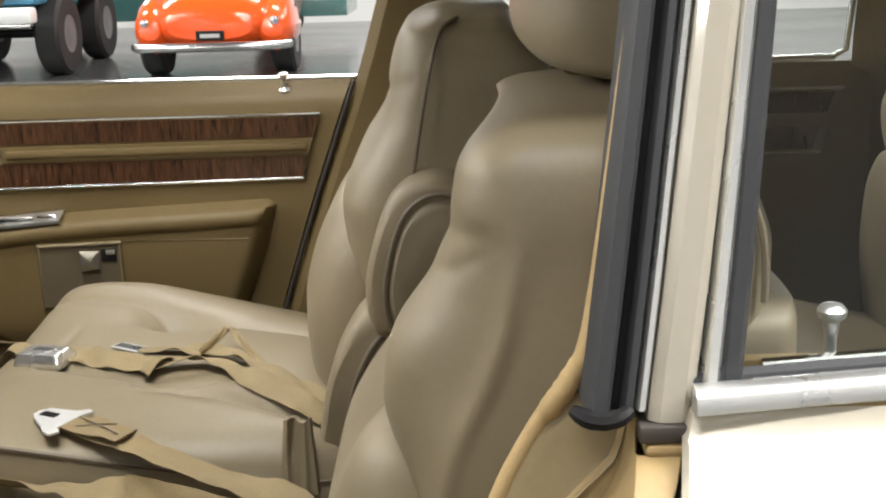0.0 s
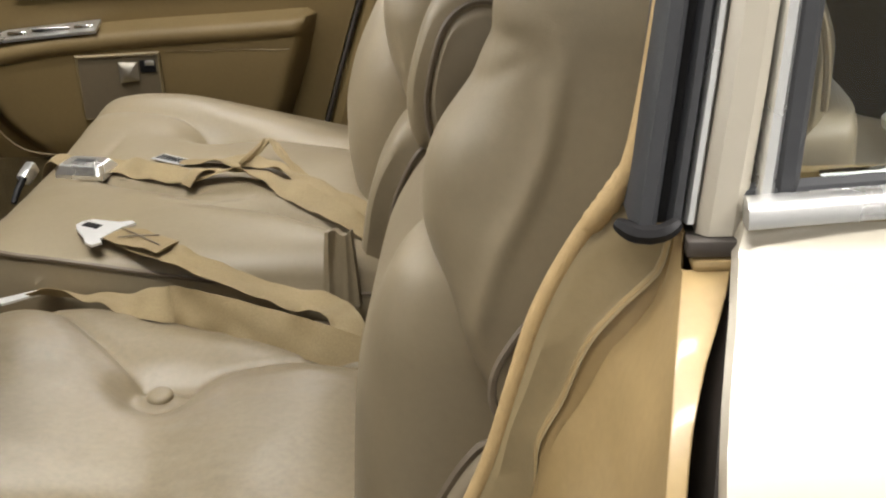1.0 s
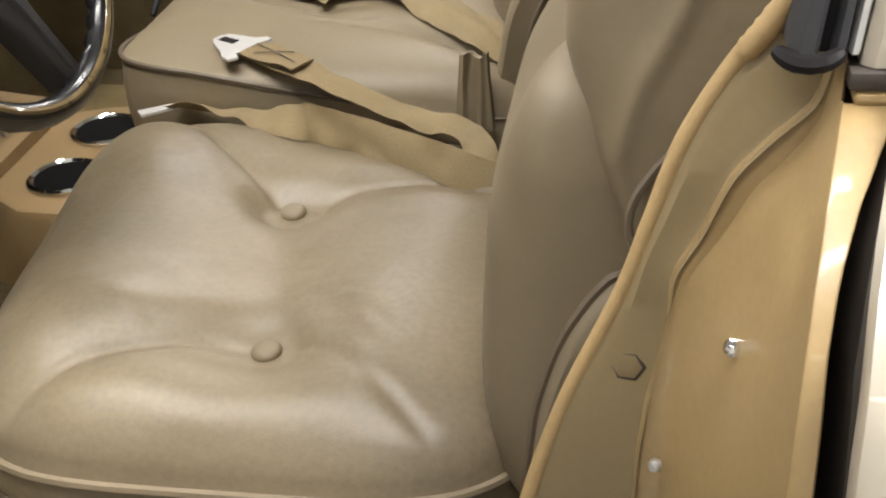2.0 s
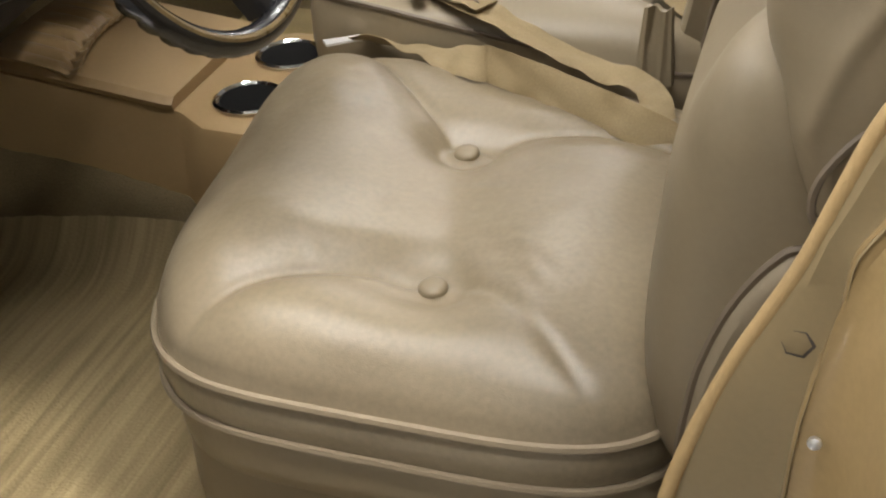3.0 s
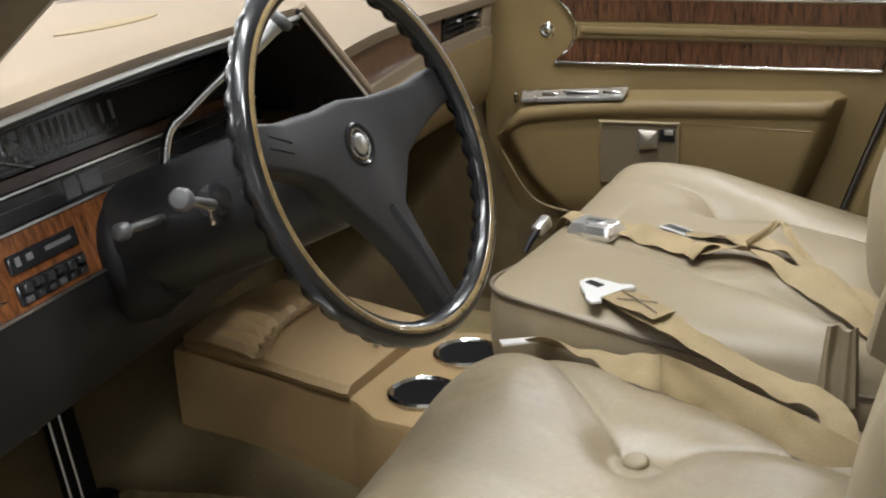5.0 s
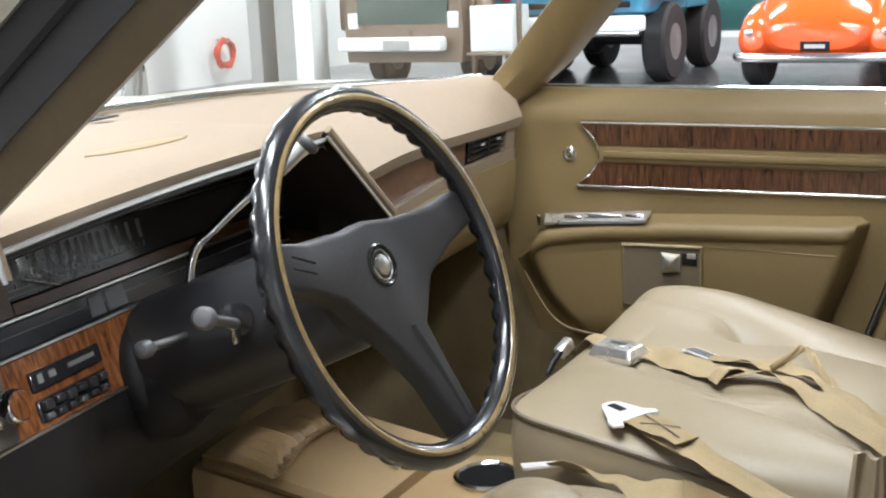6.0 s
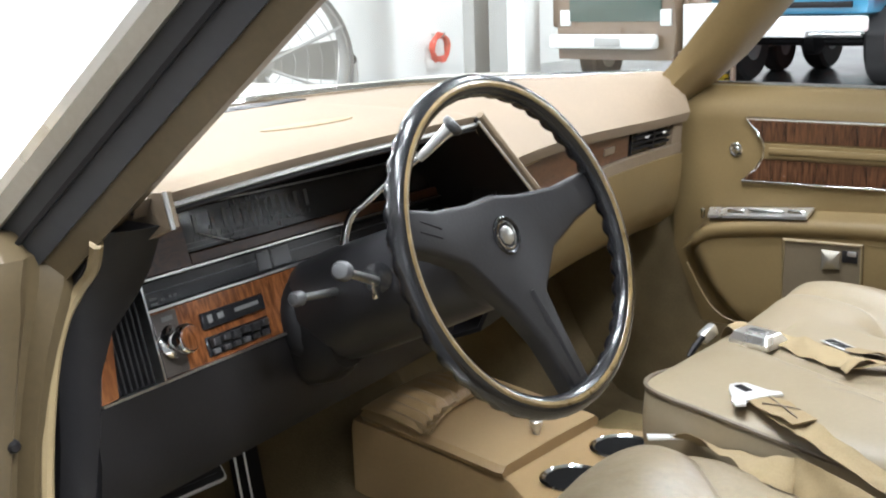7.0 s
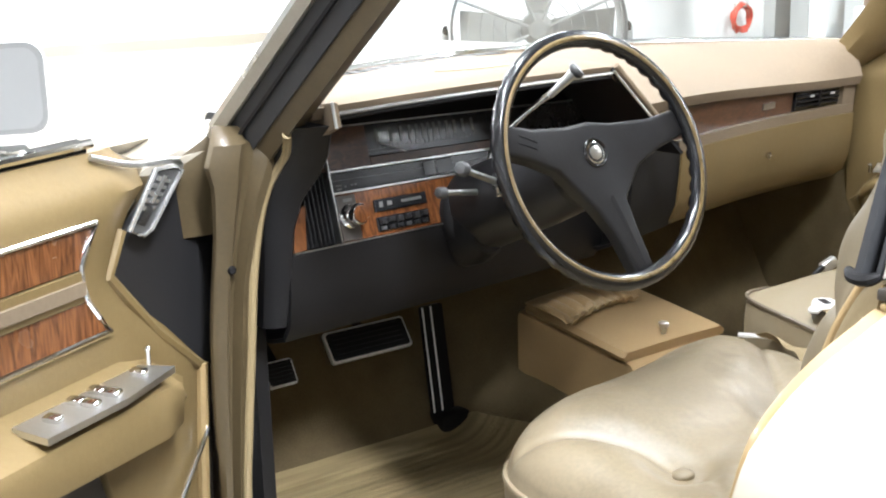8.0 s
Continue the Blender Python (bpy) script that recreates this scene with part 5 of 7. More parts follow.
part("dash_collar", lathe([(0.052, -0.03), (0.058, -0.004), (0.060, 0.006), (0.056, 0.016), (0.046, 0.022), (0.040, 0.022)], (-0.268, -0.381, 0.757), (0.93, 0.0, 0.36), 32), BLACK, column, "round black collar at the dash")
part("lower_cover", loft([[Vector((x, -0.383 + 0.050 * math.cos(b) * g, z + 0.062 * math.sin(b) * g)) for b in (2 * math.pi * j / 20 for j in range(20))] for x, z, g in ((-0.215, 0.752, 0.70), (-0.235, 0.748, 0.95), (-0.29, 0.735, 1.05), (-0.36, 0.72, 1.0))]), BLACK, column, "black boot under the column")
part("shift_lever", tube(smooth_path([(-0.231, -0.378, 0.815), (-0.2315, -0.370, 0.845), (-0.232, -0.362, 0.868), (-0.231, -0.351, 0.882), (-0.222, -0.340, 0.893), (-0.200, -0.322, 0.918), (-0.170, -0.303, 0.945)], 6), 0.0050, 10), CHROME, column, "bent chrome shift lever")
part("shift_cone", lathe([(0.0048, -0.052), (0.0056, -0.046), (0.0070, -0.014), (0.0086, -0.004), (0.0070, -0.002)], (-0.140, -0.281, 0.977), (0.40, 0.40, 0.52), 16), BRUSHED, column, "tapered chrome lever end")
part("shift_knob", lathe([(0.0080, -0.005), (0.0126, -0.001), (0.0134, 0.003), (0.0120, 0.0065), (0.004, 0.0075)], (-0.140, -0.281, 0.977), (0.40, 0.40, 0.52), 18), GREYKNOB, column, "flared dark grey knob")
part("shift_boot", lathe([(0.018, -0.035), (0.017, 0.0), (0.013, 0.012), (0.006, 0.016)], (-0.231, -0.380, 0.812), (0.0, 0.05, 1), 14), BLACK, column)
for a, b, r in (((-0.06, -0.551, 0.877), (-0.113, -0.448, 0.838), 0.0098), ((-0.171, -0.505, 0.824), (-0.203, -0.380, 0.804), 0.0082)):
    a, b = Vector(a), Vector(b)
    st = part("stalk", tube([a, b], [0.0040, 0.0052], 10), BRUSHED, column, "chrome stalk")
    part("stalk_knob", lathe([(r * 0.6, -0.010), (r, -0.006), (r, 0.004), (r * 0.75, 0.008), (r * 0.3, 0.0095)], a, (a - b), 16), GREYKNOB, column)
part("ignition_lock", lathe([(0.016, 0), (0.016, 0.008), (0.010, 0.010), (0.004, 0.0105)], (-0.122, -0.436, 0.839), (0.75, -0.65, 0.1), 16), BLACK_GLOSS, column)
part("key", block((-0.114, -0.446, 0.830), (0.003, 0.012, 0.022), 0.001), CHROME, column)

# ---- pedals ----
def pedal(name, c, wide, tall, up, label, trim=True):
    t = thing(name, c, label, "pedal")
    up = Vector(up).normalized()
    side = Vector((0, 1, 0))
    nrm = side.cross(up)
    nrm = nrm if nrm.x > 0 else -nrm
    c = Vector(c)

    def pad(w, h, d0, d1, r):
        return loft([[c + side * a + up * b + nrm * d for a, b in rounded(w, h, r, 3)] for d in (d0, d1)])
    part("trim", pad(wide, tall, -0.006, 0.001, 0.006), PALE_METAL, t, "thin bright edge")
    p = part("rubber_pad", pad(wide - 0.008, tall - 0.008, -0.002, 0.004, 0.005), BLACK, t, "ribbed black rubber pad")
    for k in range(6):
        h = -tall / 2 + tall * (k + 0.75) / 6.5
        part("rib", loft([[c + side * a + up * (b + h) + nrm * d for a, b in rounded(wide * 0.85, 0.004, 0.0018, 2)] for d in (0.004, 0.006)]), BLACK, p)
    part("arm", tube([c - nrm * 0.006, c - nrm * 0.06 + Vector((-0.05, 0, 0.10)), c + Vector((-0.22, 0, 0.25))], 0.009, 8), BLACK, t)
    return t


pedal("brake_pedal", (-0.537, -0.408, 0.497), 0.165, 0.058, (-0.6, 0, 0.8), "wide black rubber brake pedal with a chrome edge")
pedal("parking_brake_pedal", (-0.525, -0.59, 0.480), 0.055, 0.045, (-0.5, 0, 0.85), "small black parking brake pedal with a chrome edge")
g = thing("accelerator_pedal", (-0.60, -0.215, 0.30), "long black accelerator pedal with chrome edge strips", "pedal")
ga, gb = Vector((-0.625, -0.208, 0.505)), Vector((-0.578, -0.218, 0.300))
gu = (ga - gb).normalized()
gn = Vector((0, 1, 0)).cross(gu)
gn = gn if gn.x > 0 else -gn
gc = (ga + gb) / 2
part("pad", loft([[gc + Vector((0, 1, 0)) * a + gu * b + gn * d for a, b in rounded(0.048, 0.205, 0.006, 3)] for d in (-0.012, 0.0)]), BLACK, g)
for dy in (-0.023, -0.004):
    part("edge_strip", tube([gc + Vector((0, dy, 0)) - gu * 0.10 + gn * 0.001, gc + Vector((0, dy, 0)) + gu * 0.10 + gn * 0.001], 0.0018, 6), PALE_METAL, g, "thin bright strip")
part("hinge_block", block(gb + Vector((0.0, 0.01, -0.02)), (0.06, 0.07, 0.05), 0.012), BLACK, g)

# ---- floor mat ----
def mat_z(x, y):
    return floor_z(x, y) + 0.006 + 0.002 * math.sin(x * 13 + y * 7)


RIBBED = wood("streaked_straw_mat", (0.20, 0.151, 0.074), (0.335, 0.26, 0.135), 0.7, (30, 1.6, 1.6), 0.0, 0.15, bump=0.5, bscale=300, spec=0.3)
part("floor_mat", sheet([[(x, y, max(mat_z(x, y), floor_z(x, y) + 0.014) + 0.0016 * noise.noise((x * 95, y * 5, 2)) + 0.0022 * noise.noise((x * 20, y * 6, 7))) for y in np.linspace(-0.70, -0.138 - 0.1 * max(0, -0.20 - x) - 0.03 * ss(-0.53, -0.57, x) ** 2, 44)] for x in np.linspace(-0.57, 0.05, 280)], way=(0, 0, -0.008)), RIBBED, None, "ribbed straw-coloured mat in the driver's footwell", category="floor mat")
part("floor_mat", sheet([[(x, y, max(mat_z(x, y), floor_z(x, y) + 0.012)) for y in np.linspace(0.18, 0.70, 18)] for x in np.linspace(-0.50, 0.0, 18)], 0.008), MAT_CARPET, None, "worn tan carpet mat in the passenger's footwell", category="floor mat")

# ---- centre console ----
WELL_SHADE = mat("well_shade_black", (0.006, 0.006, 0.006), 0.9, var=0.1, spec=0.1)
CONS = mat("tan_console_vinyl", (0.31, 0.212, 0.102), 0.45, var=0.07, bump=0.12, bscale=500)
console = thing("centre_console", (-0.28, 0.0, 0.3), "tan vinyl drop-in console with two cup holders and a gathered pouch", "console")


def ctop(x):
    return 0.520 - 0.030 * ss(-0.47, -0.2, x)


rings = []
for x, y0, y1, drop, low in ((-0.488, -0.105, 0.135, 0.008, 0.395), (-0.480, -0.115, 0.142, 0, 0.390), (-0.30, -0.110, 0.137, 0, 0.350), (-0.205, -0.108, 0.135, 0, 0.30), (-0.195, -0.112, 0.135, 0, 0.30), (-0.15, -0.143, 0.155, 0.0, 0.29), (-0.09, -0.146, 0.158, 0, 0.29), (-0.03, -0.125, 0.14, 0, 0.29), (0.005, -0.07, 0.10, 0.004, 0.29)):
    zt = ctop(x) - drop - 0.016
    rings.append([(x, y0, low), (x, y0, zt - 0.012), (x, y0 + 0.004, zt - 0.003), (x, y0 + 0.013, zt), (x, (y0 + y1) / 2, zt), (x, y1 - 0.013, zt), (x, y1 - 0.004, zt - 0.003), (x, y1, zt - 0.012), (x, y1, low)])
part("body", loft(rings), CONS, console, "tan vinyl console body")
lidr = []
for x, g in ((-0.466, 0.97), (-0.460, 1.0), (-0.34, 1.0), (-0.214, 1.0), (-0.206, 0.98)):
    zt = ctop(x)
    yy = 0.124 * g
    lidr.append([(x, 0.014 - yy, zt - 0.016), (x, 0.014 - yy - 0.003, zt - 0.008), (x, 0.014 - yy + 0.006, zt), (x, 0.014, zt + 0.002), (x, 0.014 + yy - 0.006, zt), (x, 0.014 + yy + 0.003, zt - 0.008), (x, 0.014 + yy, zt - 0.016)])
part("lid", loft(lidr), CONS, console, "stitched tan lid")
for cx, cy in ((-0.122, -0.062), (-0.125, 0.070)):
    zt = ctop(cx) - 0.016
    part("cup_holder", lathe([(0.040, 0.0005), (0.046, 0.002), (0.047, 0.005), (0.043, 0.007), (0.039, 0.004), (0.0385, 0.0035)], (cx, cy, zt), (0, 0, 1), 32), CHROME, console, "chrome cup holder ring")
    # Shallow black disc stands in for the shade of a deep well.
    part("cup_shade_disc", lathe([(0.0388, 0.0040), (0.0375, 0.0030), (0.036, 0.0012), (0.002, 0.0012)], (cx, cy, zt), (0, 0, 1), 24), WELL_SHADE, console, "shallow black disc painted as the well's shade")
part("lid_knob", lathe([(0.004, 0), (0.005, 0.010), (0.009, 0.018), (0.0095, 0.023), (0.007, 0.025)], (-0.232, 0.010, ctop(-0.23)), (0, 0, 1), 16), BRUSHED, console, "small chrome lid knob")
# gathered pouch over the lid's front
rows = []
for t in np.linspace(0, 1, 34):
    row = []
    for k in range(99):
        v = k / 98
        puff = abs(math.sin(math.pi * (7 * v + 0.25 * math.sin(5 * v) + 0.1))) ** 0.75
        frill = math.sin(2 * math.pi * 9 * v + 1.5 * math.sin(9 * v))
        xr = -0.330 - 0.030 * v - 0.012 * math.sin(math.pi * v) + 0.004 * frill
        x0 = -0.458 - 0.020 * v
        x = x0 + (xr - x0) * t
        y = -0.116 + 0.190 * v
        edge = math.sin(math.pi * min(0.98, max(0.02, v))) ** 0.4
        swell = math.sin(math.pi * min(1, 0.08 + 0.80 * t)) ** 0.6
        z = ctop(x) + 0.004 + 0.011 * swell * edge
        z += 0.010 * (puff - 0.6) * ss(0.08, 0.70, t) * ss(0.95, 0.86, t) * edge
        z -= 0.009 * math.exp(-((t - 0.87) / 0.045) ** 2) * edge
        z += (0.004 + 0.006 * frill) * ss(0.88, 1.0, t)
        row.append((x, y, max(z, ctop(x) + 0.0015)))
    rows.append(row)
part("pouch", sheet(rows, 0.003), CONS, console, "gathered elastic vinyl pouch")
part("pouch_hem", tube([Vector(p) + Vector((0.002, 0, 0.001)) for p in rows[-1]], 0.0022, 6), CONS, console)
# ---- passenger's door ----
YD = 0.787
pdoor = thing("front_door", (-0.05, 0.85, 0.3), "closed gold vinyl passenger's door panel with walnut strips in chrome frames", "car door", "front doors")


def door_y(x, z):
    y = YD + 0.035 * ss(0.885, 0.925, z) + 0.012 * ss(0.70, 0.60, z)
    return y


def front_edge(z):
    return lerp_table([(0.28, -0.30), (0.45, -0.36), (0.60, -0.43), (0.75, -0.42), (0.93, -0.40)], z)[0]


def back_edge(z):
    return lerp_table([(0.28, 0.17), (0.52, 0.245), (0.70, 0.305), (0.92, 0.385)], z)[0]


rows = []
for z in (0.28, 0.40, 0.50, 0.60, 0.66, 0.72, 0.80, 0.86, 0.885, 0.90, 0.912, 0.920, 0.923):
    rows.append([(front_edge(z) + (back_edge(z) - front_edge(z)) * u, door_y(0, z), z) for u in np.linspace(0, 1, 24)])
part("panel", sheet(rows, way=(0, 0.02, 0)), VINYL, pdoor, "gold vinyl door panel")
part("belt_strip", tube([(-0.37, 0.825, 0.926), (0.395, 0.825, 0.922)], 0.005, 8), CHROME, pdoor, "chrome window strip")
part("outer_belt", block((0.0, 0.85, 0.915), (0.84, 0.03, 0.02), 0.005), CHROME, pdoor)
part("outer_skin", sheet([[(x, y, z) for x in np.linspace(-0.48, 0.42, 8)] for y, z in ((0.865, 0.91), (0.89, 0.88), (0.96, 0.80), (1.0, 0.65), (1.0, 0.35), (0.97, 0.22))], 0.006), PAINT, pdoor)


def trim_frame(y, pts, r, name="trim_frame"):
    return tube([(x, y, z) for x, z in pts], r, 8, closed=True)


CHEV = [(-0.272, 0.866), (-0.253, 0.845), (-0.240, 0.825), (-0.236, 0.808), (-0.240, 0.790), (-0.253, 0.768), (-0.280, 0.745), (0.296, 0.752), (0.330, 0.864)]
part("trim_backing", loft([[(x, YD - d, z) for x, z in CHEV] for d in (0.0, 0.004)]), VINYL, pdoor)
part("trim_frame", trim_frame(YD - 0.004, CHEV, 0.0032), CHROME, pdoor, "chrome chevron-ended frame")
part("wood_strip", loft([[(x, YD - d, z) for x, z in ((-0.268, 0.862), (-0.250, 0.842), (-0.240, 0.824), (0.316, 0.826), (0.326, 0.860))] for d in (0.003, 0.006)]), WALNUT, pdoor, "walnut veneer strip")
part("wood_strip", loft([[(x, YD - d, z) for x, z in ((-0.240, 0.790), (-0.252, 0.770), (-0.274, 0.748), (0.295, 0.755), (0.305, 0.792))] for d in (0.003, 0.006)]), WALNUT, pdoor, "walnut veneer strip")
part("gold_bar", loft([[(x, YD - d, z) for x, z in ((-0.232, 0.820), (-0.232, 0.794), (0.308, 0.797), (0.316, 0.822))] for d in (0.003, 0.009)]), VINYL, pdoor)
part("gold_rib", block((0.04, YD - 0.010, 0.808), (0.53, 0.006, 0.013), 0.003, pose(0, 0, 0, 0, -0.2, 0)), VINYL, pdoor)
part("crest", lathe([(0.013, 0), (0.014, 0.002), (0.011, 0.004), (0.008, 0.003), (0.004, 0.005)], (-0.294, YD, 0.804), (0, -1, 0), 10), CHROME, pdoor, "small chrome crest")
part("lock_pin", lathe([(0.011, 0), (0.009, 0.003), (0.004, 0.006), (0.004, 0.018), (0.009, 0.026), (0.009, 0.030), (0.004, 0.032)], (0.268, 0.806, 0.905), (0, -0.2, 1), 12), BRIGHT, pdoor, "chrome lock pin")
# raised lower panel with the armrest ledge on top
LEDGE = [(-0.42, 0.585), (-0.395, 0.604), (-0.36, 0.640), (-0.325, 0.662), (-0.126, 0.687), (0.193, 0.702), (0.26, 0.706)]
rows = []
SEC = [(0.004, 0.014, 0), (-0.014, 0.004, 0), (-0.030, 0.001, 0), (-0.037, -0.004, 0), (-0.041, -0.012, 0), (-0.040, -0.021, 0), (-0.036, -0.028, 0), (-0.032, -0.031, 0), (-0.032, -0.038, 0), (-0.030, 0, 0.45), (-0.027, 0, 0.70), (-0.023, 0, 0.85), (-0.012, 0, 0.97), (0.008, 0, 1.0)]
for o, dz, f in SEC:
    row = []
    for u in np.linspace(0, 1, 60):
        zt = lerp_table(LEDGE, -0.415 + 0.667 * u)[0]
        z = zt + dz if f == 0 else (zt - 0.042) + (0.455 - zt + 0.042) * f
        x0 = lerp_table([(0.45, -0.27), (0.483, -0.314), (0.553, -0.384), (0.61, -0.415)], z)[0]
        x1 = lerp_table([(0.45, 0.155), (0.545, 0.192), (0.67, 0.240), (0.71, 0.252)], z)[0]
        k = ss(0, 0.10, u) * ss(1.0, 0.955, u)
        row.append((x0 + (x1 - x0) * u, YD + 0.008 + (o - 0.008) * k, z))
    rows.append(row)
part("armrest", sheet(rows, way=(0, 0.012, 0)), VINYL, pdoor, "gold vinyl armrest ledge over a raised panel")
part("switch_plate", loft([[(x, y, z + d) for x, y, z in ((-0.345, YD - 0.004, 0.683), (-0.335, YD - 0.034, 0.673), (-0.135, YD - 0.040, 0.689), (-0.135, YD - 0.004, 0.701))] for d in (0, 0.005)]), BRIGHT, pdoor, "bright switch plate")
for x in (-0.28, -0.16):
    part("window_switch", block((x, YD - 0.020, 0.692 + 0.08 * (x + 0.22)), (0.035, 0.016, 0.007), 0.002, pose(0, 0, 0, -20, 0, 0)), CHROME, pdoor)
part("ash_lid", block((-0.22, YD - 0.020, 0.6945), (0.07, 0.020, 0.004), 0.0015, pose(0, 0, 0, -20, 0, 0)), BRUSHED, pdoor)
part("lock_stick", lathe([(0.004, 0), (0.004, 0.014), (0.006, 0.018), (0.003, 0.021)], (-0.352, YD - 0.02, 0.668), (0, 0, 1), 10), CHROME, pdoor)
for pts in (((-0.391, 0.606), (-0.318, 0.645), (-0.188, 0.650)), ((-0.024, 0.652), (0.197, 0.650)), ((-0.380, 0.577), (-0.318, 0.488), (-0.232, 0.466), (-0.10, 0.460))):
    part("welt", tube(smooth_path([(x, YD - 0.0305, z) for x, z in pts], 5), 0.0022, 6), VINYL, pdoor, "thin welted seam")
# handle recess, drawn flat as a darker framed plate
HX0, HX1, HZ0, HZ1, HY = -0.179, -0.033, 0.535, 0.650, YD - 0.0345
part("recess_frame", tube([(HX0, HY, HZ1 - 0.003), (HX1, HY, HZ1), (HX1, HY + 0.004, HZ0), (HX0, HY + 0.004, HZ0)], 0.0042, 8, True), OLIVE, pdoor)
# Darker flat plate stands for the recess depth; nothing is hollowed out.
part("recess", loft([[(x, HY + d, z) for x, z in ((HX0, HZ1 - 0.003), (HX1, HZ1), (HX1, HZ0), (HX0, HZ0))] for d in (0.0, 0.010)]), mat("recess_plastic", (0.115, 0.09, 0.056), 0.5, var=0.1), pdoor, "flat grey-brown plate in place of a handle recess")
part("door_handle", loft([[(x, HY - d, z) for x, z in ((-0.105, 0.637), (-0.071, 0.636), (-0.071, 0.604), (-0.104, 0.600))] for d in (0.002, 0.006)] + [[(x, HY - 0.014, z) for x, z in ((-0.093, 0.624), (-0.083, 0.624), (-0.083, 0.615), (-0.093, 0.614))]]), mat("dull_handle_metal", (0.42, 0.39, 0.33), 0.38, 0.8, var=0.06), pdoor, "pyramid-faced square metal handle")
part("handle_slot", block((-0.054, HY - 0.001, 0.628), (0.028, 0.003, 0.022), 0.001), BLACK, pdoor)
part("slot_latch", block((-0.050, HY - 0.003, 0.634), (0.016, 0.003, 0.009), 0.001), BRIGHT, pdoor)
part("carpet_edge", sheet([[(x, YD + 0.009, z) for x in (-0.37, -0.15, 0.18)] for z in (0.285, 0.36, 0.45)], way=(0, 0.003, 0)), CARPET, pdoor, "carpeted door foot")
# seal and centre pillar beyond the passenger's door
fpil = thing("far_centre_pillar", (0.42, 0.82, 0.3), "gold vinyl centre pillar with a dark door seal", "car pillar")
part("seal", tube([(back_edge(z) + 0.007, 0.79, z) for z in np.linspace(0.28, 0.92, 12)], 0.0034, 8), BROWNBLACK, fpil)
part("trim", sheet([[(back_edge(min(z, 0.92)) + 0.012 + d + 0.30 * max(0, z - 0.92), 0.80 + o - 0.18 * max(0, z - 0.92), z) for d, o in ((0, 0), (0.02, -0.02), (0.10, -0.02), (0.13, 0.01))] for z in np.linspace(0.28, 1.40, 14)], -0.03), VINYL, fpil)
# far rear door
rdoor = thing("rear_door", (1.0, 0.85, 0.3), "closed gold vinyl rear door panel with walnut strips", "car door")
part("panel", sheet([[(x, YD + 0.02 + 0.03 * ss(0.885, 0.925, z), z) for x in np.linspace(0.50, 1.30, 10)] for z in (0.28, 0.5, 0.7, 0.86, 0.90, 0.915, 0.925)], way=(0, 0.02, 0)), VINYL, rdoor, "gold vinyl panel")
part("belt_strip", tube([(0.50, 0.845, 0.926), (1.24, 0.845, 0.932), (1.262, 0.845, 0.945), (1.262, 0.80, 1.10)], 0.006, 8), CHROME, rdoor)
for z0, z1 in ((0.840, 0.876), (0.775, 0.813)):
    part("wood_strip", loft([[(x, YD + 0.02 - d, z) for x, z in ((0.60, z0), (1.225 + (z0 - 0.85) * 0.35, z0), (1.225 + (z1 - 0.85) * 0.35, z1), (0.60, z1))] for d in (0.0, 0.006)]), WALNUT, rdoor)
part("trim_frame", trim_frame(YD + 0.014, [(0.59, 0.882), (1.248, 0.882), (1.212, 0.770), (0.59, 0.770)], 0.003), CHROME, rdoor)
part("outer_skin", sheet([[(x, y, z) for x in np.linspace(0.44, 1.6, 8)] for y, z in ((0.865, 0.91), (0.89, 0.88), (0.96, 0.80), (1.0, 0.65), (1.0, 0.35), (0.97, 0.22))], 0.006), PAINT, rdoor)
part("quarter_trim", sheet([[(1.27 + 0.1 * k, 0.84 - 0.05 * k - 0.15 * max(0, z - 0.92), z) for k in range(5)] for z in np.linspace(0.4, 1.40, 8)], -0.03), VINYL, rdoor)
part("quarter_trim", sheet([[(1.50 + 0.1 * k, -0.64 + 0.15 * max(0, z - 0.92), z) for k in range(5)] for z in np.linspace(0.4, 1.40, 8)], 0.03), VINYL, reardoor)

# ---- driver's door, open ----
DO, DU, DN = Vector((-0.273, -0.80, 0)), Vector((0.5, -0.866, 0)), Vector((0.866, 0.5, 0))


def d3(u, z, d=0.0):
    return DO + DU * u + DN * d + Vector((0, 0, z))


def dplate(pts, d0, d1):
    return loft([[d3(u, z, d0) for u, z in pts], [d3(u, z, d1) for u, z in pts]])


ddoor = thing("front_door", d3(0.5, 0.3), "open driver's door with gold vinyl panel, walnut strips and chrome switch plate", "car door", "front doors")
LEFT = [(0.28, 0.02), (0.44, 0.068), (0.54, 0.060), (0.63, 0.050), (0.70, 0.115), (0.79, 0.205), (0.84, 0.185), (0.90, 0.125), (0.935, 0.15)]
rows = []
for z in (0.28, 0.36, 0.44, 0.54, 0.60, 0.64, 0.70, 0.75, 0.79, 0.82, 0.86, 0.885, 0.905, 0.92, 0.932):
    u0 = lerp_table(LEFT, z)[0]
    o = -0.035 * ss(0.885, 0.93, z)
    rows.append([d3(u0 + (1.12 - u0) * t, z, o - 0.01 * (1 - ss(0, 0.04, t))) for t in (0, 0.015, 0.03, 0.06, 0.12, 0.2, 0.3, 0.45, 0.6, 0.8, 1.0)])
part("panel", sheet(rows, way=tuple(-DN * 0.02)), VINYL, ddoor, "gold vinyl door panel")
part("dash_shroud", dplate([(-0.07, 0.885), (0.071, 0.893), (0.150, 0.84), (0.21, 0.789), (0.135, 0.705), (0.050, 0.630), (-0.07, 0.585)], -0.03, -0.012), CHARCOAL, ddoor, "dark dash-end shroud on the door")
part("shroud_edge", tube([d3(u, z, -0.008) for u, z in ((0.185, 0.839), (0.215, 0.789), (0.137, 0.700), (0.050, 0.626))], 0.008, 8), VINYL, ddoor)
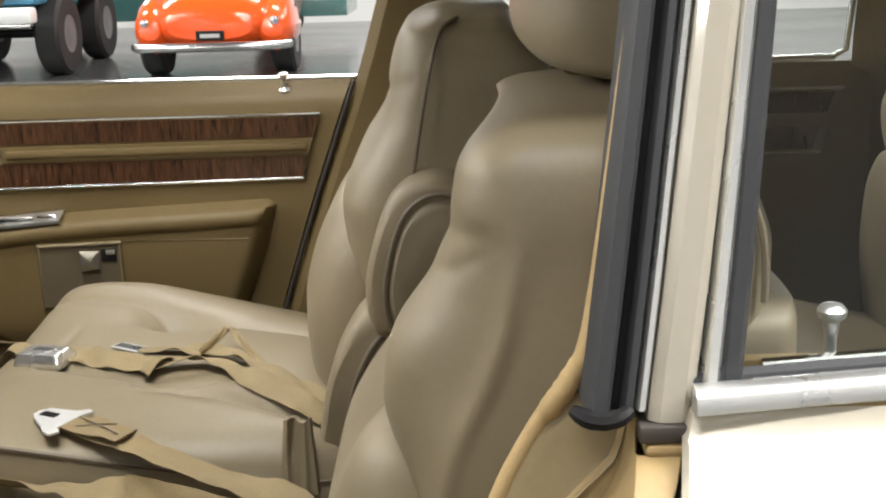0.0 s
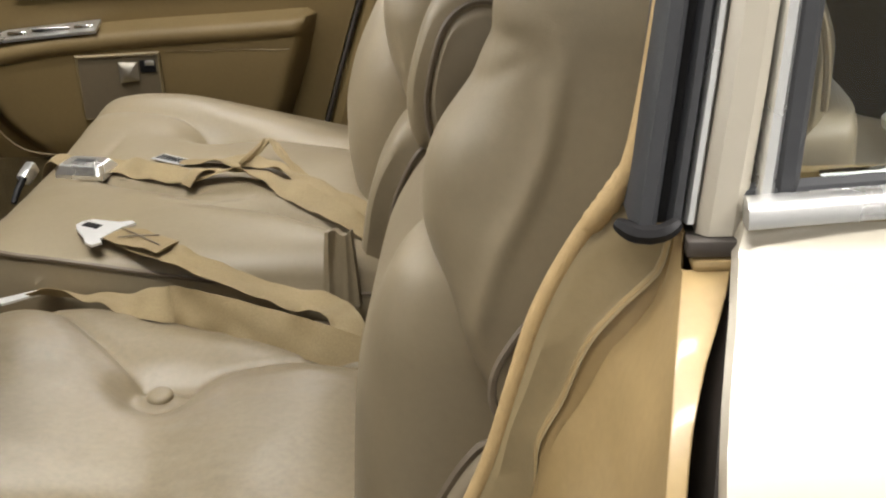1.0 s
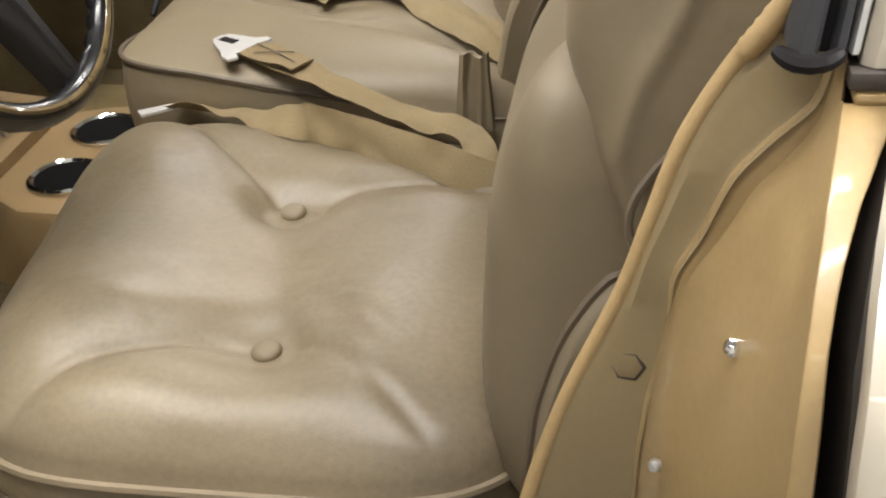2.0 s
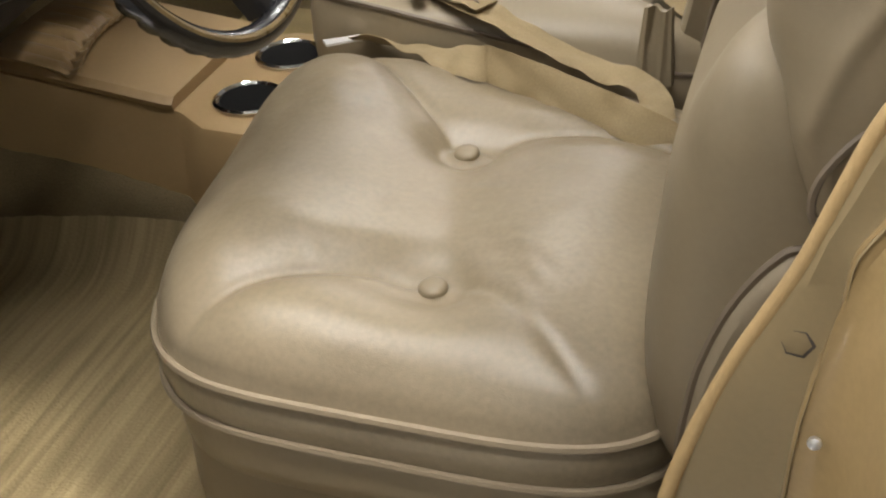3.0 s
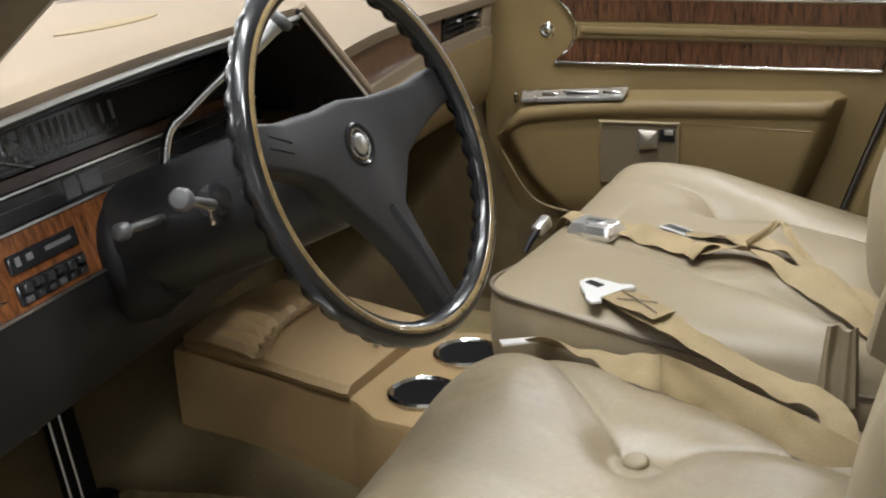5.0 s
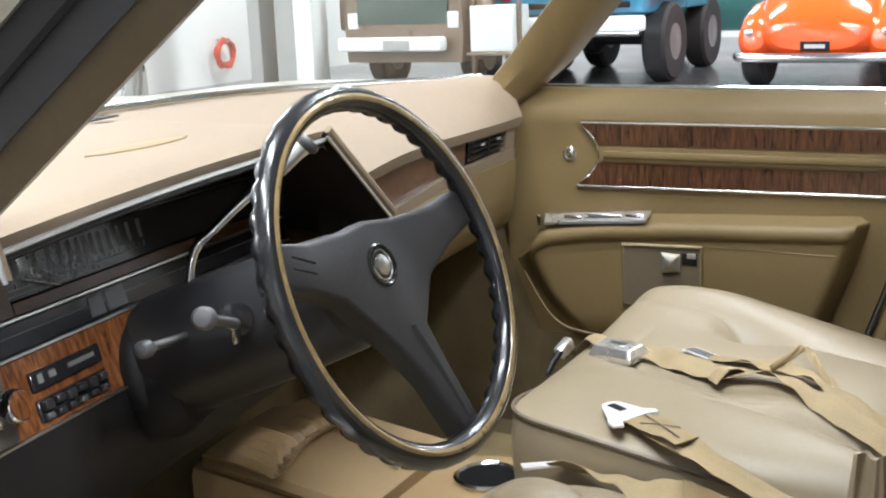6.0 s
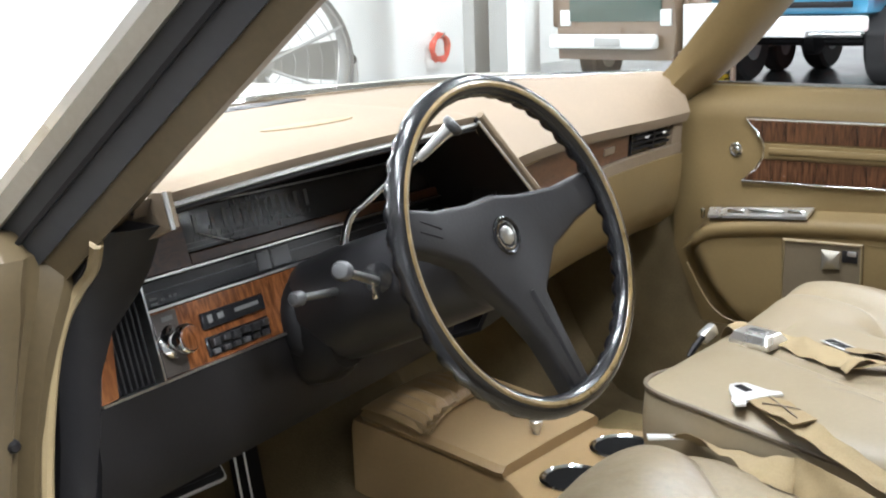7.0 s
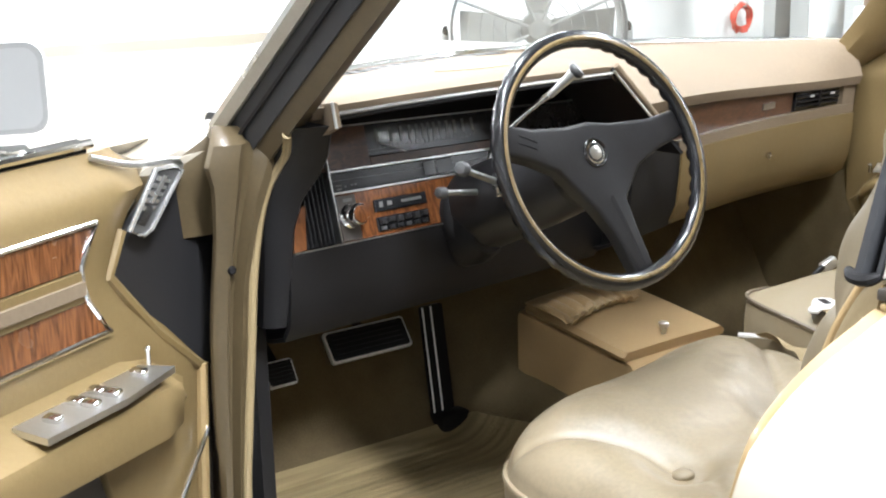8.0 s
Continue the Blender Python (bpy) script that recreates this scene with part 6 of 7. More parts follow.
part("outer_skin", sheet([[d3(u, z, o) for u in np.linspace(0.0, 1.14, 8)] for o, z in ((-0.10, 0.925), (-0.13, 0.90), (-0.19, 0.82), (-0.21, 0.65), (-0.21, 0.35), (-0.18, 0.24))], 0.006), PAINT, ddoor)
# Door front is coloured dark as the shade in the hinge gap.
part("door_front", dplate([(0.0, 0.25), (0.0, 0.88), (0.02, 0.88), (0.02, 0.25)], -0.19, -0.02), BROWNBLACK, ddoor)
part("door_edge", tube([d3(0.05, 0.63, -0.004), d3(0.062, 0.53, -0.004), d3(0.07, 0.44, -0.004), d3(0.03, 0.28, -0.004)], 0.008, 8), JAMB, ddoor)
part("chrome_strip", tube([d3(0.059, 0.543, 0.004), d3(0.145, 0.468, 0.012), d3(0.30, 0.33, 0.012)], 0.0035, 8), CHROME, ddoor, "slanting chrome strip")
part("belt_strip", tube([d3(0.185, 0.942, -0.04), d3(0.37, 0.942, -0.04), d3(1.12, 0.945, -0.04)], 0.006, 8), CHROME, ddoor, "chrome window strip")
part("belt_outer", tube([d3(0.185, 0.938, -0.06), d3(1.12, 0.941, -0.06)], 0.009, 8), CHROME, ddoor)
part("belt_channel", tube([d3(0.19, 0.935, -0.05), d3(1.12, 0.938, -0.05)], 0.008, 6), BLACK, ddoor)
part("corner_seal", tube(smooth_path([d3(0.20, 0.928, -0.03), d3(0.15, 0.912, -0.01), d3(0.09, 0.908, 0.0), d3(0.070, 0.90, 0.0), d3(0.074, 0.888, 0.0)], 5), 0.004, 8), BRUSHED, ddoor)
VP = [(0.074, 0.894), (0.092, 0.902), (0.125, 0.903), (0.184, 0.838), (0.160, 0.828), (0.144, 0.832)]
vent = part("vent_plate", dplate(VP, 0.0, 0.005), GREYKNOB, ddoor, "dark recessed vent plate with a bright rim")
part("rim", tube([d3(u, z, 0.006) for u, z in VP], 0.0030, 6, True), BRIGHT, vent, "bright rim")


def vent_bit(a0, a1, b0, b1, high, material):
    """A piece on the plate: a runs down its length, b across it."""
    def q(a, b):
        return (0.096 + 0.062 * a + 0.020 * b, 0.892 - 0.054 * a + 0.008 * b)
    part("slot", dplate([q(a0, b0), q(a0, b1), q(a1, b1), q(a1, b0)], 0.0048, high), material, vent)


vent_bit(0.06, 0.58, 0.30, 0.55, 0.0075, BRIGHT)
for k in range(5):
    vent_bit(0.10 + 0.14 * k, 0.18 + 0.14 * k, 0.72, 1.0, 0.0075, BRIGHT)
    vent_bit(0.10 + 0.13 * k, 0.16 + 0.13 * k, -0.05, 0.18, 0.0075, BRIGHT)
vent_bit(0.62, 0.98, 0.0, 0.70, 0.0065, BLACK_GLOSS)
TR = [(0.240, 0.860), (0.258, 0.838), (0.271, 0.818), (0.273, 0.800), (0.266, 0.775), (0.250, 0.752), (0.232, 0.730)]
part("trim_frame", tube([d3(u, z, 0.004) for u, z in TR + [(0.84, 0.728), (0.87, 0.862)]], 0.004, 8, True), CHROME, ddoor, "chrome chevron-ended frame")
part("wood_strip", dplate([(0.246, 0.857), (0.262, 0.834), (0.272, 0.814), (0.86, 0.816), (0.865, 0.857)], 0.001, 0.004), WALNUT_LIT, ddoor, "orange-brown walnut strip, its tone brightened for light")
part("wood_strip", dplate([(0.270, 0.775), (0.252, 0.752), (0.240, 0.733), (0.83, 0.732), (0.85, 0.775)], 0.001, 0.004), WALNUT_LIT, ddoor, "orange-brown walnut strip, its tone brightened for light")
part("gold_bar", dplate([(0.276, 0.812), (0.276, 0.777), (0.85, 0.777), (0.86, 0.812)], 0.001, 0.008), VINYL, ddoor)
part("gold_rib", dplate([(0.276, 0.802), (0.276, 0.786), (0.85, 0.786), (0.85, 0.802)], 0.008, 0.013), VINYL_PAD, ddoor)
rings = []
for u, o, zt, zb in ((0.10, 0.0, 0.615, 0.60), (0.13, 0.02, 0.630, 0.59), (0.17, 0.05, 0.652, 0.585), (0.22, 0.065, 0.663, 0.585), (0.5, 0.07, 0.665, 0.60), (0.95, 0.07, 0.668, 0.605), (1.0, 0.03, 0.667, 0.61)):
    rings.append([d3(u, zb - 0.03, -0.01), d3(u, zb, o * 0.5), d3(u, zb + 0.014, o), d3(u, zt - 0.014, o + 0.005), d3(u, zt - 0.002, o), d3(u, zt + 0.012, o * 0.3), d3(u, zt + 0.03, -0.01)])
part("armrest", loft(rings), VINYL, ddoor, "long gold vinyl armrest")
def sw(u, s):
    return d3(u, 0.681 + 0.0 * u, 0.078 - 0.062 * s)


plate_ = part("switch_plate", loft([[sw(u, s) + Vector((0, 0, h)) for u, s in ((0.195, 0.25), (0.205, 0.95), (0.415, 0.97), (0.425, 0.05), (0.30, 0.0))] for h in (-0.008, 0.0)]), BRUSHED, ddoor, "brushed chrome plate of window and seat switches")
for u, s in ((0.235, 0.6), (0.30, 0.35), (0.30, 0.7), (0.335, 0.35), (0.335, 0.7), (0.385, 0.5)):
    part("window_switch", block(sw(u, s) + Vector((0, 0, 0.003)), (0.013, 0.022, 0.009), 0.003, pose(0, 0, 0, 0, 12, -60)), CHROME, plate_)
part("lock_stick", lathe([(0.003, 0), (0.003, 0.016), (0.0045, 0.020), (0.002, 0.023)], sw(0.20, 0.8), (0, 0, 1), 10), CHROME, ddoor)
part("pocket_frame", tube([d3(0.289, 0.602, 0.012), d3(0.60, 0.60, 0.012), d3(0.60, 0.48, 0.012), d3(0.24, 0.44, 0.012)], 0.006, 8, True), VINYL, ddoor)
part("pocket", dplate([(0.285, 0.598), (0.60, 0.598), (0.60, 0.48), (0.245, 0.445)], -0.002, 0.004), BROWNBLACK, ddoor)
# door mirror
MC = d3(0.312, 1.016, -0.09)
mirror = thing("wing_mirror", MC, "chrome door mirror on a tapering stalk", "mirror")
MF = Vector((0.95, -0.30, 0.05)).normalized()
MS = MF.cross(Vector((0, 0, 1))).normalized()
MU = MS.cross(MF)
part("shell", loft([[MC + MS * a * g + MU * b * g - MF * d for a, b in rounded(0.16, 0.100, 0.020, 5)] for d, g in ((0.0, 1.0), (0.012, 1.03), (0.03, 0.98), (0.05, 0.75), (0.06, 0.4))]), CHROME, mirror, "chrome shell")
MIRG = mat("mirror_glass", (0.9, 0.9, 0.9), 0.03, 1.0, var=0.01, rvar=0)
part("glass", loft([[MC + MS * a + MU * b + MF * d for a, b in rounded(0.148, 0.088, 0.016, 5)] for d in (-0.002, 0.002)]), MIRG, mirror)
part("stalk", tube([MC - MF * 0.03 - MU * 0.035, MC - MF * 0.03 - MU * 0.075 + MS * 0.01, d3(0.235, 0.925, -0.10)], [0.013, 0.015, 0.022], 10), CHROME, mirror)
# ---- seat belts ----
def strap(name, pts, wide, parent, ups=None, label="", material=None, per=10, curl=0.0030):
    p = smooth_path(pts, per)
    if ups is None:
        us = [(0, 0, 1)] * len(p)
    else:
        us = [tuple(v) for v in smooth_path(ups, per)]
    return part(name, ribbon(p, wide, 0.0022, us, curl, seed=len(pts) * 1.7), material or BELT, parent, label)


bA = thing("seat_belt", (0.2, 0.0, 0.60), "tan seat belt with a bright tongue lying on the passenger's cushion", "seat belt", "seat belts")
strap("webbing", [(0.105, 0.024, 0.6065), (0.150, -0.003, 0.603), (0.185, -0.018, 0.595), (0.215, -0.022, 0.583), (0.250, -0.030, 0.571), (0.290, -0.038, 0.561), (0.325, -0.050, 0.556), (0.354, -0.062, 0.555), (0.377, -0.086, 0.557), (0.391, -0.112, 0.555), (0.399, -0.136, 0.549), (0.405, -0.157, 0.538)], 0.035, bA, [(0, 0, 1), (0, 0, 1), (0, -0.2, 1), (0, -0.25, 1), (0, -0.1, 1), (0, -0.15, 1), (0, -0.2, 1), (0.1, -0.35, 1), (0.4, -0.6, 0.7), (0.5, -0.8, 0.3), (0.3, -0.9, 0.3), (0, -0.9, 0.4)])
strap("stitched_end", [(0.100, 0.027, 0.609), (0.137, 0.005, 0.6095), (0.176, -0.015, 0.607)], 0.039, bA, None, "darker stitched webbing end", mat("brown_webbing", (0.25, 0.185, 0.095), 0.8, var=0.12, fine=500, bump=0.4, bscale=900), curl=0.0006)
TNG = [(0.052, 0.038), (0.047, 0.051), (0.051, 0.062), (0.062, 0.069), (0.098, 0.058), (0.112, 0.062), (0.119, 0.054), (0.106, 0.040), (0.090, 0.006), (0.096, -0.005), (0.086, -0.013), (0.075, -0.003), (0.068, 0.014)]
part("tongue", loft([[(x, y, 0.608 + h) for x, y in TNG] for h in (0.0, 0.003)]), PALE_METAL, bA, "bright slotted tongue")
part("slot", block((0.068, 0.047, 0.6115), (0.024, 0.011, 0.001), 0.0, pose(0, 0, 0, 0, 0, -28)), BLACK, bA)

bB = thing("seat_belt", (0.2, -0.05, 0.56), "twisted tan seat belt lying between the seats", "seat belt", "seat belts")
strap("webbing", [(0.018, -0.028, 0.557), (0.040, -0.034, 0.559), (0.066, -0.042, 0.562), (0.115, -0.058, 0.563), (0.157, -0.078, 0.565), (0.192, -0.096, 0.573), (0.206, -0.098, 0.573), (0.259, -0.123, 0.571), (0.326, -0.152, 0.566), (0.370, -0.166, 0.558), (0.407, -0.175, 0.548), (0.43, -0.175, 0.53)], 0.041, bB, [(0, 0.42, 0.9), (0, 0.42, 0.9), (0, 0.35, 0.93), (0, 0.1, 1), (0, -0.5, 0.86), (0.35, -0.95, 0.45), (-0.35, -0.95, 0.4), (-0.15, -0.9, 0.42), (0, -0.9, 0.45), (0, -0.85, 0.5), (0, -0.8, 0.6), (0, -0.8, 0.6)])
part("tongue", loft([[(x, y, 0.556 + h) for x, y in ((-0.022, -0.045), (0.018, -0.020), (0.024, -0.030), (-0.012, -0.058))] for h in (0, 0.003)]), PALE_METAL, bB, "bright tongue")

bC = thing("seat_belt", (0.1, 0.24, 0.62), "tan lap belt with a chrome buckle on the passenger's cushion", "seat belt", "seat belts")
pC = [(-0.10, 0.33), (-0.075, 0.315), (-0.03, 0.275), (0.04, 0.250), (0.09, 0.225), (0.155, 0.195), (0.21, 0.200), (0.26, 0.180), (0.31, 0.130), (0.375, 0.075), (0.42, 0.05)]
zC = [0.0, 0.006, 0.006, 0.006, 0.008, 0.008, 0.014, 0.010, 0.008, 0.008, 0.0]
strap("webbing", [(x, y, max(0.56, top_p(x, y) - (0.06 if i == 0 else 0)) + h) for i, ((x, y), h) in enumerate(zip(pC, zC))], 0.034, bC, [(-0.8, 0, 0.4), (-0.3, 0, 1), (0, 0.2, 1), (0, -0.4, 0.9), (0.1, -0.5, 0.8), (-0.1, -0.2, 1), (0.1, 0.4, 0.9), (0, 0.2, 1), (0, -0.3, 1), (0, -0.2, 1), (0, 0, 1)])
strap("second_webbing", [(x + 0.006, y + 0.016, top_p(x, y) + h) for (x, y), h in zip(((0.12, 0.25), (0.17, 0.24), (0.22, 0.225), (0.28, 0.18), (0.34, 0.12), (0.40, 0.075)), (0.003, 0.006, 0.008, 0.011, 0.008, 0.003))], 0.028, bC, [(0, 0, 1), (0.1, 0.2, 1), (0, -0.2, 1), (0, 0.5, 0.8), (0, -0.1, 1), (0, 0, 1)])
strap("loop", [(0.215, 0.225, 0.622), (0.235, 0.262, 0.634), (0.246, 0.280, 0.640), (0.262, 0.255, 0.632), (0.285, 0.218, 0.623), (0.325, 0.155, 0.613), (0.367, 0.09, 0.605)], 0.010, bC, [(1, 0, 0.3), (0.9, 0, 0.5), (0.2, 0.3, 1), (-0.8, 0, 0.6), (-0.6, 0, 0.7), (0, 0, 1), (0, 0, 1)])
strap("keeper", [(0.150, 0.172, 0.616), (0.165, 0.186, 0.630), (0.180, 0.20, 0.622)], 0.022, bC)
BQ = Matrix.Translation((-0.002, 0.247, 0.607)) @ pose(0, 0, 0, 4, -2, -18)
buck = part("buckle", loft([[BQ @ Vector((x, y, h)) for x, y in rounded(a, b, 0.005, 3)] for a, b, h in ((0.072, 0.046, 0.0), (0.074, 0.048, 0.003), (0.073, 0.047, 0.008), (0.064, 0.034, 0.018), (0.060, 0.030, 0.0193))]), BRIGHT, bC, "chrome push-button buckle", smooth=False)
part("button_frame", tube([BQ @ Vector((x, y, 0.0195)) for x, y in rounded(0.034, 0.014, 0.003, 3)], 0.0016, 6, True), BRIGHT, buck)
part("button", loft([[BQ @ Vector((x, y, h)) for x, y in rounded(0.030, 0.010, 0.002, 2)] for h in (0.0185, 0.0203)]), GREYKNOB, buck)
part("buckle_tail", tube([(-0.104, 0.280, 0.594), (-0.110, 0.262, 0.580), (-0.113, 0.248, 0.566)], [0.005, 0.005, 0.004], 8), BLACK, bC, "black buckle sleeve")
part("end_clip", block((-0.104, 0.292, 0.594), (0.016, 0.032, 0.020), 0.004, pose(0, 0, 0, 25, 0, -15)), BRIGHT, bC)
tag = part("paper_tag", block((0.110, 0.275, top_p(0.110, 0.275) + 0.003), (0.062, 0.023, 0.001), 0.0, pose(0, 0, 0, 0, 0, -32)), PALE, bC, "small white printed belt tag")
for k in range(8):
    q = Matrix.Translation((0.110, 0.275, top_p(0.110, 0.275) + 0.0042)) @ pose(0, 0, 0, 0, 0, -32)
    c = q @ Vector((-0.025 + 0.0071 * k, 0, 0))
    part("print_bar", block(c, (0.0034, 0.015, 0.0008), 0, pose(0, 0, 0, 0, 0, -32)), BLACK, tag)
# gathered leather gusset at the passenger backrest's foot
rows = []
for t in np.linspace(0, 1, 26):
    row = []
    for v in np.linspace(0, 1, 26):
        x = (0.357 + 0.030 * v) * (1 - t) + (0.350 + 0.044 * v) * t
        z = 0.618 * (1 - t) + (0.533 - 0.004 * v) * t
        fold = 0.005 * math.exp(-((v - 0.16 - 0.06 * t) / 0.09) ** 2) - 0.005 * math.exp(-((v - 0.42 + 0.25 * t) / 0.12) ** 2) * ss(0.9, 0.2, t) + 0.0035 * math.exp(-((v - 0.80 + 0.1 * t) / 0.08) ** 2)
        row.append((x, -0.008 - fold - 0.012 * t, z + 0.003 * math.sin(v * 7)))
    rows.append(row)
part("gusset", sheet(rows, way=(0.002, 0.008, 0)), LEATHER, pseat, "creased leather gusset")
for u0, u1 in (((0.108, 0.034), (0.168, -0.020)), ((0.112, 0.006), (0.160, 0.010))):
    part("stitching", tube([(u0[0], u0[1], 0.6125), ((u0[0] + u1[0]) / 2, (u0[1] + u1[1]) / 2, 0.6135), (u1[0], u1[1], 0.6125)], 0.0009, 5), PIPING, bA)

# ---- other things in the garage ----
ORANGE = mat("orange_paint", (0.85, 0.10, 0.01), 0.15, var=0.03, coat=1.0, rvar=0.02)
TYRE = mat("tyre_rubber", (0.022, 0.022, 0.022), 0.75, var=0.15)
BLUE = mat("blue_paint", (0.06, 0.26, 0.42), 0.3, var=0.05, coat=0.5)
WHITE = mat("white_paint", (0.75, 0.76, 0.75), 0.35, var=0.04, coat=0.3)
TEAL = mat("teal_paint", (0.07, 0.20, 0.19), 0.25, var=0.05, coat=0.6)


RIM = mat("grey_steel_rim", (0.22, 0.22, 0.22), 0.4, 0.4, var=0.2)


def wheel_at(parent, x, y, r, w, white=True, axis="x"):
    a = (1, 0, 0)
    t = part("tyre", lathe([(r * 0.44, -w * 0.46), (r * 0.55, -w / 2), (r * 0.92, -w / 2), (r, -w * 0.36), (r, w * 0.36), (r * 0.92, w / 2), (r * 0.55, w / 2), (r * 0.44, w * 0.46)], (x, y, r), a, 28), TYRE, parent)
    part("rim", lathe([(r * 0.05, -w * 0.50), (r * 0.40, -w * 0.53), (r * 0.46, -w * 0.50), (r * 0.46, w * 0.50), (r * 0.40, w * 0.47), (r * 0.25, w * 0.51), (r * 0.05, w * 0.52)], (x, y, r), a, 24), RIM if white else BRUSHED, parent)


OX, OY = -1.64, 9.90
orange = thing("parked_coupe", (OX, OY, 0), "orange rounded vintage coupe with a chrome rear bumper", "car")
rings = []
for y, z0, z1, w in ((OY - 0.10, 0.36, 0.62, 0.40), (OY, 0.28, 0.75, 0.52), (OY + 0.15, 0.24, 0.92, 0.56), (OY + 0.4, 0.22, 1.10, 0.58), (OY + 0.8, 0.22, 1.28, 0.58), (OY + 1.3, 0.22, 1.40, 0.56), (OY + 2.0, 0.22, 1.36, 0.55), (OY + 2.5, 0.22, 0.98, 0.55), (OY + 3.8, 0.25, 0.90, 0.40)):
    ring = []
    for k in range(28):
        b = 2 * math.pi * k / 28
        c, s = math.cos(b), math.sin(b)
        ring.append((OX + w * math.copysign(abs(c) ** 0.75, c), y, (z0 + z1) / 2 + (z1 - z0) / 2 * math.copysign(abs(s) ** 0.8, s)))
    rings.append(ring)
part("body", loft(rings), ORANGE, orange, "glossy orange body")
for s in (-1, 1):
    rr = []
    for y, r, w in ((OY - 0.06, 0.10, 0.10), (OY + 0.0, 0.20, 0.15), (OY + 0.15, 0.30, 0.18), (OY + 0.4, 0.36, 0.19), (OY + 0.7, 0.34, 0.18), (OY + 1.0, 0.18, 0.12)):
        rr.append([(OX + s * 0.57 + w * math.cos(2 * math.pi * k / 16), y, 0.44 + r * math.sin(2 * math.pi * k / 16) * (1 if math.sin(2 * math.pi * k / 16) > 0 else 0.75)) for k in range(16)])
    part("rear_wing", loft(rr), ORANGE, orange)
    part("tail_lamp", lathe([(0.045, 0), (0.04, 0.03), (0.02, 0.04)], (OX + s * 0.60, OY - 0.07, 0.52), (0, -1, 0), 14), CHROME, orange, "round chrome-ringed tail lamp")
    wheel_at(orange, OX + s * 0.62, OY + 0.45, 0.33, 0.22)
part("bumper", tube(smooth_path([(OX - 0.72, OY - 0.02, 0.30), (OX - 0.60, OY - 0.14, 0.30), (OX, OY - 0.20, 0.30), (OX + 0.60, OY - 0.14, 0.30), (OX + 0.72, OY - 0.02, 0.30)], 6), 0.045, 10), CHROME, orange, "chrome rear bumper")
part("plate", block((OX, OY - 0.115, 0.395), (0.26, 0.02, 0.09), 0.005), BLACK, orange, "dark number plate")
part("plate_bar", block((OX, OY - 0.127, 0.395), (0.18, 0.006, 0.035), 0.0), PALE, orange)
for z in (0.555, 0.66):
    part("lid_trim", block((OX, OY - 0.06 + (z - 0.5) * 0.35, z), (0.24 if z < 0.6 else 0.18, 0.02, 0.025), 0.006), CHROME, orange)

TX, TY = -4.06, 10.12
truck = thing("parked_truck", (TX, TY, 0), "blue and white lifted pickup on large tyres", "truck")
part("bed", block((TX - 0.05, TY + 1.0, 0.95), (1.62, 2.2, 0.5), 0.05), BLUE, truck, "blue pickup bed")
part("tailgate", block((TX - 0.05, TY - 0.12, 0.98), (1.25, 0.06, 0.40), 0.02), BLUE, truck)
part("bed_floor", block((TX - 0.05, TY - 0.16, 0.80), (1.35, 0.05, 0.06), 0.01), BLACK, truck)
part("cab", block((TX - 0.05, TY + 2.6, 1.45), (1.6, 1.4, 0.8), 0.12), WHITE, truck)
part("rear_bumper", block((TX - 0.05, TY - 0.26, 0.62), (1.70, 0.18, 0.15), 0.03), WHITE, truck, "white step bumper")
part("bumper_step", block((TX - 0.05, TY - 0.30, 0.53), (0.6, 0.14, 0.06), 0.015), WHITE, truck)
part("axle", tube([(TX - 0.8, TY + 0.5, 0.43), (TX + 0.7, TY + 0.5, 0.43)], 0.06, 10), BLACK, truck)
part("differential", lathe([(0.05, -0.14), (0.15, -0.05), (0.15, 0.05), (0.05, 0.14)], (TX + 0.0, TY + 0.5, 0.43), (1, 0, 0), 16), BLACK, truck)
part("exhaust", tube([(TX - 0.5, TY + 0.2, 0.5), (TX + 0.6, TY + 0.2, 0.5)], 0.03, 8), BRUSHED, truck)
for s in (-1, 1):
    wheel_at(truck, TX + s * 0.76, TY + 0.5, 0.40, 0.24)
    wheel_at(truck, TX + s * 0.62, TY + 2.34, 0.40, 0.24)
    part("wheel_arch", block((TX + s * 0.80, TY + 0.6, 0.98), (0.20, 1.2, 0.26), 0.06), WHITE, truck)
    part("tail_lamp", block((TX + s * 0.70, TY - 0.16, 0.98), (0.10, 0.05, 0.24), 0.015), mat("red_lens", (0.5, 0.02, 0.02), 0.2, var=0.05), truck, "red tail lamp")

teal = thing("parked_sedan", (-2.9, 14.6, 0), "teal vintage sedan parked behind", "car")
part("body", loft([[(x, 14.6 + 0.85 * c, 0.28 + z) for c, z in ((-1, 0.05), (-1, 0.45), (-0.9, 0.62), (0.9, 0.62), (1, 0.45), (1, 0.05))] for x in (-5.2, -5.0, -1.0, -0.7)]), TEAL, teal)
part("cabin", loft([[(x, 14.6 + 0.7 * c, z) for c, z in ((-1, 0.85), (-0.8, 1.40), (0.8, 1.40), (1, 0.85))] for x in (-3.9, -3.5, -2.0, -1.5)]), TEAL, teal)
for x in (-4.3, -1.6):
    t = part("tyre", lathe([(0.2, -0.1), (0.33, -0.1), (0.34, 0.1), (0.2, 0.1)], (x, 13.85, 0.34), (0, 1, 0), 24), TYRE, teal)
# ---- beyond the windscreen ----
FANGREY = mat("grey_enamel", (0.17, 0.17, 0.167), 0.5, var=0.1)
GREYMETAL = mat("grey_powder_coat", (0.35, 0.35, 0.34), 0.5, var=0.08)
FC, FA = Vector((-4.0, 2.95, 0.745)), Vector((0.80, -0.60, 0.0)).normalized()
FS = Vector((0.60, 0.80, 0.0))
fan = thing("drum_fan", (-4.1, 3.0, 0), "large grey drum fan on a wheeled floor stand", "fan")


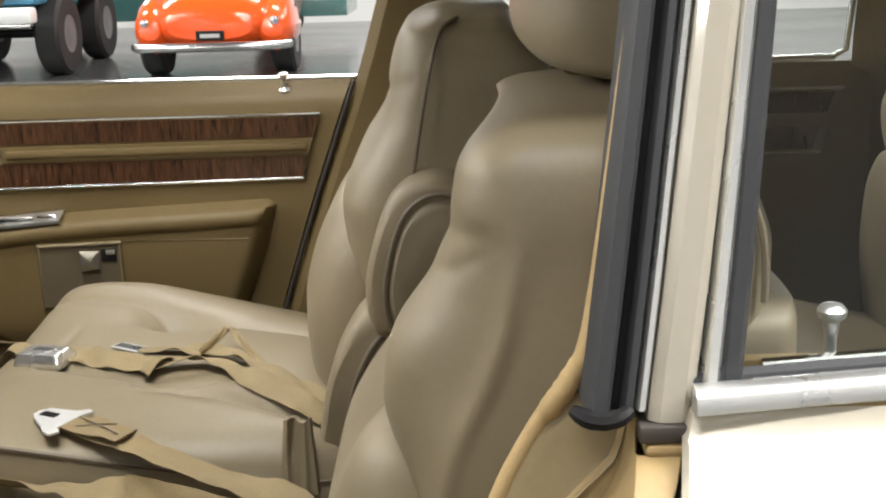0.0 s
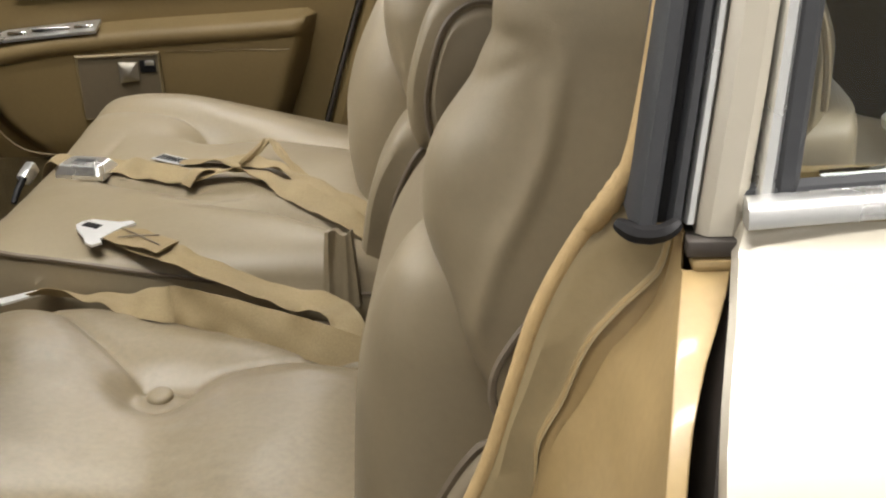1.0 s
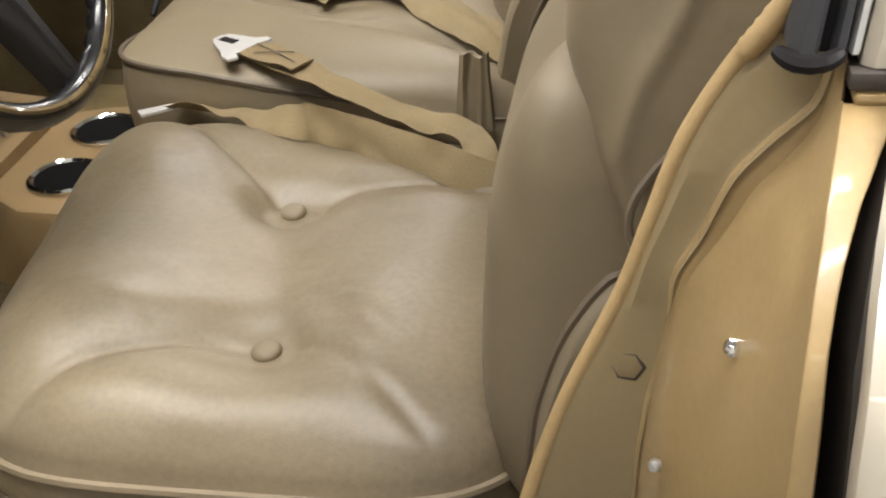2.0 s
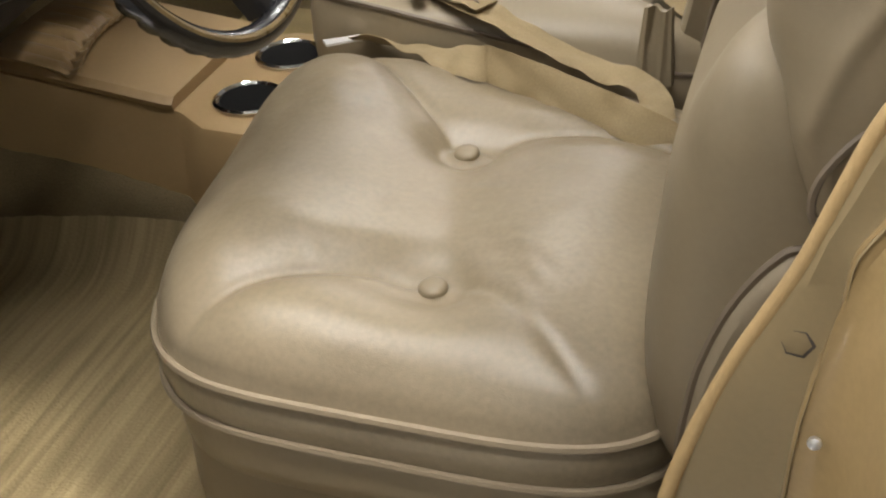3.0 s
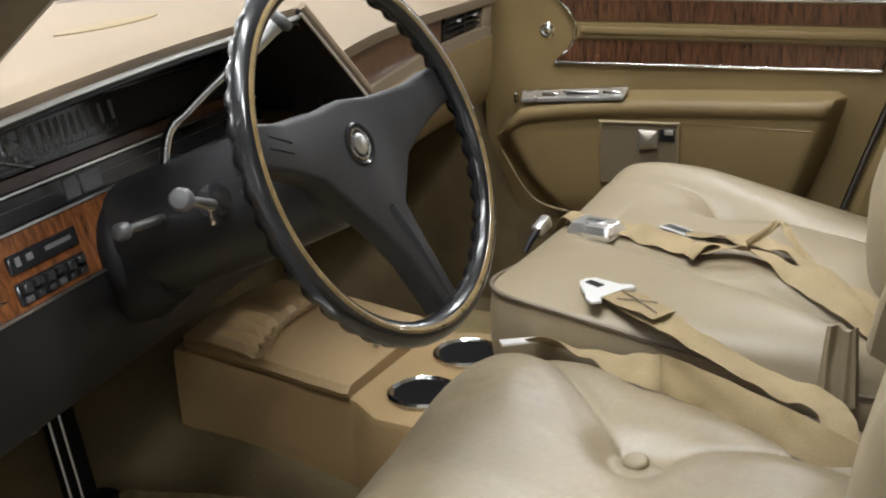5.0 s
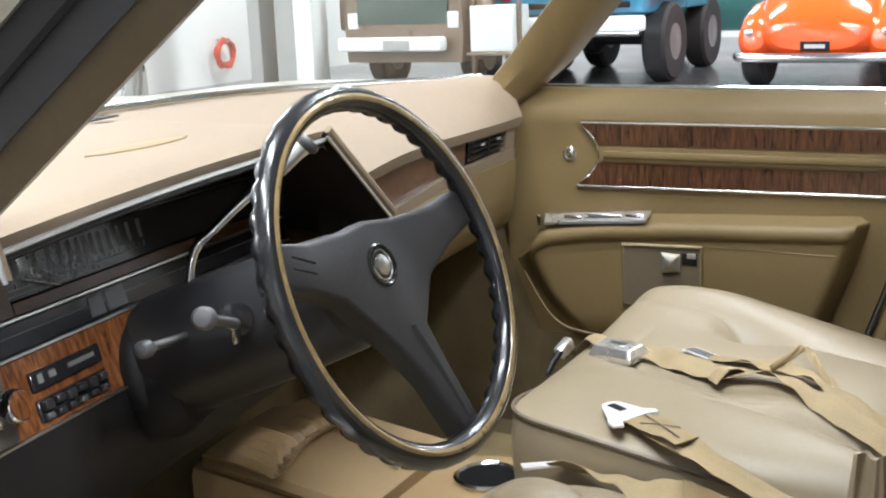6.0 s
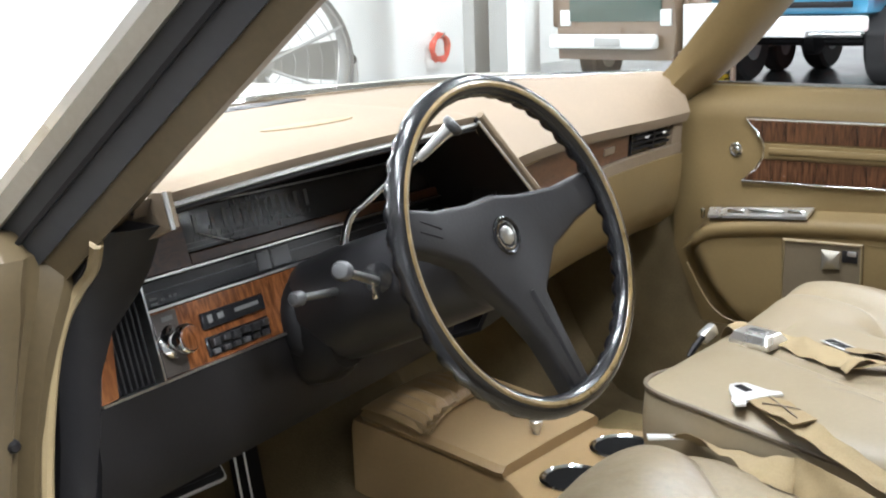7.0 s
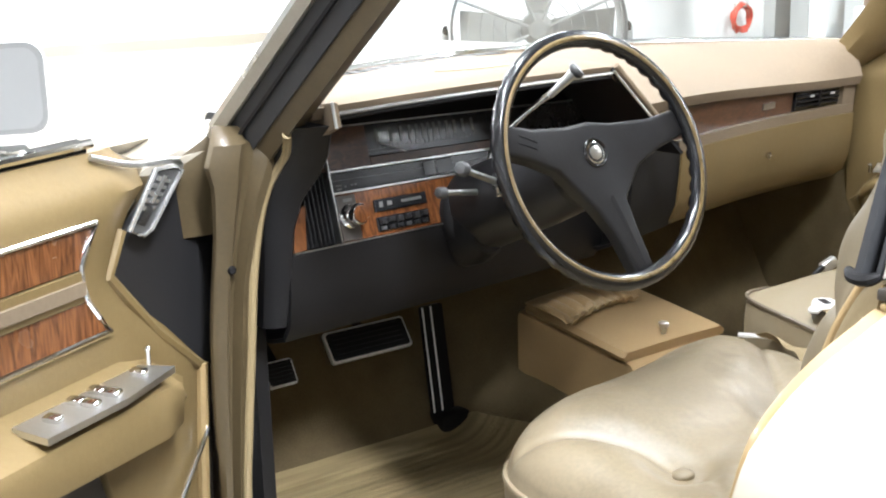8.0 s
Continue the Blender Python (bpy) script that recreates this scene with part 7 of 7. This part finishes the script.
def ring_at(r, d, thick, n=48):
    return tube([FC + FA * d + FS * (r * math.cos(a)) + Vector((0, 0, r * math.sin(a))) for a in (2 * math.pi * k / n for k in range(n))], thick, 8, closed=True)


drum = []
for d, r in ((-0.18, 0.47), (-0.19, 0.485), (0.0, 0.488), (0.19, 0.485), (0.18, 0.47), (0.0, 0.472)):
    drum.append([FC + FA * d + FS * (r * math.cos(a)) + Vector((0, 0, r * math.sin(a))) for a in (2 * math.pi * k / 48 for k in range(48))])
part("drum", loft(drum, close=True), FANGREY, fan, "grey steel drum")
guard = part("guard", join(*[ring_at(r, 0.185 + 0.02 * (1 - r / 0.47), 0.0028) for r in (0.46, 0.39, 0.32, 0.25, 0.18, 0.11)]), GREYMETAL, fan, "round wire guard")
for k in range(8):
    a = 2 * math.pi * k / 8 + 0.4
    v = FS * math.cos(a) + Vector((0, 0, math.sin(a)))
    part("wire", tube([FC + FA * 0.20 + v * 0.06, FC + FA * 0.187 + v * 0.47], 0.009, 6), GREYMETAL, guard)
part("motor", lathe([(0.02, -0.10), (0.085, -0.09), (0.09, 0.05), (0.05, 0.09), (0.01, 0.095)], FC, FA, 20), GREYMETAL, fan)
for k in range(4):
    a = math.pi * k / 2
    v = FS * math.cos(a) + Vector((0, 0, math.sin(a)))
    w = FA.cross(v)
    part("blade", loft([[FC + v * r + w * h + FA * (h * 0.5 + e) for h, e in ((-b, 0), (b, 0), (b, 0.004), (-b, 0.004))] for r, b in ((0.08, 0.05), (0.25, 0.09), (0.43, 0.11))]), GREYMETAL, fan, "grey fan blade")
for s in (-1, 1):
    part("yoke", tube(smooth_path([FC + FS * 0.515 * s, FC + FS * 0.52 * s - Vector((0, 0, 0.4)), FC + FS * 0.50 * s - Vector((0, 0, 0.69)), FC + FS * 0.50 * s + FA * 0.3 - Vector((0, 0, 0.705))], 5), 0.022, 8), GREYMETAL, fan)
    part("pivot_knob", lathe([(0.03, 0), (0.03, 0.02), (0.015, 0.03)], FC + FS * 0.50 * s, FS * s, 12), BLACK, fan)
    part("castor", lathe([(0.04, -0.015), (0.045, 0), (0.04, 0.015)], (*(FC + FS * 0.50 * s - FA * 0.2)[:2], 0.045), FS, 14), BLACK, fan)
part("cross_bar", tube([FC + FS * 0.5 - Vector((0, 0, 0.69)), FC - FS * 0.5 - Vector((0, 0, 0.69))], 0.02, 8), GREYMETAL, fan)

part("column_1", block((-7.25, 9.15, 2.2), (0.16, 0.3, 4.4), 0.01), GREYMETAL, None, "grey painted garage column", kind="structure", category="column")
part("column_2", block((-6.86, 9.15, 2.2), (0.24, 0.3, 4.4), 0.01), GREYMETAL, None, "grey painted garage column", kind="structure", category="column")
part("column_3", block((-6.61, 9.12, 2.2), (0.22, 0.3, 4.4), 0.01), WALLPAINT, None, "white painted garage column", kind="structure", category="column")

BROWNP = mat("brown_paint", (0.16, 0.11, 0.075), 0.3, var=0.1, coat=0.5)
DARKGLASS = mat("tinted_green_glass", (0.05, 0.085, 0.075), 0.08, var=0.1, coat=0.6)
van = thing("parked_van", (-5.55, 11.0, 0), "brown van with green-tinted windows and a white bumper", "van")
part("body", loft([[(x, y, z) for x, z in ((-6.25, 0.30), (-6.27, 0.60), (-6.22, 1.15), (-6.05, 1.85), (-5.05, 1.85), (-4.93, 1.15), (-4.90, 0.60), (-4.92, 0.30))] for y in (9.25, 9.35, 12.8, 12.9)]), BROWNP, van, "brown body")
part("rear_window", block((-5.58, 9.24, 0.98), (1.06, 0.03, 0.60), 0.03), DARKGLASS, van)
part("bumper", block((-5.65, 9.13, 0.49), (1.20, 0.16, 0.14), 0.03), WHITE, van, "white bumper")
part("plate", block((-5.55, 9.04, 0.49), (0.30, 0.01, 0.09), 0.004), GREYMETAL, van)
for s in (-1, 1):
    part("door_mirror", block((-5.58 + s * 0.80, 9.5, 0.78), (0.20, 0.08, 0.34), 0.05), BROWNP, van)
    part("mirror_arm", tube([(-5.58 + s * 0.70, 9.55, 0.70), (-5.58 + s * 0.62, 9.6, 0.66)], 0.015, 6), BLACK, van)
    wheel_at(van, -5.58 + s * 0.55, 9.9, 0.32, 0.20)
    wheel_at(van, -5.58 + s * 0.55, 12.0, 0.32, 0.20)
    part("lamp", block((-5.58 + s * 0.58, 9.24, 0.72), (0.12, 0.03, 0.16), 0.01), WHITE, van)

box = thing("white_cabinet", (-4.62, 9.4, 0), "white workshop cabinet with a brown frame", "cabinet")
part("carcass", block((-4.62, 9.5, 0.62), (0.46, 0.4, 0.44), 0.01), WHITE, box)
for dx in (-0.25, 0.25):
    part("post", block((-4.62 + dx, 9.42, 0.55), (0.04, 0.05, 1.1), 0.005), BROWNP, box)
part("shelf", block((-4.62, 9.45, 0.38), (0.5, 0.4, 0.03), 0.004), BROWNP, box)

REDHOSE = mat("red_rubber_hose", (0.55, 0.06, 0.03), 0.45, var=0.1)
hose = thing("air_hose", (-8.35, 9.9, 0.3), "coiled red air hose hanging on a hook by the wall", "hose")
part("coil", tube([Vector((-8.38 + 0.03 * math.sin(k * 0.7), 9.9 + (0.13 + 0.01 * (k % 5)) * math.cos(k * 0.5), 0.36 + (0.12 + 0.01 * (k % 7)) * math.sin(k * 0.5))) for k in range(64)], 0.014, 6), REDHOSE, hose)
part("hook", tube([(-8.5, 9.9, 0.52), (-8.32, 9.9, 0.49), (-8.30, 9.9, 0.54)], 0.012, 6), BRUSHED, hose)
# front wall beyond the columns
part("wall_corner", block((-8.6, 13.0, 2.2), (0.2, 10.0, 4.4), 0), WALLPAINT, None, "white painted garage wall", kind="structure", category="wall")

YELLOW = mat("yellow_rubber", (0.75, 0.55, 0.03), 0.6, var=0.08)
for cx, cy, h in ((-4.94, 10.26, 0.09), (-5.02, 10.9, 0.15)):
    t = thing("wheel_chock", (cx, cy, 0), "yellow rubber wheel chock on the garage floor", "wheel chock", "wheel chocks")
    part("wedge", loft([[(cx - 0.13, y, 0), (cx + 0.10, y, 0), (cx + 0.10, y, h), (cx + 0.04, y, h)] for y in (cy - 0.06, cy + 0.06)]), YELLOW, t)
    part("handle", tube([(cx + 0.10, cy - 0.03, h * 0.5), (cx + 0.14, cy - 0.03, h * 0.55), (cx + 0.14, cy + 0.03, h * 0.55), (cx + 0.10, cy + 0.03, h * 0.5)], 0.008, 6), BLACK, t)
